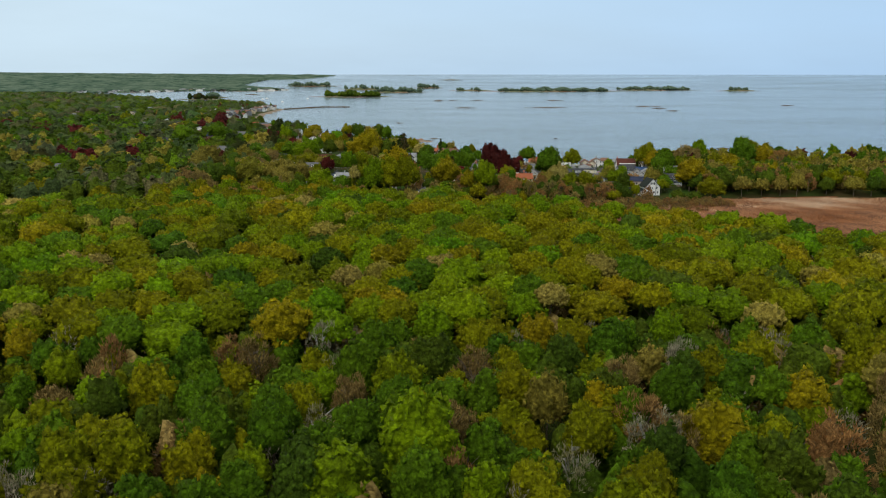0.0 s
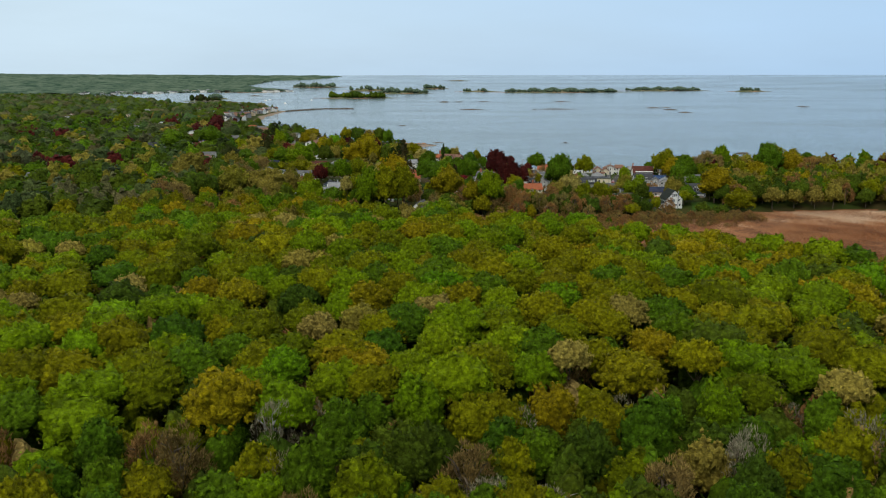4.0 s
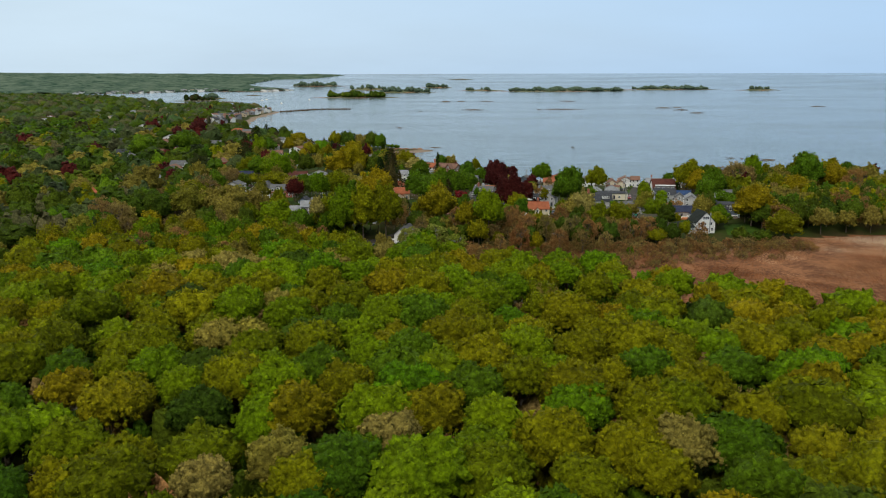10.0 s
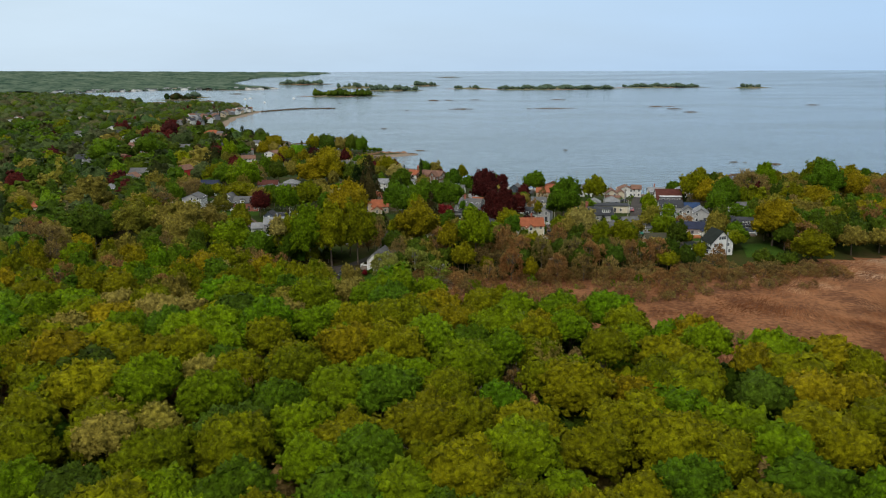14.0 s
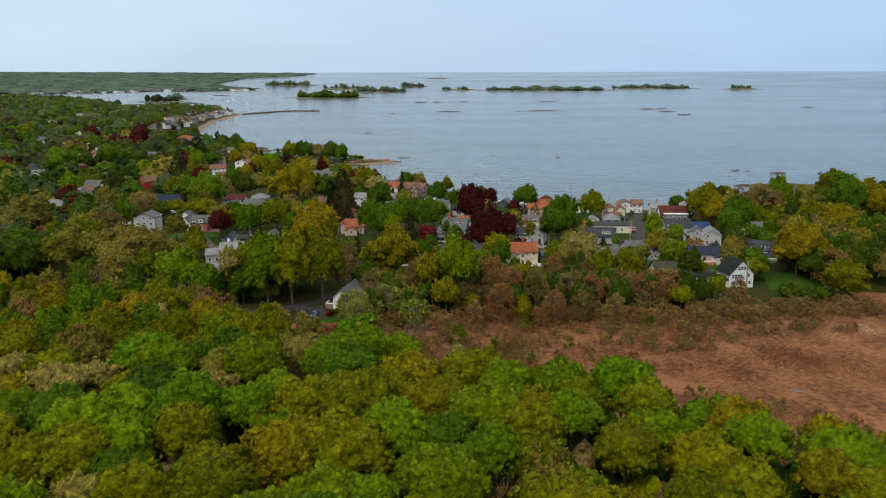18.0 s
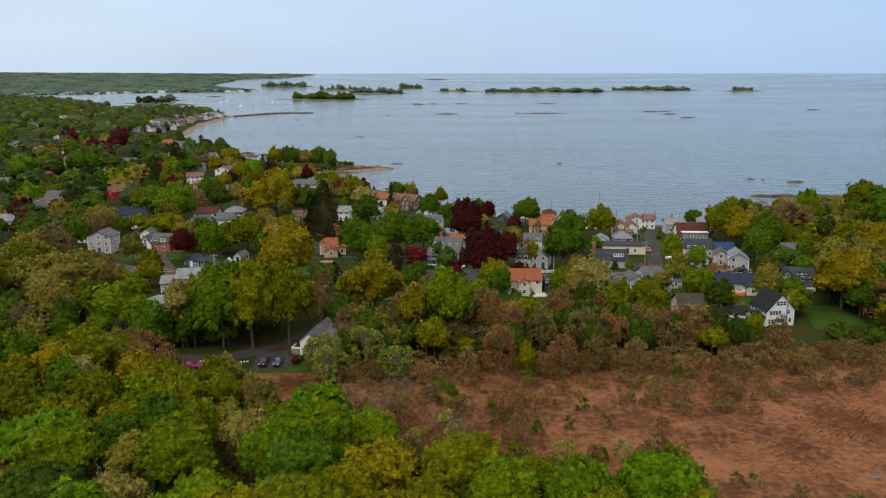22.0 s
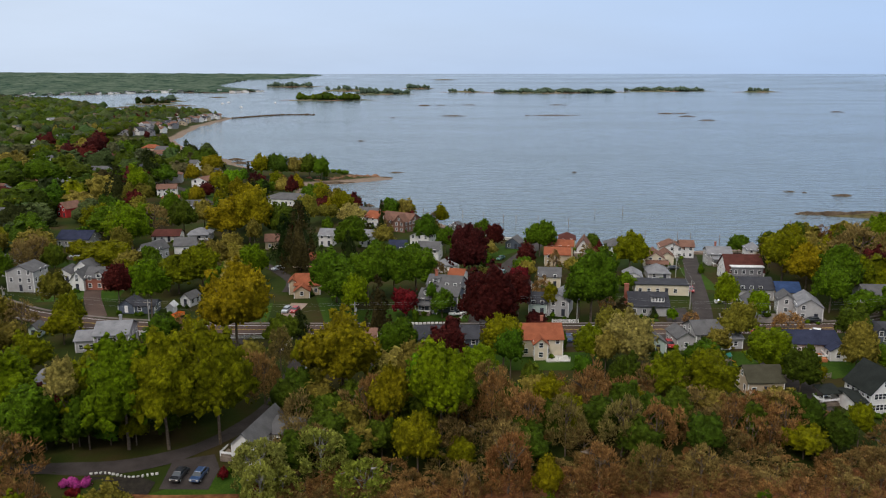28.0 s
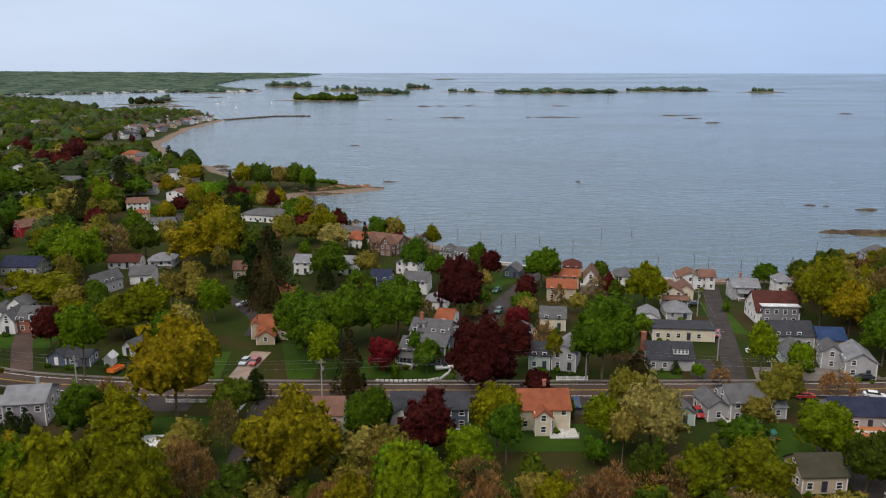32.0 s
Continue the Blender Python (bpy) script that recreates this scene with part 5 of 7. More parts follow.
h = house(-25.2, 549.1, 20, 12.7, 9, 0.84, "h", 2.0, "beige", "orange")
chimney(h, 0.5, 0.5, 4.0, 6.0, 0.4)
h = house(-89.8, 588.8, 4, 11.1, 8, 0.92, "x", 2.2, "white", "maroon")
h = house(-76.7, 590.4, 6, 9.1, 8, 1.09, "h", 2.2, "white", "light")
porch(h, -4.6 + 0.6, 4.6 - 0.6, -4.0 - 1.8, -4.0 - 0.01, 2.3, "light")
h = house(-75.8, 568.5, 10, 7.7, 9, 1.18, "x", 2.6, "white", "grey")
h = house(-65.3, 556.5, 10, 4.8, 8, 1.51, "x", 2.0, "pale", "grey")
h = house(-83.7, 555.0, -24, 4.7, 11, 1.51, "y", 3.0, "pale", "grey")
h = house(-92.5, 516.8, 0, 4.0, 9, 1.43, "y", 3.0, "white", "grey")
block(h, 2.0 + 6.0, 1.0, 0, 12.0, 8.5, 1.5, "x", 2.8, "brick", "grey", door="dark")
dormer(h, 2.0 + 4.5, -4.5 + 0.9, 4.4, 1.8, 3.0, "white", "grey", False, 1)
h = house(-67.9, 492.4, -4, 4.7, 6, 0.84, "y", 1.9, "slate", "dark", door="white")
h = house(-62.8, 491.9, 0, 5.8, 5, 0.84, "x", 1.2, "slate", "dark")
h = house(-52.4, 498.7, -20, 3.2, 5, 0.92, "y", 1.6, "white", "grey")
h = house(-55.4, 490.9, 0, 1.8, 3, 0.76, "y", 1.0, "white", "white", wins=False)
h = house(-122.5, 580.3, -4, 13.2, 10, 1.18, "x", 3.0, "pale", "navy")
h = house(57.6, 491.3, -18, 5.8, 9, 1.76, "y", 2.4, "pale", "light")
h = house(51.1, 491.7, -10, 5.0, 8, 1.43, "x", 2.4, "mint", "dark")
h = house(58.4, 521.4, -8, 7.0, 9, 1.43, "x", 2.2, "cream", "grey")
h = house(48.9, 511.1, 30, 3.3, 8, 1.09, "y", 2.0, "white", "grey")
h = house(65.2, 550.5, -8, 9.0, 9, 1.68, "x", 2.0, "beige", "orange")
h = house(68.6, 565.8, -8, 9.5, 8, 1.68, "x", 1.8, "beige", "orange")
h = house(73.8, 582.1, -8, 6.5, 8, 1.68, "h", 2.2, "beige", "maroon")
h = house(76.8, 561.9, -12, 4.5, 10, 1.85, "y", 3.6, "white", "brown")
porch(h, -2.2 - 1.0, 2.2 + 0.5, -5.0 - 3.0, -5.0 - 0.01, 0, "grey", True, 2.8)
h = house(89.2, 565.8, -8, 7.2, 8, 1.85, "h", 2.4, "white", "grey")
h = house(82.6, 491.2, -4, 11.0, 8.5, 1.09, "x", 3.4, "pale", "dark", label="grey cape house with charcoal roof and brick chimney")
chimney(h, -5.5 - 0.4, 0.5, 0, 9.0, 0.6)
dormer(h, 5.5 - 3.0, -4.2 + 0.8, 4.4, 3.6, 3.5, "white", "dark", True, 4)
h = house(92.2, 511.5, -6, 16.2, 7, 1.26, "f", 0, "cream", "dark")
h = house(86.5, 524.8, -10, 5.8, 8, 0.92, "y", 1.7, "white", "light")
h = house(96.4, 531.0, -4, 7.0, 9, 0.84, "h", 2.2, "pale", "light")
h = house(99.1, 545.6, -8, 6.3, 9, 1.6, "y", 2.4, "cream", "brown")
porch(h, -3.2, 3.2 + 1.0, -4.5 - 3.0, -4.5 - 0.01, 2.2, "brown", False)
h = house(105.4, 552.4, -8, 4.7, 8, 1.26, "y", 2.0, "cream", "brown")
h = house(111.6, 567.9, -8, 8.8, 8, 1.6, "y", 2.2, "white", "brown")
block(h, 4.4 + 1.5, 0.5, 0, 5.0, 7.0, 1.8, "x", 2.0, "white", "brown")
h = house(124.4, 552.4, -6, 8.3, 8, 1.68, "x", 2.2, "pale", "light")
porch(h, -4.2 + 1.5, 1.5, -4.0 - 2.2, -4.0 - 0.01, 2.3, "light")
chimney(h, -1.0, 0, 6.5, 9.0, 0.3)
h = house(140.2, 559.8, -6, 5.2, 7, 1.68, "h", 2.2, "white", "light")
h = house(123.6, 527.8, -4, 12.0, 11, 1.43, "x", 5.2, "white", "maroon", label="white house with maroon gambrel roof and wide dormer")
block(h, 0.5, -5.5 + 1.6, 0, 10.0, 4.2, 2.1, "f", 0, "grey", "white", trim=False)
h = house(118.9, 506.3, -4, 10.7, 9, 1.34, "x", 3.0, "pale", "dark")
h = house(128.0, 502.9, -8, 6.7, 8, 1.26, "x", 2.4, "beige", "blue")
h = house(126.7, 486.0, -14, 6.7, 10, 1.6, "y", 2.4, "pale", "light", label="pale grey gabled house with garage doors")
block(h, -3.3 - 2.0, 3.0, 0, 4.4, 6.0, 1.7, "y", 1.8, "pale", "grey")
h = house(114.3, 491.4, -8, 6.1, 9, 1.09, "y", 2.6, "mint", "grey")
h = house(149.8, 493.1, -4, 8.6, 9, 1.9, "x", 2.6, "pale", "grey")
porch(h, -4.3, 4.3, -4.5 - 2.0, -4.5 - 0.01, 2.3, "grey")
h = house(184.1, 539.3, -10, 12.7, 10, 1.8, "x", 2.8, "brick", "brown")
h = house(212.8, 587.0, -8, 15.8, 10, 1.9, "x", 3.0, "pale", "grey")
block(h, 1.5, -5.0 - 1.0, 0, 5.5, 5.0, 1.9, "y", 2.8, "white", "grey")
h = house(236.7, 576.9, -8, 11.8, 10, 2, "x", 2.6, "white", "dark")
h = house(202.6, 612.5, -8, 10.7, 9, 1.8, "y", 2.6, "pale", "grey")
h = house(248.7, 605.6, -8, 15.6, 11, 2, "f", 0, "cream", "white")

# ---- houses farther along the bay ----
h = house(-5.4, 624.1, -30, 9.3, 10, 1.68, "x", 2.6, "white", "orange")
chimney(h, 1.0, 0.3, 7.0, 10.5, 0.5)
h = house(4.8, 618.4, -30, 15.0, 11, 1.68, "x", 3.4, "brown", "brown", label="rambling brown shingled villa with many gables")
block(h, -4.0, -5.5 - 1.0, 0, 5.0, 4.0, 2, "y", 3.0, "brown", "brown")
block(h, 4.5, -5.5 - 1.0, 0, 5.0, 4.0, 2, "y", 3.0, "brown", "brown")
h = house(-57.6, 684.9, -16, 25.6, 14, 1.3, "h", 2.6, "white", "grey", label="long low pale clubhouse with grey hipped roof")
block(h, 12.8 - 1.0, 4.0, 0, 9.0, 12.0, 1.9, "f", 0, "grey", "grey")
h = house(-43.2, 576.1, 8, 6.7, 8, 1.18, "x", 2.4, "beige", "brown")
h = house(-22.7, 581.5, -8, 5.6, 8, 1.68, "x", 2.4, "white", "light")
h = house(-6.6, 581.4, -10, 5.2, 8, 1.6, "x", 2.2, "white", "light")
h = house(6.7, 561.6, -6, 6.5, 9, 1.34, "x", 3.0, "slate", "navy")
h = house(18.6, 558.2, -10, 8.1, 9, 1.6, "x", 2.6, "white", "grey")
h = house(-11.6, 641.0, -30, 12.2, 9, 1.51, "x", 2.2, "white", "grey")
h = house(-131.3, 710.2, 14, 10.5, 9, 1.7, "x", 2.4, "white", "brown")
h = house(-119.9, 682.0, 14, 8.2, 8, 1.4, "h", 2.0, "beige", "orange")
h = house(-98.4, 653.5, 10, 10.1, 9, 1.6, "x", 2.6, "white", "grey")
h = house(-154.5, 828.2, -10, 11.3, 8, 2, "x", 2.4, "white", "grey")
h = house(-201.4, 786.7, 0, 11.7, 10, 1.8, "x", 2.6, "pale", "grey")
h = house(-156.6, 645.8, -28, 6.9, 9, 1.68, "y", 3.0, "red", "brown", label="bright red gabled barn")
h = house(-222.8, 753.4, 0, 5.2, 8, 2, "x", 3.0, "brick", "navy")
h = house(-225.8, 949.4, 0, 16.1, 10, 2, "h", 3, "beige", "orange")
h = house(-207.8, 933.3, -10, 17.0, 10, 2, "x", 3, "white", "grey")
h = house(-342.1, 1042.8, 0, 18.9, 10, 2, "x", 3, "white", "grey")
h = house(-142.1, 651.8, 0, 4.5, 8, 1.09, "h", 2.4, "beige", "brown")
h = house(-131.6, 658.0, 0, 3.3, 8, 1.26, "x", 2.4, "pale", "maroon")
h = house(15.5, 582.8, -20, 8.1, 8, 1.6, "y", 2.4, "white", "grey")
h = house(36.5, 603.7, -30, 7.6, 8, 1.34, "x", 2.4, "pale", "grey")
h = house(52.4, 579.9, -20, 5.6, 7, 0.92, "y", 2.2, "slate", "grey")
h = house(29.8, 610.8, -30, 5.3, 7, 1.34, "h", 2.4, "pale", "grey")
h = house(-170.2, 586.0, -20, 6.3, 9, 2, "y", 3, "white", "grey")
h = house(-159.7, 600.0, 0, 9.2, 9, 1.6, "x", 2.6, "beige", "maroon")
h = house(-245.0, 793.9, 0, 9.8, 9, 2, "x", 2.6, "beige", "brown")
h = house(-109.1, 514.7, -6, 8.9, 8, 2.6, "y", 2.2, "pale", "grey")
h = house(-101.3, 525.0, 0, 5.0, 7, 1.2, "y", 1.8, "white", "grey")
h = house(-94.8, 527.2, -14, 5.7, 8, 1.9, "y", 2.4, "white", "grey")
h = house(-124.6, 533.3, 0, 3.6, 7, 1.8, "x", 2.4, "white", "grey")
h = house(-219.5, 638.3, 0, 9.7, 9, 1.8, "x", 2.4, "white", "grey")
h = house(-175.1, 604.5, -10, 8.4, 9, 1.8, "y", 2.6, "white", "brown")
h = house(-168.9, 560.0, 0, 8.1, 9, 1.6, "x", 2.6, "pale", "light")
h = house(-233.7, 652.1, 0, 13.4, 9, 2, "x", 2.8, "white", "grey")
h = house(-177.6, 623.7, 0, 9.4, 9, 2, "x", 2.8, "white", "grey")
h = house(-229.0, 664.0, -10, 15.4, 10, 2, "y", 3, "white", "grey")
h = house(-238.3, 489.8, 0, 9.5, 10, 1.8, "x", 3, "pale", "grey")
h = house(-179.1, 508.4, 0, 9.2, 9, 1.2, "x", 2.2, "beige", "orange")
h = house(-293.6, 575.7, -10, 6.2, 10, 2, "y", 3, "pale", "grey")
h = house(-238.4, 505.9, -10, 9.1, 10, 1.6, "x", 3, "pale", "grey")
h = house(-217.4, 648.7, -10, 14.0, 10, 2, "y", 3, "white", "grey")

# ---- trees that stand out in the village ----
tree("cream", 36.5, 528.7, 4.2, 3.1)
tree("gold", -28.4, 458.6, 22.5, 8.2)
tree("gold", 1.8, 428.5, 20.0, 8.4)
tree("green", 12.1, 447.9, 12.9, 4.7)
tree("copper", 23.7, 444.5, 12.7, 5.5)
tree("lime", 21.4, 420.9, 14.4, 6.3)
tree("lime", 31.5, 435.0, 10.9, 4.4)
tree("olive", 37.4, 447.9, 13.5, 4.7)
tree("green", 38.5, 441.2, 12.2, 3.3)
tree("deep", 41.9, 427.8, 8.6, 3.4)
tree("cream", 66.5, 445.5, 15.3, 6.5)
tree("olive", 69.9, 425.8, 12.3, 5.0)
tree("olive", 78.8, 425.7, 13.3, 5.6)
tree("lime", 98.0, 442.1, 12.2, 5.5)
tree("cream", 12.0, 438.1, 8.4, 4.2)
tree("olive", -34.8, 445.7, 12.4, 5.8)
tree("gold", -41.7, 422.6, 15.0, 5.7)
tree("olive", -30.9, 421.0, 13.9, 5.9)
tree("gold", -23.1, 420.9, 15.0, 5.4)
tree("dark", 5.9, 473.8, 15.5, 3.5)
tree("dark", -14.6, 470.7, 7.1, 3.0)
tree("red", 12.6, 487.4, 9.1, 4.1)
tree("lime", -1.2, 482.8, 13.8, 4.0)
tree("green", -9.0, 501.2, 16.9, 7.2)
tree("green", 0.3, 503.3, 17.8, 6.9)
tree("green", 8.1, 507.7, 15.8, 6.0)
tree("green", 14.7, 512.2, 16.1, 6.8)
tree("green", -4.8, 493.1, 14.1, 5.7)
tree("copper", 36.0, 473.7, 18.8, 7.6)
tree("copper", 44.8, 487.5, 13.3, 4.2)
tree("copper", 32.2, 527.1, 19.3, 6.6)
tree("copper", 43.7, 571.3, 11.1, 3.6)
tree("red", 47.6, 514.5, 9.0, 3.9)
tree("copper", 48.2, 473.4, 5.6, 3.5)
tree("green", 60.5, 564.0, 14.4, 5.9)
tree("green", 64.6, 482.0, 21.2, 7.2)
tree("green", 61.9, 485.5, 14.3, 4.3)
tree("olive", 88.9, 538.2, 13.8, 6.4)
tree("olive", 134.5, 520.4, 20.4, 7.6)
tree("umber", 151.6, 507.9, 11.3, 5.0)
tree("green", 135.0, 489.1, 15.3, 5.3)
tree("gold", 138.5, 512.0, 14.8, 6.4)
tree("lime", 102.9, 483.7, 13.2, 3.7)
tree("lime", 110.6, 480.5, 9.8, 3.1)
tree("brown", 92.1, 479.9, 3.7, 2.5)
tree("brown", 114.7, 470.5, 6.7, 4.5)
tree("lime", -58.4, 482.9, 18.7, 4.9)
tree("copper", -74.1, 499.2, 13.3, 4.2)
tree("lime", -103.5, 575.2, 15.3, 7.5)
tree("dark", -29.1, 553.8, 21.7, 7.4)
tree("dark", -34.6, 553.8, 17.0, 5.0)
tree("olive", -63.4, 628.2, 17.3, 8.4)
tree("gold", -62.0, 583.1, 18.2, 9.8)
tree("olive", -92.1, 535.5, 11.5, 8.8)
tree("lime", -97.8, 722.9, 15.0, 6.4)
tree("copper", -108.0, 705.8, 8.5, 4.6)
tree("copper", -255.2, 905.9, 18.9, 8.0)
tree("green", -11.6, 567.7, 13.9, 6.4)
tree("olive", -24.3, 641.8, 13.5, 5.2)
tree("dark", -14.3, 651.4, 7.0, 1.8)
tree("tan", -29.8, 630.4, 8.5, 6.3)
tree("cream", -17.6, 619.7, 10.6, 6.1)
tree("green", 17.1, 583.0, 12.2, 5.5)
tree("green", 24.4, 567.6, 11.0, 3.8)
tree("copper", 9.0, 619.7, 8.3, 3.4)
tree("tan", 0.4, 575.1, 9.2, 4.4)
tree("tan", -37.3, 619.8, 14.1, 5.1)
tree("olive", -59.7, 510.0, 12.8, 7.3)
tree("olive", -53.7, 514.7, 14.6, 5.9)
tree("lime", -39.3, 524.6, 13.6, 4.5)
tree("olive", -26.9, 478.7, 12.5, 2.7)
tree("cream", -37.5, 493.1, 14.8, 3.9)
tree("green", 73.1, 505.4, 11.8, 3.4)
tree("brown", 52.7, 499.0, 9.2, 2.9)
tree("olive", 54.2, 489.2, 9.5, 2.5)
tree("green", 20.1, 489.2, 9.5, 1.8)
tree("olive", -108.6, 550.6, 8.5, 5.0)
tree("green", -121.5, 583.2, 7.4, 4.0)
tree("olive", 94.5, 470.5, 3.4, 2.0)
tree("tan", 90.9, 455.1, 7.4, 3.3)
tree("bush", 113.1, 535.3, 3.6, 1.4)
tree("lime", 87.2, 481.3, 4.5, 1.6)
tree("dark", 83.1, 485.5, 3.2, 1.3)
tree("green", 54.9, 441.2, 5.6, 2.6)
tree("tan", 60.1, 441.1, 11.3, 2.9)
tree("gold", 19.4, 416.3, 10.6, 3.7)
tree("brown", 32.9, 422.5, 12.1, 3.8)
tree("brown", -17.2, 429.4, 11.6, 4.2)
tree("brown", -14.8, 445.6, 11.6, 3.0)
tree("olive", -8.4, 437.1, 11.1, 2.4)
tree("olive", 105.2, 434.9, 6.4, 2.3)
tree("copper", 29.2, 489.2, 4.4, 1.8)
tree("tan", 70.4, 447.8, 10.6, 2.0)
tree("bush", 15.6, 482.7, 4.0, 1.2)
tree("bush", 53.7, 460.5, 5.1, 1.1)
tree("dark", -60.4, 454.1, 4.3, 2.3)
tree("dark", -57.0, 454.1, 4.9, 1.7)
tree("olive", -96.0, 789.9, 15.5, 7.0)
tree("deep", -84.9, 789.9, 16.5, 7.4)
tree("tan", -74.8, 794.7, 14.0, 6.4)
tree("deep", -65.7, 797.7, 15.4, 6.9)
tree("green", -56.8, 793.9, 14.6, 6.6)
tree("dark", -109.0, 807.1, 8.4, 2.3)
tree("green", -91.2, 760.8, 8.3, 3.9)
tree("brown", -78.0, 760.8, 8.3, 4.4)
tree("green", -54.4, 794.7, 6.4, 2.2)
tree("gold", -129.9, 794.7, 14.2, 7.5)
tree("gold", -129.1, 750.5, 13.0, 5.1)
tree("lime", -136.1, 682.0, 20.7, 5.2)
tree("dark", -147.1, 682.0, 19.4, 7.9)
tree("green", -146.9, 750.5, 13.0, 9.1)
tree("dark", -191.3, 933.9, 13.5, 5.0)
tree("green", -195.8, 914.7, 12.3, 6.1)
# trees of the gardens and the thicket
tree("olive", -27.9, 406.8, 22.2, 7.2)
tree("lime", -35.3, 406.8, 22.2, 7.1)
tree("olive", -19.0, 409.0, 22.4, 6.6)
tree("olive", -42.4, 411.4, 18.3, 6.5)
tree("cream", -45.8, 406.9, 17.9, 3.1)
tree("green", -53.2, 406.9, 12.4, 5.8)
tree("green", -42.6, 406.8, 12.4, 4.1)
tree("brown", -51.0, 394.7, 8.4, 5.3)
tree("willow", -7.0, 388.6, 10.4, 3.1)
tree("lime", 22.6, 408.8, 20.8, 5.7)
tree("gold", 13.0, 408.8, 15.3, 3.8)
tree("brown", 9.0, 411.1, 13.8, 3.9)
tree("gold", 18.5, 400.2, 11.9, 4.1)
tree("brown", 32.5, 413.4, 14.0, 3.9)
tree("brown", 38.6, 408.7, 12.5, 4.3)
tree("brown", 45.7, 406.4, 12.4, 3.8)
tree("brown", 51.6, 415.7, 14.2, 4.1)
tree("brown", 56.2, 406.3, 12.4, 4.4)
tree("brown", 62.5, 406.3, 11.3, 3.9)
tree("olive", 44.5, 419.9, 9.6, 3.4)
tree("brown", 34.1, 394.3, 12.5, 4.4)
tree("brown", 26.3, 390.7, 9.2, 2.6)
tree("gold", 40.4, 390.7, 9.2, 2.6)
tree("brown", 49.6, 394.2, 10.5, 4.0)
tree("brown", 58.3, 394.2, 10.4, 3.6)
tree("brown", 67.5, 396.0, 8.5, 3.7)
tree("brown", 80.3, 406.2, 9.0, 2.5)
tree("brown", 83.5, 406.2, 9.0, 2.5)
tree("copper", -58.2, 421.5, 6.2, 6.2)
tree("brown", -14.4, 426.7, 12.6, 3.3)
tree("red", -15.6, 398.4, 2.2, 1.0)
tree("red", -38.6, 391.1, 3.1, 1.4)
tree("lime", -65.9, 419.6, 14.9, 7.7)
tree("tan", -90.3, 443.8, 16.8, 8.8)
tree("tan", -80.5, 443.7, 15.2, 7.1)
tree("tan", -97.5, 438.8, 16.5, 7.1)
tree("tan", -87.2, 424.3, 12.5, 6.7)
tree("olive", -58.7, 381.1, 13.9, 5.3)
for kind, x, y, h, r in (("green", -50.5, 406.5, 6.2, 3.0), ("deep", -45.0, 408.0, 6.4, 3.2), ("green", -39.4, 408.5, 5.6, 2.8), ("olive", -34.6, 408.5, 6.6, 2.8),
                         ("deep", -29.8, 411.5, 5.6, 2.8), ("green", -55.5, 406.5, 7.2, 3.4), ("brown", -60.5, 405.0, 6.0, 3.2), ("green", -36.5, 411.5, 8.2, 3.4), ("deep", -48.0, 411.0, 8.0, 3.6)):
    tree(kind, x, y, h, r)
tree("gold", -63.1, 375.6, 12.3, 6.4)
tree("cream", -57.7, 373.5, 9.9, 5.1)
tree("brown", -54.0, 396.5, 9.6, 4.4)
tree("olive", 173.0, 499.2, 14.6, 6.6)
tree("umber", 146.7, 428.5, 12.4, 7.2)
tree("tan", 89.4, 416.9, 7.7, 4.7)
tree("dark", -1.6, 590.4, 16.2, 2.3)
tree("lime", -1.9, 342.9, 17.0, 6.7)
tree("gold", 138.8, 436.1, 17.6, 8.6)
tree("olive", 143.7, 413.8, 13.2, 7.5)
tree("tan", -18.5, 349.1, 10.5, 5.0)
tree("tan", -107.4, 437.2, 18.0, 9.0)
tree("tan", -88.8, 436.8, 17.0, 9.6)
tree("tan", -147.6, 486.2, 20.0, 9.8)
tree("lime", -96.9, 569.4, 19.6, 7.6)
tree("gold", -55.0, 584.2, 23.2, 9.0)
tree("dark", -26.7, 539.1, 23.3, 5.7)
tree("green", 141.9, 499.3, 17.6, 6.5)
tree("umber", 166.5, 534.1, 18.8, 9.0)
tree("lime", 176.5, 540.0, 20.4, 5.6)
tree("copper", 160.8, 483.5, 10.4, 4.1)
tree("gold", 179.5, 487.0, 14.8, 7.6)
tree("olive", 231.1, 593.6, 18.0, 8.0)
tree("brown", 203.9, 533.2, 15.5, 7.5)
tree("green", 226.6, 622.4, 8.0, 3.1)
tree("dark", -155.9, 749.5, 22.1, 9.3)
tree("copper", -259.0, 920.8, 19.7, 8.9)
tree("green", -230.1, 693.5, 20.0, 12.5)
tree("green", -204.6, 720.4, 21.0, 10.9)
tree("gold", 230.9, 560.7, 16.6, 6.9)
# trees of the wood that stand out
tree("tan", 37.8, 254.8, 12.8, 4.3)
tree("lime", 48.3, 256.9, 15.9, 6.5)
tree("tan", 31.3, 284.7, 13.2, 4.5)
tree("lime", -0.2, 331.2, 18.7, 6.7)
tree("tan", -46.1, 263.8, 12.3, 6.0)
tree("gold", 40.5, 273.4, 11.8, 4.0)
tree("green", 201.1, 526.1, 23.1, 8.4)
tree("gold", 215.4, 525.8, 17.3, 8.5)
tree("brown", 220.6, 508.5, 16.6, 6.9)
tree("lime", -3.7, 104.2, 19.2, 6.5)
tree("lime", -15.3, 97.0, 14.5, 6.6)
tree("gold", 41.6, 110.7, 13.8, 5.5)
tree("gold", 61.6, 123.9, 13.5, 5.3)
tree("green", 53.5, 135.2, 12.8, 6.5)
tree("gold", 26.6, 121.8, 13.3, 3.5)
tree("lime", 15.5, 126.0, 13.7, 2.7)
tree("green", 30.5, 117.9, 14.0, 3.0)


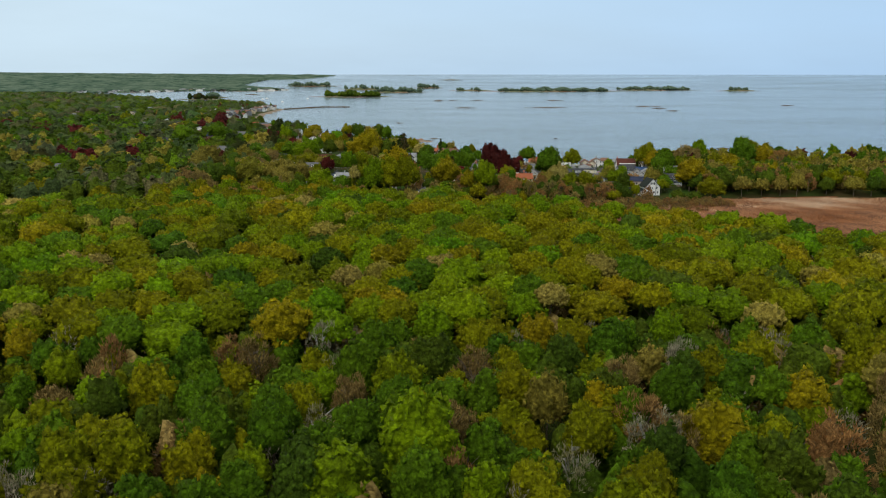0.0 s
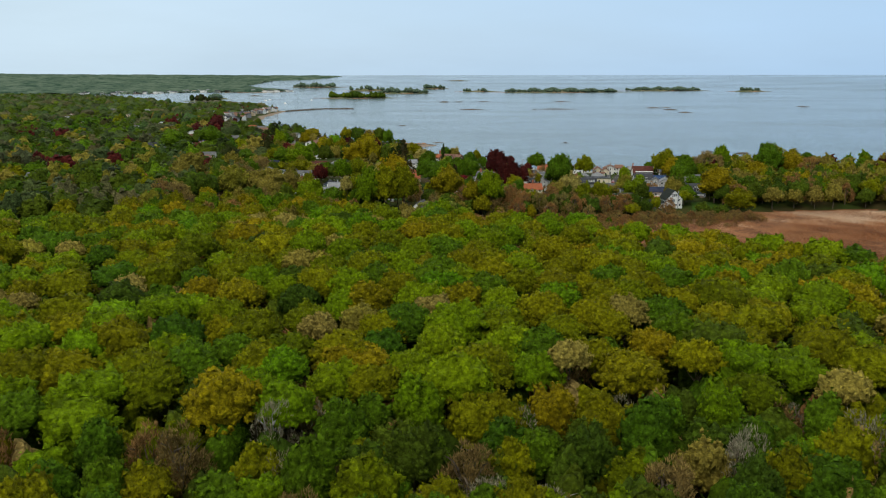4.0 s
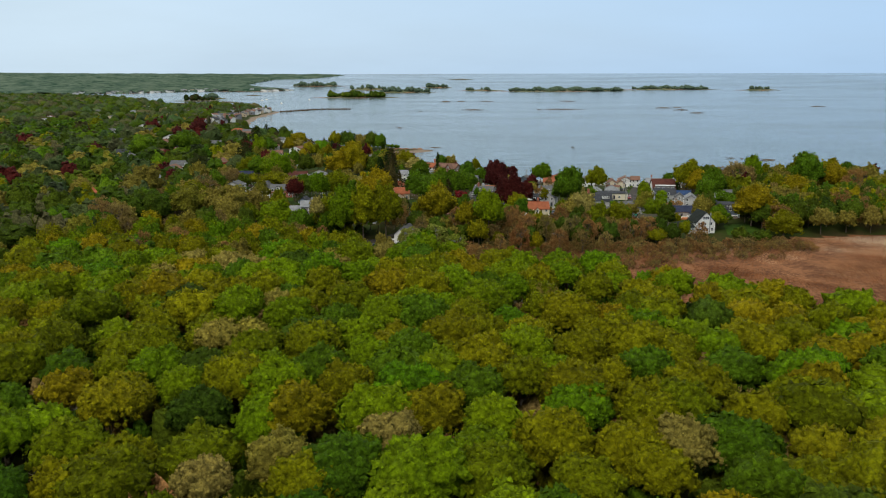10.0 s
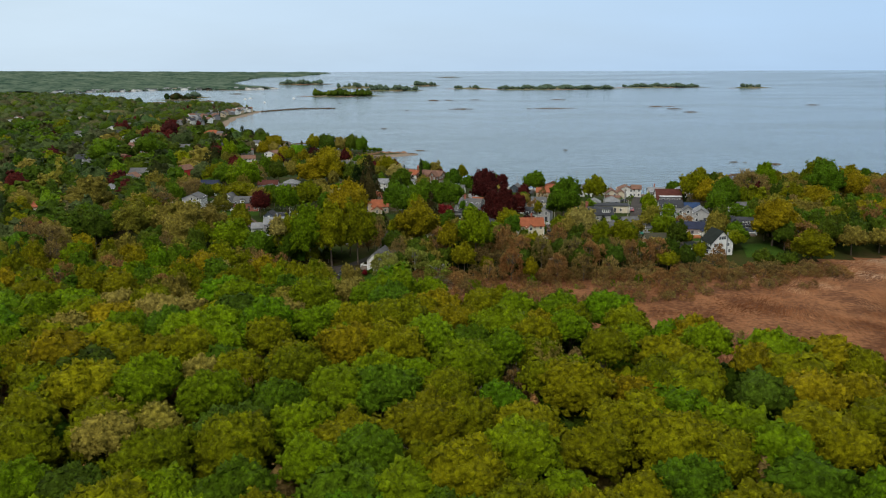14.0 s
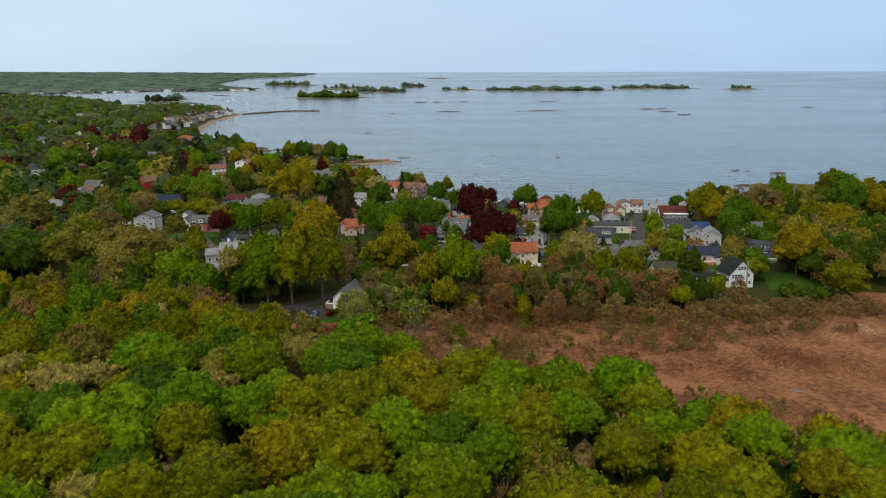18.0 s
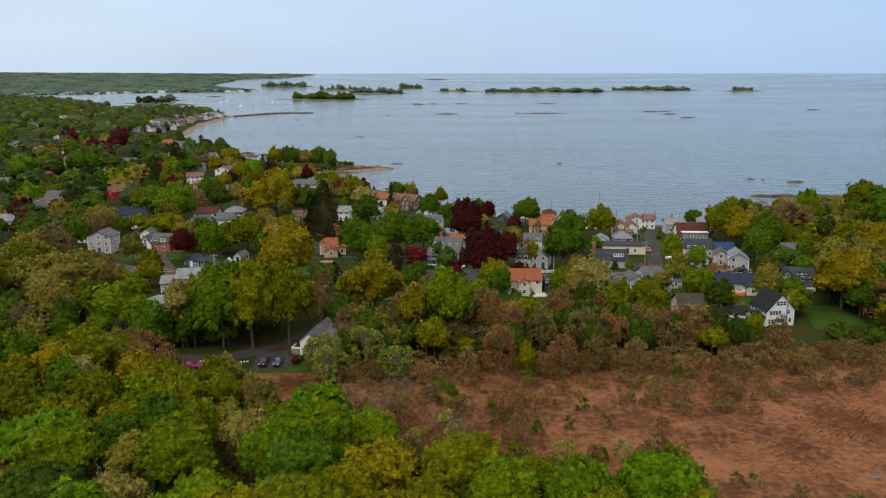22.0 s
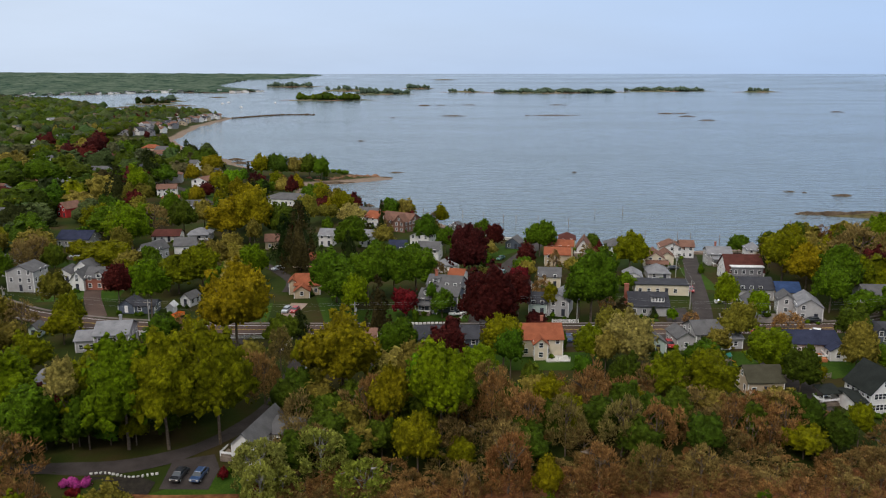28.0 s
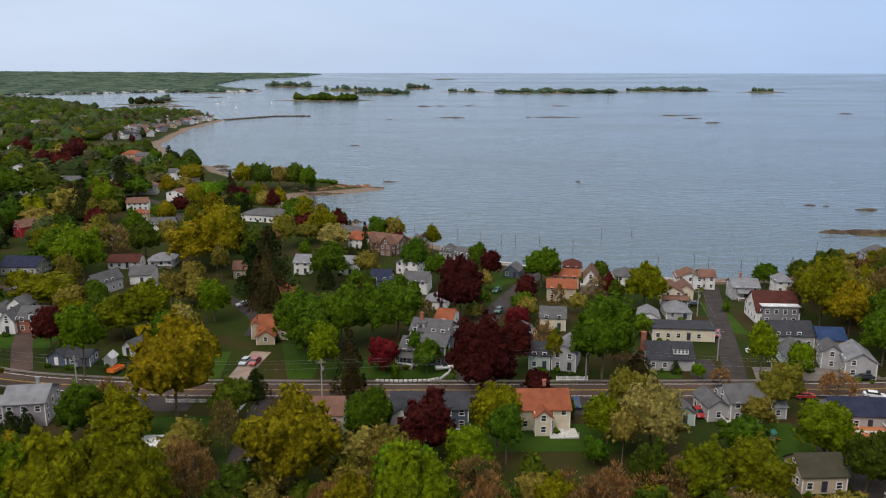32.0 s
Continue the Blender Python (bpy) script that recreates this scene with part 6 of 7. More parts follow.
# ---- roads and paved ground ----
MAIN = [(-260, 580), (-180, 535), (-120, 503), (-96, 487), (-73, 479.5), (-41, 475.5), (0, 475.3), (57, 475.3), (119, 475), (134, 475.5), (147, 479.5), (163, 487), (182, 496), (260, 540)]
road = ribbon("road", MAIN, 8.6, ROAD_M, 0.10, "worn two-lane asphalt road with painted lines", "road")


def offset(pts, d):
    P = np.array(pts, float)
    T = np.gradient(P, axis=0)
    T /= np.linalg.norm(T, axis=1)[:, None]
    return [tuple(q) for q in P + np.stack([-T[:, 1], T[:, 0]], 1) * d]


for d in (-3.3, 3.3):
    ribbon("edge_line", offset(MAIN, d), 0.16, PAINT_W, 0.125, "", "", parent=road)
for d in (-0.16, 0.16):
    ribbon("centre_line", offset(MAIN, d), 0.13, PAINT_Y, 0.125, "", "", parent=road)
ribbon("pavement", offset(MAIN, 5.4), 1.2, mottled("concrete_pavement", (0.11, 0.09, 0.078), (0.17, 0.14, 0.125), 0.6, 6.0), 0.13, "narrow pale concrete pavement beside the road", "pavement")
ROADS.append((MAIN, 6.5))


def lane(pts, width, mat, label, cat="lane"):
    ROADS.append((pts, width / 2 + (8.0 if pts[0][1] > 600 else 1.5)))
    return ribbon("road", pts, width, mat, 0.09, label, cat)


lane([(95.5, 479), (97, 484), (101.7, 501), (108.6, 529.7), (114, 549), (120.5, 572)], 5.4, ASPHALT, "narrow asphalt lane running down to the beach")
lane([(33, 480), (35, 498), (37.1, 509.9), (41.6, 532.5), (49.3, 552.4), (58.3, 575), (64, 594)], 6.0, ASPHALT, "narrow asphalt lane between gardens")
lane([(-22, 480), (-21, 492), (-20, 500)], 5.0, SAND, "short gravel drive beside a house", "drive")
lane([(-26, 512), (-26.1, 524.6), (-34.5, 538.3), (-47, 556)], 3.6, ASPHALT, "dark asphalt drive between lawns", "drive")
lane([(-62, 399), (-44.4, 399.5), (-36, 400.9), (-27.6, 402.9), (-21.6, 406.7), (-18.1, 413.6), (-13.5, 422.6), (-12, 432.6), (-11.7, 444.6), (-13, 459.5), (-13, 471)], 3.8, ASPHALT, "curving asphalt drive under trees", "drive")
lane([(-82, 676), (-96, 677), (-117, 715), (-129, 733), (-145, 749), (-190, 790)], 5.0, ASPHALT, "asphalt lane along the bay")
lane([(-75, 486), (-85, 505), (-100, 545), (-113, 557), (-130, 560)], 5.0, ROAD_M, "side street through the gardens")
patch("driveway", [(-26, 395.5), (-17.5, 395.5), (-17, 401), (-19, 405), (-26, 403)], ASPHALT, 0.11, "asphalt parking place before a house", "drive")
patch("driveway", [(53, 462), (69, 462), (70, 471), (54, 471)], ASPHALT, 0.09, "dark asphalt parking place by the road", "drive")
patch("driveway", [(77, 461), (84, 461), (84, 471), (76, 471)], ASPHALT, 0.09, "dark asphalt parking place by the road", "drive")
patch("driveway", [(-53, 462), (-28, 464), (-28, 471), (-52, 471)], ASPHALT, 0.09, "dark asphalt parking place by the road", "drive")
patch("driveway", [(98, 421), (105, 421), (107, 440), (103, 452), (99, 452), (99, 436)], ASPHALT, 0.09, "dark asphalt drive beside a house", "drive")
patch("driveway", [(101, 481), (131, 481), (131, 488), (103, 489)], mottled("gravel_yard", (0.12, 0.1, 0.085), (0.2, 0.17, 0.145), 0.5, 8.0), 0.08, "gravel yard where cars park", "drive")
patch("driveway", [(86, 481), (93, 481), (95, 494), (88, 494)], ASPHALT, 0.09, "dark asphalt drive by a cottage", "drive")
LAWN_WORDS = "mown bright green lawn in a garden"
for pts in ([(-2, 482), (30, 483), (31, 490), (24, 494), (-4, 494)], [(-28, 394), (-10, 393), (4, 397), (2, 402), (-16, 400)], [(-45, 482), (-26, 482), (-28, 500), (-46, 498)], [(-10, 482), (-4, 482), (-4, 506), (-16, 506)]):
    patch("lawn", pts, LAWN, 0.06, LAWN_WORDS, "lawn")
for pts in ([(104, 516), (112, 512), (114, 545), (108, 545)], [(44, 560), (57, 577), (50, 584), (36, 570)], [(123, 420), (140, 424), (140, 440), (128, 440)], [(82, 440), (99, 440), (99, 458), (84, 458)],
            [(112, 440), (126, 444), (126, 452), (110, 452)], [(-118, 540), (-102, 548), (-98, 562), (-118, 568)], [(-100, 500), (-76, 502), (-80, 524), (-100, 520)], [(-116, 690), (-92, 686), (-96, 712), (-110, 718)],
            [(30, 446), (62, 446), (62, 458), (30, 458)], [(-42, 446), (-20, 446), (-20, 462), (-42, 460)], [(70, 482), (84, 482), (84, 486), (70, 486)]):
    patch("lawn", pts, LAWN, 0.06, LAWN_WORDS, "lawn")
ROADS.append(([(104, 418), (122, 418)], 6.0))


# ---- houses on the spit and on the far shore ----
def cottage(x, y, turn, w, d, storeys, wall, roof, group, big=1.0):
    """A house seen from afar: walls, roof and the windows of its front."""
    ob = new("house")
    ob.matrix_basis = pose(x, y, gz(x, y), 0, 0, turn)
    BUILT.append((x, y, math.radians(turn), w, d))
    tagged(ob, f"{COLOUR[wall]} beach house with {RCOL[roof]} roof", "house", group)
    block(ob, 0, 0, 0, w, d, storeys, random.choice("xy"), random.uniform(2, 3.2), wall, roof, wins=False, trim=False)
    for i in range(2):
        part("window", window_meshes(1.4, 1.5)[1], None, ob, m=pose((i - 0.5) * w * 0.5, -d / 2 - 0.04, 1.2 + 2.4 * (storeys > 1.6)))


hr = np.random.default_rng(13)
for i in range(100):
    t = hr.random()
    x = -285 - 26 * math.sin(t * 2.2) - (62 - 40 * t) * hr.random() - 6
    y = 1130 + 360 * t
    cottage(x, y, hr.uniform(-40, 10), hr.uniform(7, 11), hr.uniform(7, 10), hr.choice([1.5, 2, 2]), hr.choice(["white", "white", "pale", "grey", "beige"]), hr.choice(["grey", "light", "dark", "brown"]), "houses on the spit")
FP = np.array(FAR_SHORE[1:7], float)
for i in range(60):
    t = hr.random() * 4.999
    k = int(t)
    p = FP[k] + (FP[k + 1] - FP[k]) * (t - k)
    x, y = p[0] + hr.uniform(-10, 10), p[1] + hr.uniform(8, 46)
    cottage(x, y, hr.uniform(-20, 20), hr.uniform(12, 24), hr.uniform(9, 13), hr.choice([1.5, 2]), hr.choice(["white", "white", "pale", "beige"]), hr.choice(["grey", "light", "dark"]), "houses on the far shore")
for i in range(40):
    x, y = hr.uniform(-560, -300), hr.uniform(900, 1500)
    if poly_distance(np.array([x]), np.array([y]), SHORE)[0] < -20:
        cottage(x, y, hr.uniform(-30, 30), hr.uniform(9, 14), hr.uniform(8, 11), 2, hr.choice(["white", "white", "pale", "beige"]), hr.choice(["grey", "light", "dark", "brown"]), "houses among the coastal woods")
made = 0
while made < 20:
    x, y = hr.uniform(-430, -110), hr.uniform(600, 920)
    xa, ya = np.array([x]), np.array([y])
    if abs(x) < 0.56 * (y - 250) and poly_distance(xa, ya, SHORE)[0] < -22 and road_clear(xa, ya)[0] and min(math.hypot(x - b_[0], y - b_[1]) for b_ in BUILT) > 24:
        cottage(x, y, hr.uniform(-30, 20), hr.uniform(9, 13), hr.uniform(8, 10), hr.choice([1.6, 2, 2.3]), hr.choice(["white", "grey", "white", "pale", "beige", "slate"]), hr.choice(["grey", "light", "dark", "brown", "maroon"]), "houses among the coastal woods")
        made += 1


# open gardens before the houses that stand free
for hx, hy, reach in ((-156.6, 645.8, 70), (-57.6, 684.9, 60), (-19.4, 513.3, 30), (-25.2, 549.1, 30), (-122.5, 580.3, 45), (-89.8, 588.8, 45), (-76.7, 590.4, 40), (-59.2, 460.8, 30), (47.3, 459.4, 26), (113.8, 459.1, 22), (24.1, 459.2, 8), (-119.9, 682.0, 40), (-98.4, 653.5, 40)):
    way = math.hypot(20 - hx, 270 - hy)
    ROADS.append(([(hx, hy), (hx + (20 - hx) / way * reach, hy + (270 - hy) / way * reach)], 8.5))


# ---- woods along the coast, far and farther ----
def blob(rng_, radius, height, clumps, seg, rings, leaves, size, tufts=0):
    return crown_shell(rng_, radius, height, clumps, seg, rings, leaves, size, -0.25, 0.3, 0.08, tufts, 0.22)[:2]


BLOB_MID = [blob(rng, 5, 11, 30, 15, 7, 36, 0.5, 52) for _ in range(5)]
BLOB_FAR = [blob(rng, 6, 11, 14, 9, 5, 16, 1.4) for _ in range(5)]
BLOB_TINY = [blob(rng, 9, 8.5, 5, 6, 4, 1, 1.5) for _ in range(4)]


def cover(ws, blobs, xs, ys, zs, lo, hi, leaf_of, low=0.75, high=1.25):
    taken = np.array(OCCUPIED)
    for x, y, z in zip(xs, ys, zs):
        if np.min(np.hypot(taken[:, 0] - x, taken[:, 1] - y) - 0.7 * taken[:, 2]) < 3:
            continue
        v, f = blobs[random.randrange(len(blobs))]
        a, s, h = random.uniform(0, 6.28), random.uniform(lo, hi), random.uniform(low, high)
        m = np.array([[math.cos(a) * s, -math.sin(a) * s, 0], [math.sin(a) * s, math.cos(a) * s, 0], [0, 0, h]])
        ws.add(leaf_of(), v @ m.T + (x, y, z - 0.5), f)


def shares(*pairs):
    names = [n for n, w in pairs for _ in range(w)]
    return lambda: random.choice(names)


# the wood goes on to both sides of the way and behind its start
back_woods = Woods()
br = np.random.default_rng(17)
xs, ys = scatter(br, -330, -190, 330, 345, 12.5, lambda x, y: (np.abs(x) > 36 + 0.6 * y) & ((y < 200) | (poly_distance(x, y, FOREST) < -2)) & (poly_distance(x, y, MARSH) > 8))
for x, y, z in zip(xs, ys, ground_z(xs, ys)):
    v, f = BLOB_TINY[random.randrange(4)]
    s = random.uniform(0.65, 0.85)
    back_woods.add(random.choice(["green", "olive", "lime", "olive", "gold"]), v * (s, s, random.uniform(1.05, 1.5)) + (x, y, z - 0.5), f)
back_woods.finish("back_woods", "%s trees of the oak wood beside the way")
cr = np.random.default_rng(5)
in_land = lambda x, y: poly_distance(x, y, SHORE) < -14
coast = Woods()
xs, ys = scatter(cr, -700, 640, -60, 1000, 18.5, lambda x, y: in_land(x, y) & (np.abs(x) < 0.62 * (y + 30)) & (x < -95 - 0.25 * (y - 640)) & house_clear(x, y, 46, 3) & road_clear(x, y))
cover(coast, BLOB_MID, xs, ys, ground_z(xs, ys), 1.5, 2.4, shares(("deep", 9), ("green", 3), ("olive", 1), ("far", 7), ("tan", 2), ("copper", 1), ("dark", 1)), 0.85, 1.4)
xs, ys = scatter(cr, -420, 380, -130, 640, 14.0, lambda x, y: in_land(x, y) & (np.abs(x) < 0.62 * (y + 30)) & (poly_distance(x, y, FOREST) > 6) & house_clear(x, y, 15) & road_clear(x, y))
cover(coast, BLOB_MID, xs, ys, ground_z(xs, ys), 1.2, 2.0, shares(("deep", 9), ("green", 4), ("olive", 2), ("far", 6), ("tan", 3), ("copper", 1), ("dark", 1)), 0.85, 1.4)
xs, ys = scatter(cr, 150, 440, 420, 600, 11.5, lambda x, y: in_land(x, y) & (poly_distance(x, y, MARSH) > 14) & house_clear(x, y, 14) & road_clear(x, y))
cover(coast, BLOB_MID, xs, ys, ground_z(xs, ys), 0.9, 1.4, shares(("green", 3), ("deep", 3), ("olive", 4), ("gold", 1), ("tan", 6), ("copper", 1)))
xs, ys = scatter(cr, 140, 428, 262, 486, 9, lambda x, y: (poly_distance(x, y, MARSH) > 3) & (np.abs(y - 500 + (260 - x) * 0.1) > 6))
for x, y in zip(xs, ys):
    coast.plant(random.choice(["olive", "tan", "deep", "tan", "green", "tan", "umber"]), x, y, random.uniform(9, 14), random.uniform(4, 5.6), gz(x, y))
coast.finish("coastal_woods", "%s trees over the coastal settlement")
far_woods = Woods()
xs, ys = scatter(cr, -1500, 1000, -200, 2350, 23, lambda x, y: in_land(x, y) & (np.abs(x) < 0.62 * (y + 30)) & (x < -330), 0.5)
cover(far_woods, BLOB_FAR, xs, ys, ground_z(xs, ys), 1.2, 2.1, shares(("far", 6), ("deep", 5)))
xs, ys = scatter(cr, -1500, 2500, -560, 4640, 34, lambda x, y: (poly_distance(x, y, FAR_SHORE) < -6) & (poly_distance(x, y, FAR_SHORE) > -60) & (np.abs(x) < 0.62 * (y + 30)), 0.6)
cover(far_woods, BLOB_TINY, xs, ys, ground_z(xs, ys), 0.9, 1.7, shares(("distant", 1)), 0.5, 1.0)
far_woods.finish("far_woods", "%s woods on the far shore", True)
# the closed canopy of the far hills
hx_, hy_ = np.meshgrid(np.arange(-2900, -540, 20.0), np.arange(2500, 4640, 20.0))
hx_ = hx_ + cr.uniform(-7, 7, hx_.shape)
hy_ = hy_ + cr.uniform(-7, 7, hy_.shape)
hd = -poly_distance(hx_, hy_, FAR_SHORE)
hz_ = ground_z(hx_.ravel(), hy_.ravel()) + (8.5 * np.sqrt(np.clip(hd / 40, 0, 1)) + 2.2 * wob(hx_, hy_, 31, 2) + cr.uniform(-1.3, 1.3, hx_.shape)).ravel()
idx = np.arange(hx_.size).reshape(hx_.shape)
cells = np.stack([idx[:-1, :-1], idx[:-1, 1:], idx[1:, 1:], idx[1:, :-1]], -1)[(hd[:-1, :-1] > -6) & (hd[1:, 1:] > -6) & (np.abs(hx_[:-1, :-1]) < 0.62 * (hy_[:-1, :-1] + 30))]
used, inv = np.unique(cells, return_inverse=True)
# greyed blue-green: the haze over the far hills is put into the colour
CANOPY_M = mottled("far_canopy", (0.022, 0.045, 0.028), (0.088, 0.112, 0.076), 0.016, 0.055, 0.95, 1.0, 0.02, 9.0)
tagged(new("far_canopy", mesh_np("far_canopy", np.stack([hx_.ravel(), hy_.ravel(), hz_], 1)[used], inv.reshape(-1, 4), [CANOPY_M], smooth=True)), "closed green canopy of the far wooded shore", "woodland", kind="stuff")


# ---- the reed marsh ----
mg = np.random.default_rng(21)
mx, my = np.meshgrid(np.arange(-40, 300, 3.0), np.arange(205, 432, 3.0))
inside = poly_distance(mx, my, MARSH) + 2.5 * wob(mx, my, 9) < 0
idx = np.arange(mx.size).reshape(mx.shape)
cells = np.stack([idx[:-1, :-1], idx[:-1, 1:], idx[1:, 1:], idx[1:, :-1]], -1)[inside[:-1, :-1]]
used, inv = np.unique(cells, return_inverse=True)
mv = np.stack([mx.ravel(), my.ravel(), ground_z(mx.ravel(), my.ravel()) + 0.15 + 0.25 * (1 + wob(mx.ravel(), my.ravel(), 6, 3))], 1)[used]
MARSH_M = mottled("trampled_reeds", (0.080, 0.031, 0.013), (0.205, 0.086, 0.036), 0.09, 0.7, 0.95, 0.8, 0.1, 0.4)
tagged(new("marsh", mesh_np("marsh", mv, inv.reshape(-1, 4), [MARSH_M], smooth=True)), "russet and straw-coloured reed marsh", "marsh", kind="structure")
count = 400000
px, py = mg.uniform(-40, 250, count), mg.uniform(215, 430, count)
ok = (poly_distance(px, py, MARSH) + 2.5 * wob(px, py, 9) < -0.5) & (mg.random(count) < 0.72 + 0.4 * wob(px, py, 11, 1))
px, py = px[ok], py[ok]
pz = ground_z(px, py) + 0.1
lean = 0.9 * wob(px, py, 27, 6) * math.pi + 0.5 * wob(px, py, 7, 2) + mg.uniform(-0.35, 0.35, len(px))
lodged = np.clip(0.82 + 0.3 * wob(px, py, 12, 7), 0.6, 1.0)
tall = 1.0 + 0.4 * wob(px, py, 30, 2) + mg.uniform(0, 0.8, len(px))
dx, dy = np.cos(lean) * tall * 1.2 * lodged, np.sin(lean) * tall * 1.2 * lodged
a = mg.uniform(0, 6.28, len(px))
wx, wy = np.cos(a) * 0.085, np.sin(a) * 0.085
rv = np.stack([np.stack([px - wx, py - wy, pz], 1), np.stack([px + wx, py + wy, pz], 1), np.stack([px + dx, py + dy, pz + tall * (1.1 - 0.7 * lodged)], 1)], 1).reshape(-1, 3)
far_bed = np.clip((py - 368 - 0.08 * (px - 60)) / 28, 0, 1) * np.clip((px - 40) / 50, 0, 1)
near_bed = np.clip((358 - py) / 36, 0, 1)
along = px * np.cos(0.5) + py * np.sin(0.5) + 14 * wob(px, py, 40, 1)
streak = np.sin(along / 2.6 + 2 * wob(px, py, 15, 3)) * np.sin((py - 0.4 * px) / 8 + 2 * wob(px, py, 18, 9))
straw = np.clip((px - 84) / 18, 0, 1) * np.clip((py - 384) / 14, 0, 1) * np.clip(0.75 + 0.9 * wob(px, py, 10, 12), 0, 1)
hue = np.repeat(np.clip(0.35 + 0.34 * far_bed + 0.26 * straw - 0.2 * near_bed + 0.16 * streak + 0.2 * np.clip(wob(px, py, 13, 4) * 1.6, -0.5, 1) + 0.12 * wob(px, py, 55, 8) + mg.uniform(-0.1, 0.1, len(px)), 0.14, 0.99), 3)
tagged(new("reeds", mesh_np("reeds", rv, np.arange(len(rv)).reshape(-1, 3), [REED], hue)), "dry russet reeds bent by the wind", "reeds", kind="stuff")


# ---- thicket along the marsh, and garden trees between the houses ----
tr = np.random.default_rng(31)
xs, ys = scatter(tr, -8, 384, 150, 432, 4.3, lambda x, y: (y > 387 + 0.06 * x) & house_clear(x, y, 15, 3) & road_clear(x, y) & (y < 428 - np.clip(x - 70, 0, 40) * 0.3 - np.clip(x - 118, 0, 40) * 0.3), 0.4)
thick = Woods()
for n, (x, y) in enumerate(zip(xs, ys)):
    front = y < 400 + 0.06 * x
    kind = str(tr.choice(["shrub", "umber", "brown", "umber"] if front else ["umber", "brown", "umber", "umber", "umber", "tan", "deep", "deep", "olive"]))
    h, r = (tr.uniform(2.6, 5.2), tr.uniform(2.0, 3.4)) if front or kind == "shrub" else (tr.uniform(5.5, 10), tr.uniform(2.6, 4.4))
    if not tree_clear(x, y, r, 0.36):
        continue
    if n % 2 and not front:
        tree(kind, x, y, h, r, "thicket beside the marsh")
    else:
        thick.plant(kind, x, y, h, r, gz(x, y))
xs, ys = scatter(tr, -6, 336, 128, 402, 4.6, lambda x, y: (poly_distance(x, y, MARSH) < 2) & (wob(x, y, 17, 9) > 0.62 - np.clip((78 - x) / 60, 0, 0.75) - np.clip((y - 368) / 22, 0, 1.0)) & (y > 352 + 0.34 * np.clip(x - 55, 0, 99)), 0.45)
for x, y in zip(xs, ys):
    kind = str(tr.choice(["shrub", "brown", "umber", "umber"]))
    h = tr.uniform(1.4, 3.8)
    thick.plant(kind, x, y, h, h * tr.uniform(0.45, 0.7), gz(x, y))
# pale willows round the cottage by the marsh
for x, y, h, r in ((-8.3, 395.0, 10.5, 4.6), (1.6, 398.5, 10.5, 4.0), (9.5, 392.0, 8.5, 4.4), (-4.0, 392.5, 7.0, 3.0)):
    tree("willow", x, y, h, r, "willows by the cottage", label="pale yellow-green willow beside a white cottage")
# single saplings standing in the marsh
xs, ys = scatter(tr, -6, 338, 90, 388, 12.0, lambda x, y: (poly_distance(x, y, MARSH) < -3) & (x < 88 - 0.6 * (388 - y)))
for x, y in zip(xs, ys):
    kind = str(tr.choice(["sprig", "sprout", "brown", "umber", "umber", "sprout"]))
    h = tr.uniform(2.2, 5.0)
    tree(kind, x, y, h, h * tr.uniform(0.26, 0.4), "saplings in the marsh", label=WORDS[kind][0].replace("nearly bare tree", "nearly bare sapling").replace("thicket tree", "sapling"))
# saplings where the wood thins out into the marsh
xs, ys = scatter(tr, -30, 262, 120, 372, 5.2, lambda x, y: (poly_distance(x, y, FOREST) > 0.5) & (poly_distance(x, y, FOREST) < 24))
for x, y in zip(xs, ys):
    d = float(poly_distance(np.array([x]), np.array([y]), FOREST)[0])
    if tr.random() < 0.85 - 0.03 * d:
        kind = str(tr.choice(["lime", "olive", "umber", "tan", "shrub", "sprout", "sprig", "umber"]))
        h = tr.uniform(4.0, 9.5) * (1 - 0.02 * d)
        if kind == "shrub":
            h = tr.uniform(2, 3.5)
        tree(kind, x, y, h, h * tr.uniform(0.3, 0.44), "saplings at the edge of the wood", label=WORDS[kind][0].replace("tall tree", "sapling").replace("broad oak", "young oak"))
# scrub in the marsh beyond the wood
xs, ys = scatter(tr, -10, 318, 112, 386, 4.6, lambda x, y: (poly_distance(x, y, FOREST) > 9) & (poly_distance(x, y, FOREST) < 42 - 0.12 * x) & (poly_distance(x, y, MARSH) < 3), 0.45)
for x, y in zip(xs, ys):
    if tr.random() < 0.62 + 0.4 * float(wob(np.array([x]), np.array([y]), 11, 4)[0]) - 0.004 * x:
        kind = str(tr.choice(["umber", "sprout", "sprig", "umber", "umber", "shrub", "bare"]))
        h = tr.uniform(2.6, 6.2)
        thick.plant(kind, x, y, h, h * tr.uniform(0.32, 0.5), gz(x, y))
thick.finish("thicket", "%s thicket at the edge of the marsh")

xs, ys = scatter(tr, -140, 334, -4, 398, 7.6, lambda x, y: (poly_distance(x, y, FOREST) > 2) & (poly_distance(x, y, MARSH) > 2) & road_clear(x, y) & (np.hypot(x + 21, y - 398) > 9) & (np.hypot(x + 36, y - 387) > 11))
for x, y in zip(xs, ys):
    r = tr.uniform(3.4, 5.2)
    if tree_clear(x, y, r, 0.55):
        tree(tr.choice(["olive", "tan", "gold", "olive", "green", "lime", "brown"]), x, y, tr.uniform(9, 14), r, "trees beside the marsh")
xs, ys = scatter(tr, -135, 336, 250, 620, 10.5, lambda x, y: (poly_distance(x, y, SHORE) < -16) & (poly_distance(x, y, FOREST) > 4) & (poly_distance(x, y, MARSH) > 9) & road_clear(x, y) & house_clear(x, y, np.where((x > -40) & (y > 482), 7.0, 13.0)))
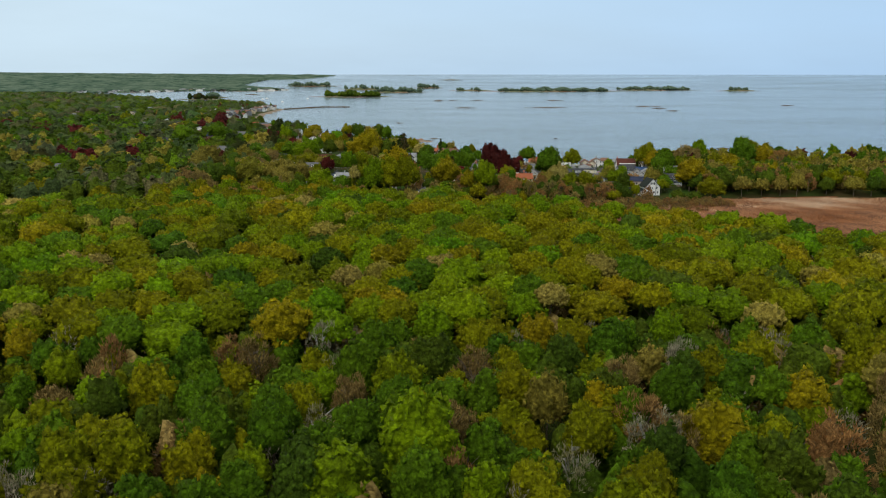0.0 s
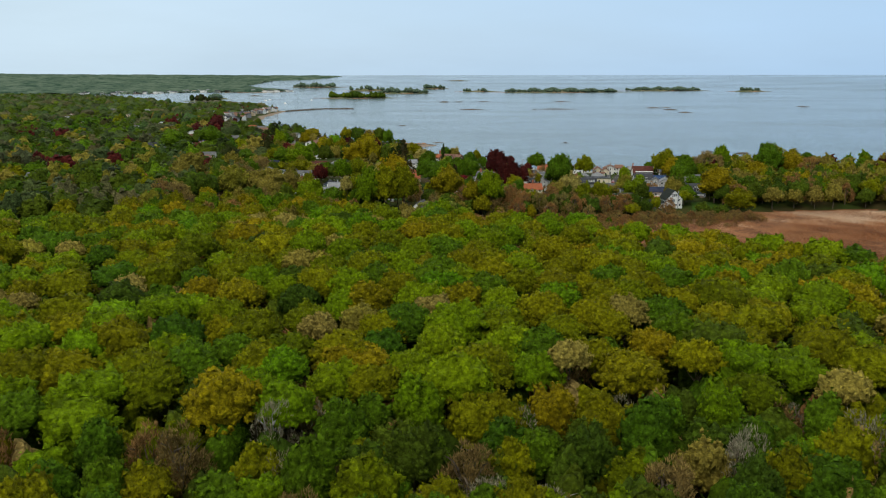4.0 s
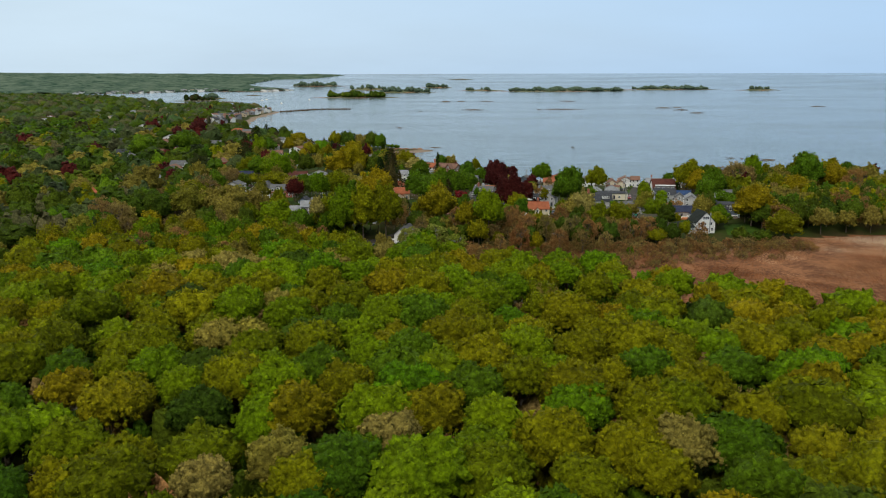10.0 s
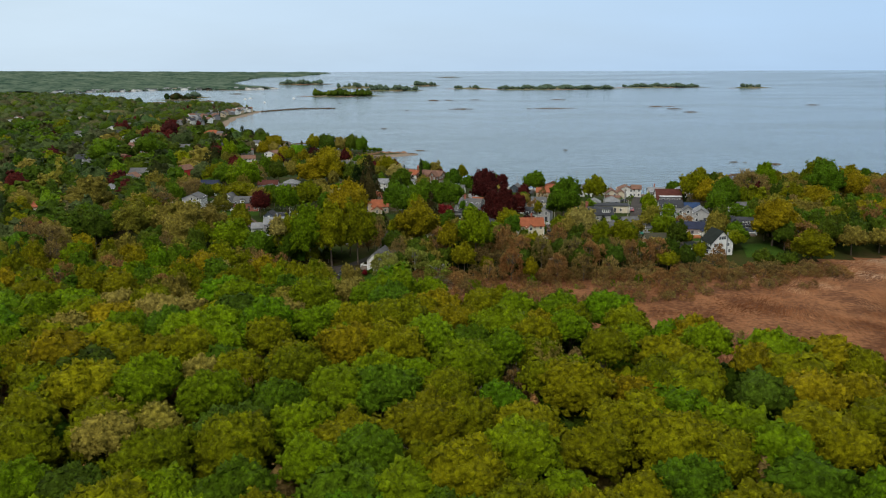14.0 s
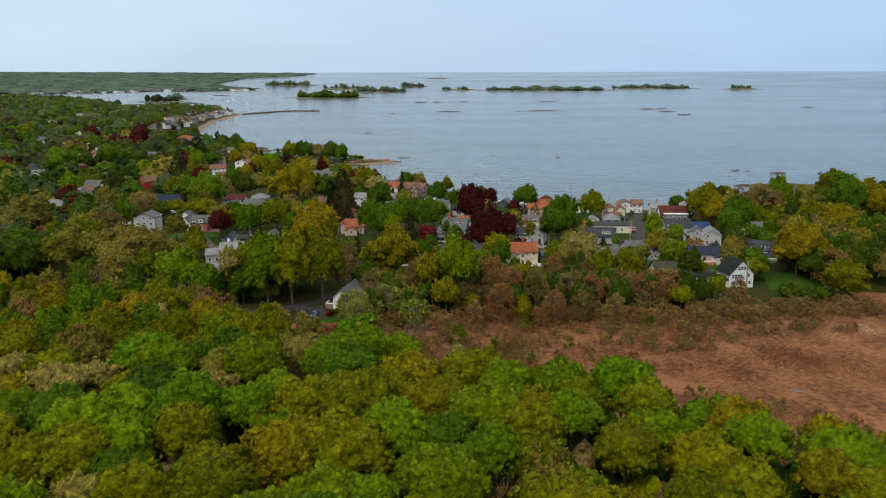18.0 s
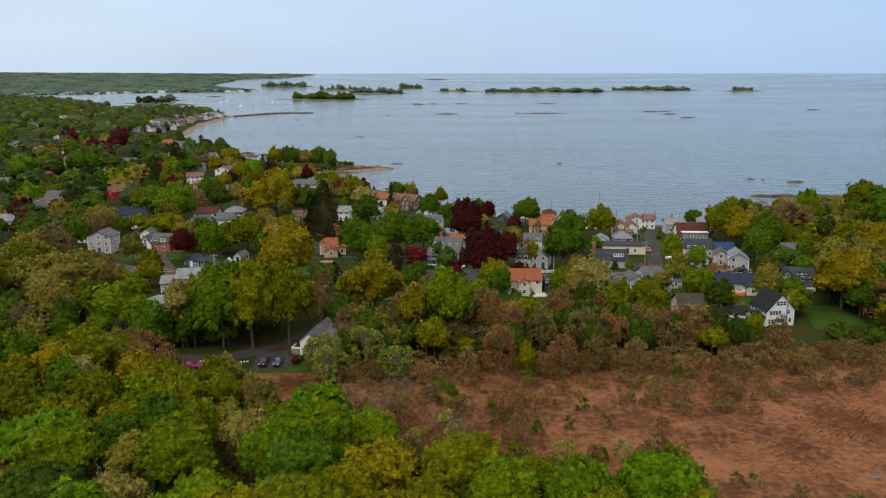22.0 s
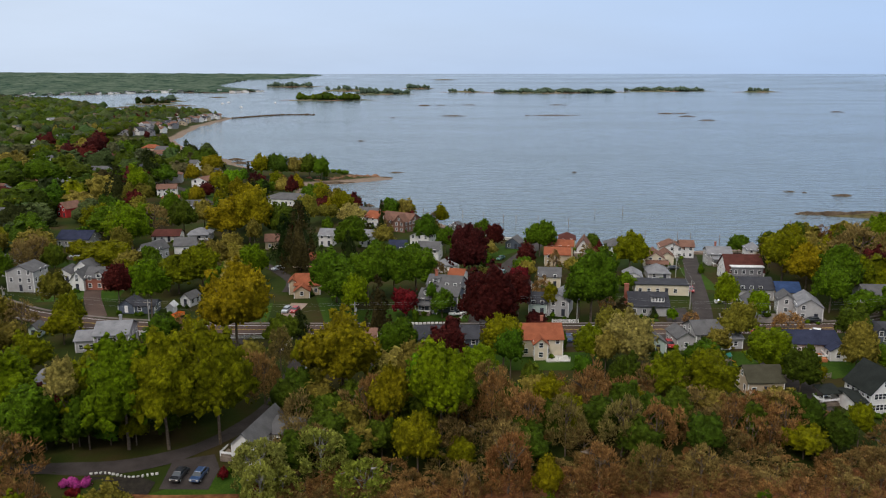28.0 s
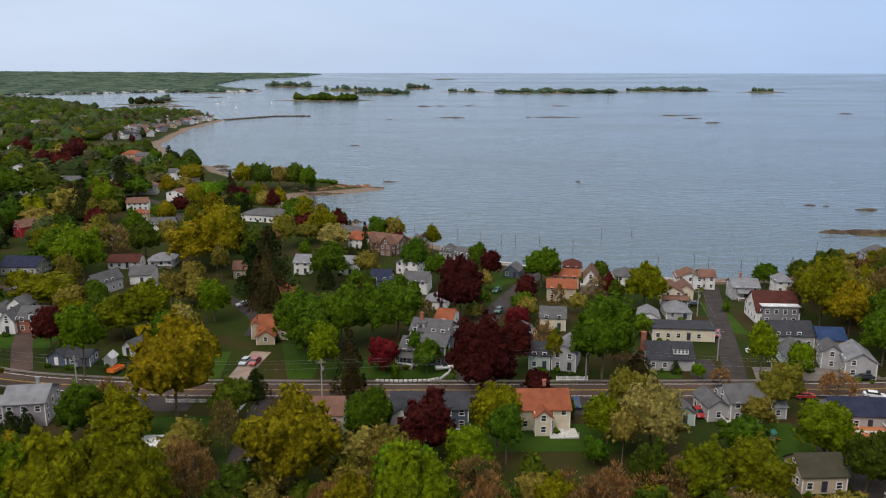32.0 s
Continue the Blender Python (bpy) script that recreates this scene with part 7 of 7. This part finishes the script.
for x, y in zip(xs, ys):
    central = -40 < x < 135 and y > 482
    if tr.random() > (0.6 if central else 0.9):
        continue
    kind = tr.choice(["green", "deep", "green", "deep", "tan", "green", "copper", "dark", "umber", "bush"] if central else ["green", "deep", "tan", "olive", "deep", "green", "tan", "umber"])
    h, r = ((tr.uniform(11, 16), tr.uniform(4.6, 7.4)) if x < -110 or (x < -40 and y > 570) else (tr.uniform(8, 13), tr.uniform(3.2, 5.2))) if not central else (tr.uniform(6, 10), tr.uniform(2.4, 4.0))
    if kind == "bush":
        h, r = 2.2, 1.5
    if tree_clear(x, y, r, 0.7):
        tree(kind, x, y, h, r, "garden trees")
village = Woods()
xs, ys = scatter(tr, -135, 620, 40, 760, 11.5, lambda x, y: (poly_distance(x, y, SHORE) < -12) & road_clear(x, y) & house_clear(x, y, 46, 3))
for x, y in zip(xs, ys):
    kind = tr.choice(["green", "olive", "green", "tan", "gold", "copper", "dark", "olive"])
    r = tr.uniform(3.4, 5.4)
    if tree_clear(x, y, r, 0.7):
        village.plant(kind, x, y, tr.uniform(8, 13), r, gz(x, y))
village.finish("garden_trees", "%s trees among the far gardens")
# low shrubs round the houses
for hx, hy, a_, w, d in BUILT[:70]:
    for q in range(2):
        lx, ly = tr.uniform(-w / 2, w / 2), -d / 2 - tr.uniform(1.2, 2.2)
        x, y = hx + lx * math.cos(a_) - ly * math.sin(a_), hy + lx * math.sin(a_) + ly * math.cos(a_)
        tree("bush", x, y, tr.uniform(0.9, 1.7), tr.uniform(0.6, 1.2), "garden shrubs")


# ---- fences, poles, cars, garden things ----
picket_fence(-57.4, 470.6, -51.6, 471.4, 1.2)
picket_fence(-51.6, 471.4, -51.5, 467.5, 1.2)
picket_fence(-34, 468.3, -16.3, 468.1, 1.0)
picket_fence(-16.3, 468.1, -17.5, 458, 1.0)
picket_fence(53.7, 480.9, 61, 480.9, 1.2)
picket_fence(84.5, 470.6, 93, 470.6, 1.3)
picket_fence(100, 440, 112, 441, 1.2, WOOD_M, "weathered wooden garden fence")
stone = new("stone_wall")
tagged(stone, "low wall of pale stone blocks bordering a lawn", "wall")
line = [(11.5, 480.6), (17, 480.3), (23.7, 480.7), (26.5, 482), (28.4, 485.6), (29, 490)]
bm = bmesh.new()
box(bm, -0.42, -0.25, -0.3, 0.42, 0.25, 0.55)
bmesh.ops.bevel(bm, geom=bm.edges[:], offset=0.06, segments=1, affect="EDGES")
block_me = as_mesh("stone", bm, STONE_M)
for (ax, ay), (bx, by) in zip(line, line[1:]):
    n = max(1, int(math.hypot(bx - ax, by - ay) / 1.0))
    for i in range(n):
        x, y = ax + (bx - ax) * i / n, ay + (by - ay) * i / n
        part("stone", block_me, None, stone, m=pose(x, y, gz(x, y), 0, 0, math.degrees(math.atan2(by - ay, bx - ax)) + tr.uniform(-8, 8)))

tops = [utility_pole(x, y) for x, y in ((-100, 484), (-55, 472.0), (0, 470.5), (60.5, 480.6), (99.5, 470.6), (133.5, 470.8), (168, 485))]
for a_, b_ in zip(tops, tops[1:]):
    wires(a_, b_)
tops = [utility_pole(x, y, 8.5) for x, y in ((96.0, 493.4), (102.6, 530), (109.5, 557))]
for a_, b_ in zip(tops, tops[1:]):
    wires(a_, b_, 0.5)

car(-23.4, 398.5, 82, "black", "black car parked on the drive by the lawn")
car(-19.9, 398.5, 82, "blue", "dark blue car parked on the drive by the lawn")
car(-11.3, 428.1, 68, "white", "white sport utility car on the drive under trees", 0.15)
car(-8.5, 443, 80, "black", "dark car half hidden under trees")
car(-3.8, 424.4, 70, "silver", "silver car behind a white cottage")
car(106.5, 483.6, 4, "white", "white sport utility car parked on gravel", 0.18)
car(107.5, 470.2, 178, "red", "dark red car beside the road")
car(126.2, 480.6, 5, "black", "black car before the grey garage house")
car(123.1, 470.4, 160, "white", "white car beside the road")
car(-22.3, 491.5, 80, "silver", "silver car on a gravel drive")
car(-19.9, 491.5, 80, "red", "red car on a gravel drive")
car(45.0, 556.5, 60, "green", "dark green car by the lane")
car(43.9, 534, 70, "green", "green car by the lane", 0.1)
car(57.2, 566, 62, "white", "white car by the lane", 0.15)
car(-34.6, 539.6, 40, "silver", "silver car on an asphalt drive")
car(-113.3, 557, 10, "white", "white car on a side street")
car(81.0, 462, 92, "red", "red car on dark asphalt", 0.1)
car(104.6, 541, 8, "black", "black car on grass by a cottage")
car(56, 466.8, 88, "blue", "dark blue car beside the orange-roofed house")
car(-110.6, 568.5, 0, "white", "white van beside a house", 0.4)
car(102.2, 512, 78, "red", "red car beside the beach lane")


def slide(x, y, turn):
    ob = new("playground_slide")
    ob.matrix_basis = pose(x, y, gz(x, y), 0, 0, turn)
    tagged(ob, "wooden play tower with an orange slide and green awning", "playground")
    yellow, green = mottled("orange_plastic", (0.75, 0.26, 0.03), (0.85, 0.32, 0.05)), mottled("green_canvas", (0.02, 0.12, 0.09), (0.03, 0.16, 0.11))
    bm = bmesh.new()
    v = [bm.verts.new(p) for p in ((-2.6, -0.3, 0.15), (-2.6, 0.3, 0.15), (0, 0.3, 1.5), (0, -0.3, 1.5))]
    f = bm.faces.new(v)
    r = bmesh.ops.extrude_face_region(bm, geom=[f])
    bmesh.ops.translate(bm, vec=(0, 0, 0.12), verts=[e for e in r["geom"] if isinstance(e, bmesh.types.BMVert)])
    part("chute", bm, yellow, ob)
    for sx in (0.05, 1.35):
        for sy in (-0.6, 0.6):
            bm = bmesh.new()
            box(bm, sx - 0.06, sy - 0.06, -0.2, sx + 0.06, sy + 0.06, 2.9)
            part("post", bm, WOOD_M, ob)
    bm = bmesh.new()
    box(bm, 0, -0.65, 1.35, 1.4, 0.65, 1.45)
    part("platform", bm, WOOD_M, ob)
    bm = bmesh.new()
    roof_solid(bm, 1.5, 1.4, 0, 0.6, "x", 0.1, 0.05)
    part("awning", bm, green, ob, m=pose(0.7, 0, 2.6))
    bm = bmesh.new()
    box(bm, 1.4, -0.05, 2.2, 4.2, 0.05, 2.32)
    part("swing_beam", bm, WOOD_M, ob)


slide(91.5, 449, 215)


def truck(x, y, turn):
    ob = new("utility_trailer")
    ob.matrix_basis = pose(x, y, gz(x, y) + 0.1, 0, 0, turn)
    tagged(ob, "small bright orange utility trailer on grass", "trailer")
    orange = mottled("orange_paint", (0.6, 0.14, 0.02), (0.7, 0.2, 0.04), 1.0, 8.0, 0.5, 0.1)
    bm = bmesh.new()
    for a_ in ((-1.9, -1, 0.5, 1.9, 1, 0.62), (-1.9, -1, 0.62, -1.82, 1, 1.3), (1.82, -1, 0.62, 1.9, 1, 1.3), (-1.82, -1, 0.62, 1.82, -0.92, 1.3), (-1.82, 0.92, 0.62, 1.82, 1, 1.3)):
        box(bm, *a_)
    part("bed", bm, orange, ob)
    for s in (-1.08, 1.08):
        bm = bmesh.new()
        bmesh.ops.create_cone(bm, segments=14, radius1=0.36, radius2=0.36, depth=0.2, cap_ends=True, matrix=pose(0, s, 0.36, 90))
        part("wheel", bm, TYRE_M, ob)
    bm = bmesh.new()
    box(bm, 1.9, -0.06, 0.45, 3.3, 0.06, 0.57)
    part("drawbar", bm, METAL_M, ob)


truck(-52.1, 485.7, 70)


def boat(x, y, turn, label, length=5.0):
    ob = new("boat")
    ob.matrix_basis = pose(x, y, gz(x, y) + 0.1, 0, 0, turn)
    tagged(ob, label, "boat")
    n, vs, fs = 7, [], []
    for i in range(n):
        t = i / (n - 1)
        w = 0.9 * (1 - t ** 3) + 0.02
        for q, zz in ((-1, 1), (-0.7, 0.35), (0, 0.15), (0.7, 0.35), (1, 1)):
            vs.append((length * (t - 0.5), q * w, zz * 1.0 + 0.15 * t))
    for i in range(n - 1):
        for j in range(4):
            fs.append((i * 5 + j, i * 5 + j + 1, i * 5 + j + 6, i * 5 + j + 5))
        fs.append((i * 5, i * 5 + 5, i * 5 + 9, i * 5 + 4))
    part("hull", mesh_np("hull", vs, fs, [TRIM_M]), None, ob)
    bm = bmesh.new()
    box(bm, -0.6, -0.4, 1.0, 0.5, 0.4, 1.5)
    part("console", bm, GLASS_M, ob)


boat(27.5, 487.5, 12, "white covered boat on a lawn")
boat(107.8, 499, 12, "white boat stored in a yard")
boat(104, 427.5, 20, "white boat on a drive", 4.0)


# ---- rocks, posts, the shore ----
def rock(x, y, rx, ry, h, mat, turn=0.0, sea=True, name="rock", label="dark weed-covered rock rising from the sea", group="rocks in the bay"):
    """A low rugged rock."""
    rs = np.random.default_rng(int(abs(x * 13 + y * 7)) % 99991)
    k, rings = 22, 6
    vs = []
    for r in range(rings):
        q = 1 - r / rings
        for i in range(k):
            a_ = 2 * math.pi * i / k
            j = 1 + 0.22 * math.sin(3 * a_ + rs.random() * 0.6 + x) + 0.14 * math.sin(7 * a_ + y) + rs.uniform(-0.16, 0.16)
            vs.append((math.cos(a_) * rx * q * j, math.sin(a_) * ry * q * j, -0.5 + (h + 0.5) * (1 - q ** 1.7) + rs.uniform(-0.3, 0.3) * h * (1.2 - q)))
    vs.append((0, 0, h))
    fs = [(r * k + i, r * k + (i + 1) % k, (r + 1) * k + (i + 1) % k, (r + 1) * k + i) for r in range(rings - 1) for i in range(k)]
    bm = bmesh.new()
    bv = [bm.verts.new(v) for v in vs]
    for f in fs:
        bm.faces.new([bv[i] for i in f])
    for i in range(k):
        bm.faces.new((bv[(rings - 1) * k + i], bv[(rings - 1) * k + (i + 1) % k], bv[-1]))
    ob = part(name, bm, mat, m=pose(x, y, float(sea_z(x, y)) if sea else gz(x, y), 0, 0, turn))
    return tagged(ob, label, "rock", group)


for x, y, rx, ry, h in ((44, 1571, 24, 6, 1.4), (-12, 1956, 14, 8, 2.0), (25, 1975, 13, 5, 1.2), (85, 1985, 22, 5, 1.2), (210, 1587, 42, 5, 1.2), (167, 1580, 6, 4, 0.8), (276, 1983, 25, 5, 1.2), (412, 1634, 18, 7, 1.5), (440, 1640, 14, 4, 1.0),
                        (424, 1557, 16, 5, 1.3), (421, 1451, 15, 5, 1.2), (732, 1686, 17, 5, 1.2), (-53, 1527, 6, 3, 0.7), (-62, 1107, 6, 2.5, 0.8), (-10, 845, 7, 2, 0.7), (121, 845, 3, 1.5, 0.7), (238, 749, 5, 2, 0.7), (263, 734, 7, 3, 1.1), (246, 747, 2.5, 1.2, 0.5)):
    rock(x, y, rx, ry * 1.3, h * (0.95 if y > 1300 else 0.75), ROCK)
for x, y, rx, ry, h, a_ in ((218, 674, 9, 2.6, 0.8, -8), (230, 675, 12, 3.4, 1.0, -6), (246, 675, 13, 4, 1.1, 0)):
    rock(x, y, rx, ry, h, ROCK, a_, label="brown weedy rock ledge at the point")
for x, y, rx, ry, h, a_ in ((-50, 800, 16, 9, 2.2, 12), (-38, 809, 16, 8, 2.6, 15), (-29, 812, 11, 6, 2.0, 10), (-60, 793, 9, 6, 2.0, 0)):
    rock(x, y, rx, ry, h, PINK_ROCK, a_, label="bare pink granite ledge on the headland", group="ledges of the headland")
for x, y, rx, ry, h, a_ in ((-24, 812, 12, 4, 1.2, 12), (-18, 816, 8, 2.5, 0.8, 10), (-50, 788, 18, 3.5, 1.2, 14)):
    rock(x, y, rx, ry, h, ROCK, a_, label="dark tidal ledge below the headland", group="ledges of the headland")
for x, y, rx, ry, h in ((-140, 905, 8, 4, 1.4), (-128, 915, 12, 3, 1.0), (-150, 930, 8, 4, 1.4), (-120, 888, 12, 3, 0.9), (-17, 700, 3, 2, 1.2), (-9, 708, 3, 2, 0.9)):
    rock(x, y, rx, ry, h, PINK_ROCK if h > 1.5 else ROCK, label="shore rock at the water's edge")
for i in range(9):
    rock(-66 + i * 5.4, 797 + i * 2.6 + 1.5 * math.sin(i), 5.0, 3.4, 3.0 - 0.12 * i, PINK_ROCK, i * 40, label="bare pink granite ledge on the headland", group="ledges of the headland")
for i in range(16):
    x, y = -110 + i * 4.4, 838 - i * 1.3 + 3 * math.sin(i * 2.0)
    tree("bush", x, y, tr.uniform(2.5, 4.5), tr.uniform(2.4, 3.6), "scrub on the headland")


for i in range(26):
    half = min(1.0 + 0.4 * i, 8.0)
    rock(211 + 2.1 * i, 675 - half * (0.9 + 0.9 * math.sin(i * 2.4)), tr.uniform(3, 6), tr.uniform(1.2, 2.6), tr.uniform(0.5, 1.3), ROCK, tr.uniform(-40, 10), label="brown weedy rock ledge at the point", group="ledges of the point")
tagged(rock(250, 664, 24, 6.5, 2.0, mottled("salt_grass", (0.05, 0.042, 0.016), (0.11, 0.088, 0.034), 0.3, 3.0), -6), "low grassy bank behind the ledges of the point", "bank")


def post_in_sea(x, y, h=4.2):
    v, f = tube([(0, 0, -1.5), (random.uniform(-0.15, 0.15), 0, h)], 0.14, 0.11, 6)
    ob = new("mooring_post", mesh_np("mooring_post", v, f, [WOOD_M], smooth=True))
    ob.matrix_basis = pose(x, y, 0)
    tagged(ob, "slender dark wooden post standing in shallow water", "post", "posts off the beach")


for x, y in ((25, 656), (34, 663), (44.3, 656.5), (53.5, 650.6), (59.6, 648.3), (70.4, 648), (101.6, 666), (117, 671), (112.6, 609), (127, 609), (131.6, 605.5), (143, 602), (149.3, 602), (165, 607), (187, 633), (190, 628.5), (14, 668), (84, 640)):
    post_in_sea(x, y)

# sea wall where the lanes end at the beach
for x0, y0, x1, y1 in ((112, 577, 132, 574), (56, 597, 70, 594), (40, 606, 54, 600), (132, 574, 160, 572), (88, 583, 110, 578)):
    length = math.hypot(x1 - x0, y1 - y0)
    bm = bmesh.new()
    box(bm, 0, -0.3, -1.2, length, 0.3, 0.75)
    box(bm, -0.1, -0.4, 0.75, length + 0.1, 0.4, 0.92)
    ob = part("sea_wall", bm, SAND if x0 > 110 else STONE_M, m=pose(x0, y0, gz(x0, y0), 0, 0, math.degrees(math.atan2(y1 - y0, x1 - x0))))
    tagged(ob, "low reddish concrete wall above the beach", "sea wall")


# ---- islands ----
def far_place(x, y):
    """A place far out at sea, brought in so that it keeps its direction and its height in view."""
    r = math.hypot(x - 10, y - 150)
    if r <= 3100:
        return x, y, 0.0
    t = (math.log(r / 3100) / 1.85) ** (1 / 1.35)
    s = (3100 + 1650 * t) / r
    x, y = 10 + (x - 10) * s, 150 + (y - 150) * s
    return x, y, float(sea_z(x, y))


ISLE_M = mottled("island_scrub", (0.06, 0.075, 0.03), (0.16, 0.13, 0.08), 0.02, 0.3, 0.95, 0.5)


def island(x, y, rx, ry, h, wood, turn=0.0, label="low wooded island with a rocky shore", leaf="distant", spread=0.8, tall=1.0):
    x, y, z = far_place(x, y)
    ob = new("island")
    ob.matrix_basis = pose(x, y, z, 0, 0, turn)
    tagged(ob, label, "island", "islands in the bay")
    shore_rock = rock(0, 0, rx, ry, 2.2, PINK_ROCK if h > 3 else ROCK, sea=False, name="rocky_shore")
    for key in ("label", "category", "group"):
        del shore_rock[key]
    shore_rock.matrix_basis = pose(0, 0, 0)
    shore_rock.parent = ob
    cap = rock(1, 0, rx * 0.86, ry * 0.86, h, ISLE_M, sea=False, name="scrub")
    for key in ("label", "category", "group"):
        del cap[key]
    cap.matrix_basis = pose(0, 0, 0.5)
    cap.parent = ob
    if wood:
        vs, fs, ts, o = [], [], [], 0
        for i in range(wood):
            a_, q = random.uniform(0, 6.28), math.sqrt(random.random()) * spread
            v, f = random.choice(BLOB_FAR)
            s = random.uniform(0.7, 1.2) * (0.6 + 0.75 * abs(math.sin(math.cos(a_) * q * rx * 0.045 + x)))
            vs.append(v * (s, s, s * random.uniform(0.7, 1.2) * tall) + (math.cos(a_) * q * rx, math.sin(a_) * q * ry, h * (1 - q * q) * 0.8))
            fs.append(f + o)
            ts.append(np.full(len(v), random.random()))
            o += len(v)
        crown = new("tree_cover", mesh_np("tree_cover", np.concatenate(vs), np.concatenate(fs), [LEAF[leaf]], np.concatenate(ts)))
        crown.parent = ob
        tagged(crown, kind="stuff")
    return ob


island(-262, 2268, 108, 26, 6, 150, 0, leaf="deep", spread=0.76)
island(-160, 2781, 98, 30, 6, 80, 0, spread=0.85)
island(-70, 3600, 60, 30, 6, 40, 0)
island(-325, 3170, 85, 40, 8, 26, 0, "low grassy island with a few trees")
island(-674, 3985, 115, 40, 6, 90, 0)
island(402, 2903, 240, 40, 6, 280, 0, spread=0.85, tall=0.8)
island(822, 3106, 165, 40, 6, 170, 0, spread=0.85, tall=0.8)
island(1102, 2973, 74, 20, 5, 14, 0, "small rocky islet with a clump of trees", spread=0.45)
island(110, 3000, 80, 16, 4, 10, 0, "low rocky islet with sparse trees")
island(-620, 2045, 62, 20, 3, 20, 0, leaf="dark", spread=0.6)
island(-633, 2200, 34, 12, 4, 6, 0, "small rocky islet with scrub")
island(-613, 1881, 36, 7, 1.6, 0, 0, "bare tidal mud bank", spread=0.6)
island(-523, 1953, 28, 6, 1.4, 0, 0, "bare tidal mud bank")
island(-596, 2481, 22, 6, 1.4, 0, 0, "bare tidal mud bank")
island(-700, 2420, 20, 8, 3, 4, 0, "small rocky islet with scrub")
island(60, 6800, 60, 20, 2.5, 0, 0, "faint low island near the horizon", spread=0.7)

# the stone jetty at the end of the spit
jetty = new("jetty")
tagged(jetty, "long low jetty of piled dark boulders", "jetty")
jr = np.random.default_rng(3)
bm = bmesh.new()
bmesh.ops.create_icosphere(bm, subdivisions=1, radius=1.0)
for v in bm.verts:
    v.co *= jr.uniform(0.75, 1.15)
boulder = as_mesh("boulder", bm, ROCK)
line = [(-302, 1508), (-270, 1565), (-243.6, 1607), (-215, 1607), (-189.8, 1607)]
for (ax, ay), (bx, by) in zip(line, line[1:]):
    n = int(math.hypot(bx - ax, by - ay) / 1.6)
    for i in range(n):
        t = i / n
        part("boulder", boulder, None, jetty, m=pose(ax + (bx - ax) * t + jr.uniform(-1.5, 1.5), ay + (by - ay) * t + jr.uniform(-1.5, 1.5), jr.uniform(0, 0.8), *jr.uniform(0, 360, 3)) @ Matrix.Scale(jr.uniform(1.4, 2.4), 4))


patch("garden_bed", [(-39.6, 393.3), (-27.6, 393.3), (-27.2, 397.3), (-30.6, 398.8), (-38.6, 398.3)], mottled("dark_mulch", (0.012, 0.01, 0.008), (0.03, 0.025, 0.018)), 0.13, "dark garden bed edged with pale stones", "garden bed")
border = new("stone_edging")
tagged(border, "row of small pale stones edging a garden bed", "edging")
for i in range(16):
    x, y = -39.1 + i * 0.76, 399.0 + 0.5 * math.sin(i * 0.5)
    part("stone", block_me, None, border, m=pose(x, y, gz(x, y), 0, 0, i * 37.0) @ Matrix.Scale(0.6, 4))
for i in range(4):
    tree("azalea", -42.0 + i * 1.1, 395.0 + 0.8 * (i % 2), 1.7, 1.2, "azaleas", label="low azalea in bright pink bloom")
patch("pond", [(96, 343), (100, 342.5), (101.5, 344.5), (99, 346), (96, 345)], WATER_M, 0.5, "small dark pool among reeds", "pond")
spit = Woods()
xs, ys = scatter(cr, -420, 1120, -255, 1560, 16, lambda x, y: (poly_distance(x, y, SHORE) < -22) & house_clear(x, y, 11, 1))
cover(spit, BLOB_FAR, xs, ys, ground_z(xs, ys), 0.45, 0.8, shares(("far", 4), ("deep", 3), ("copper", 1), ("tan", 1)))
spit.finish("spit_trees", "%s trees between the beach houses")
# boats and stakes off the spit
for i in range(4):
    x, y = hr.uniform(-520, -330), hr.uniform(1780, 2300)
    bm = bmesh.new()
    box(bm, -4, -1.4, -0.3, 4, 1.4, 1.2)
    box(bm, -1.5, -1.0, 1.2, 2, 1.0, 2.6)
    tagged(part("moored_boat", bm, TRIM_M, m=pose(x, y, 0, 0, 0, hr.uniform(0, 180))), "small white boat moored in the inlet", "boat", "moored boats")
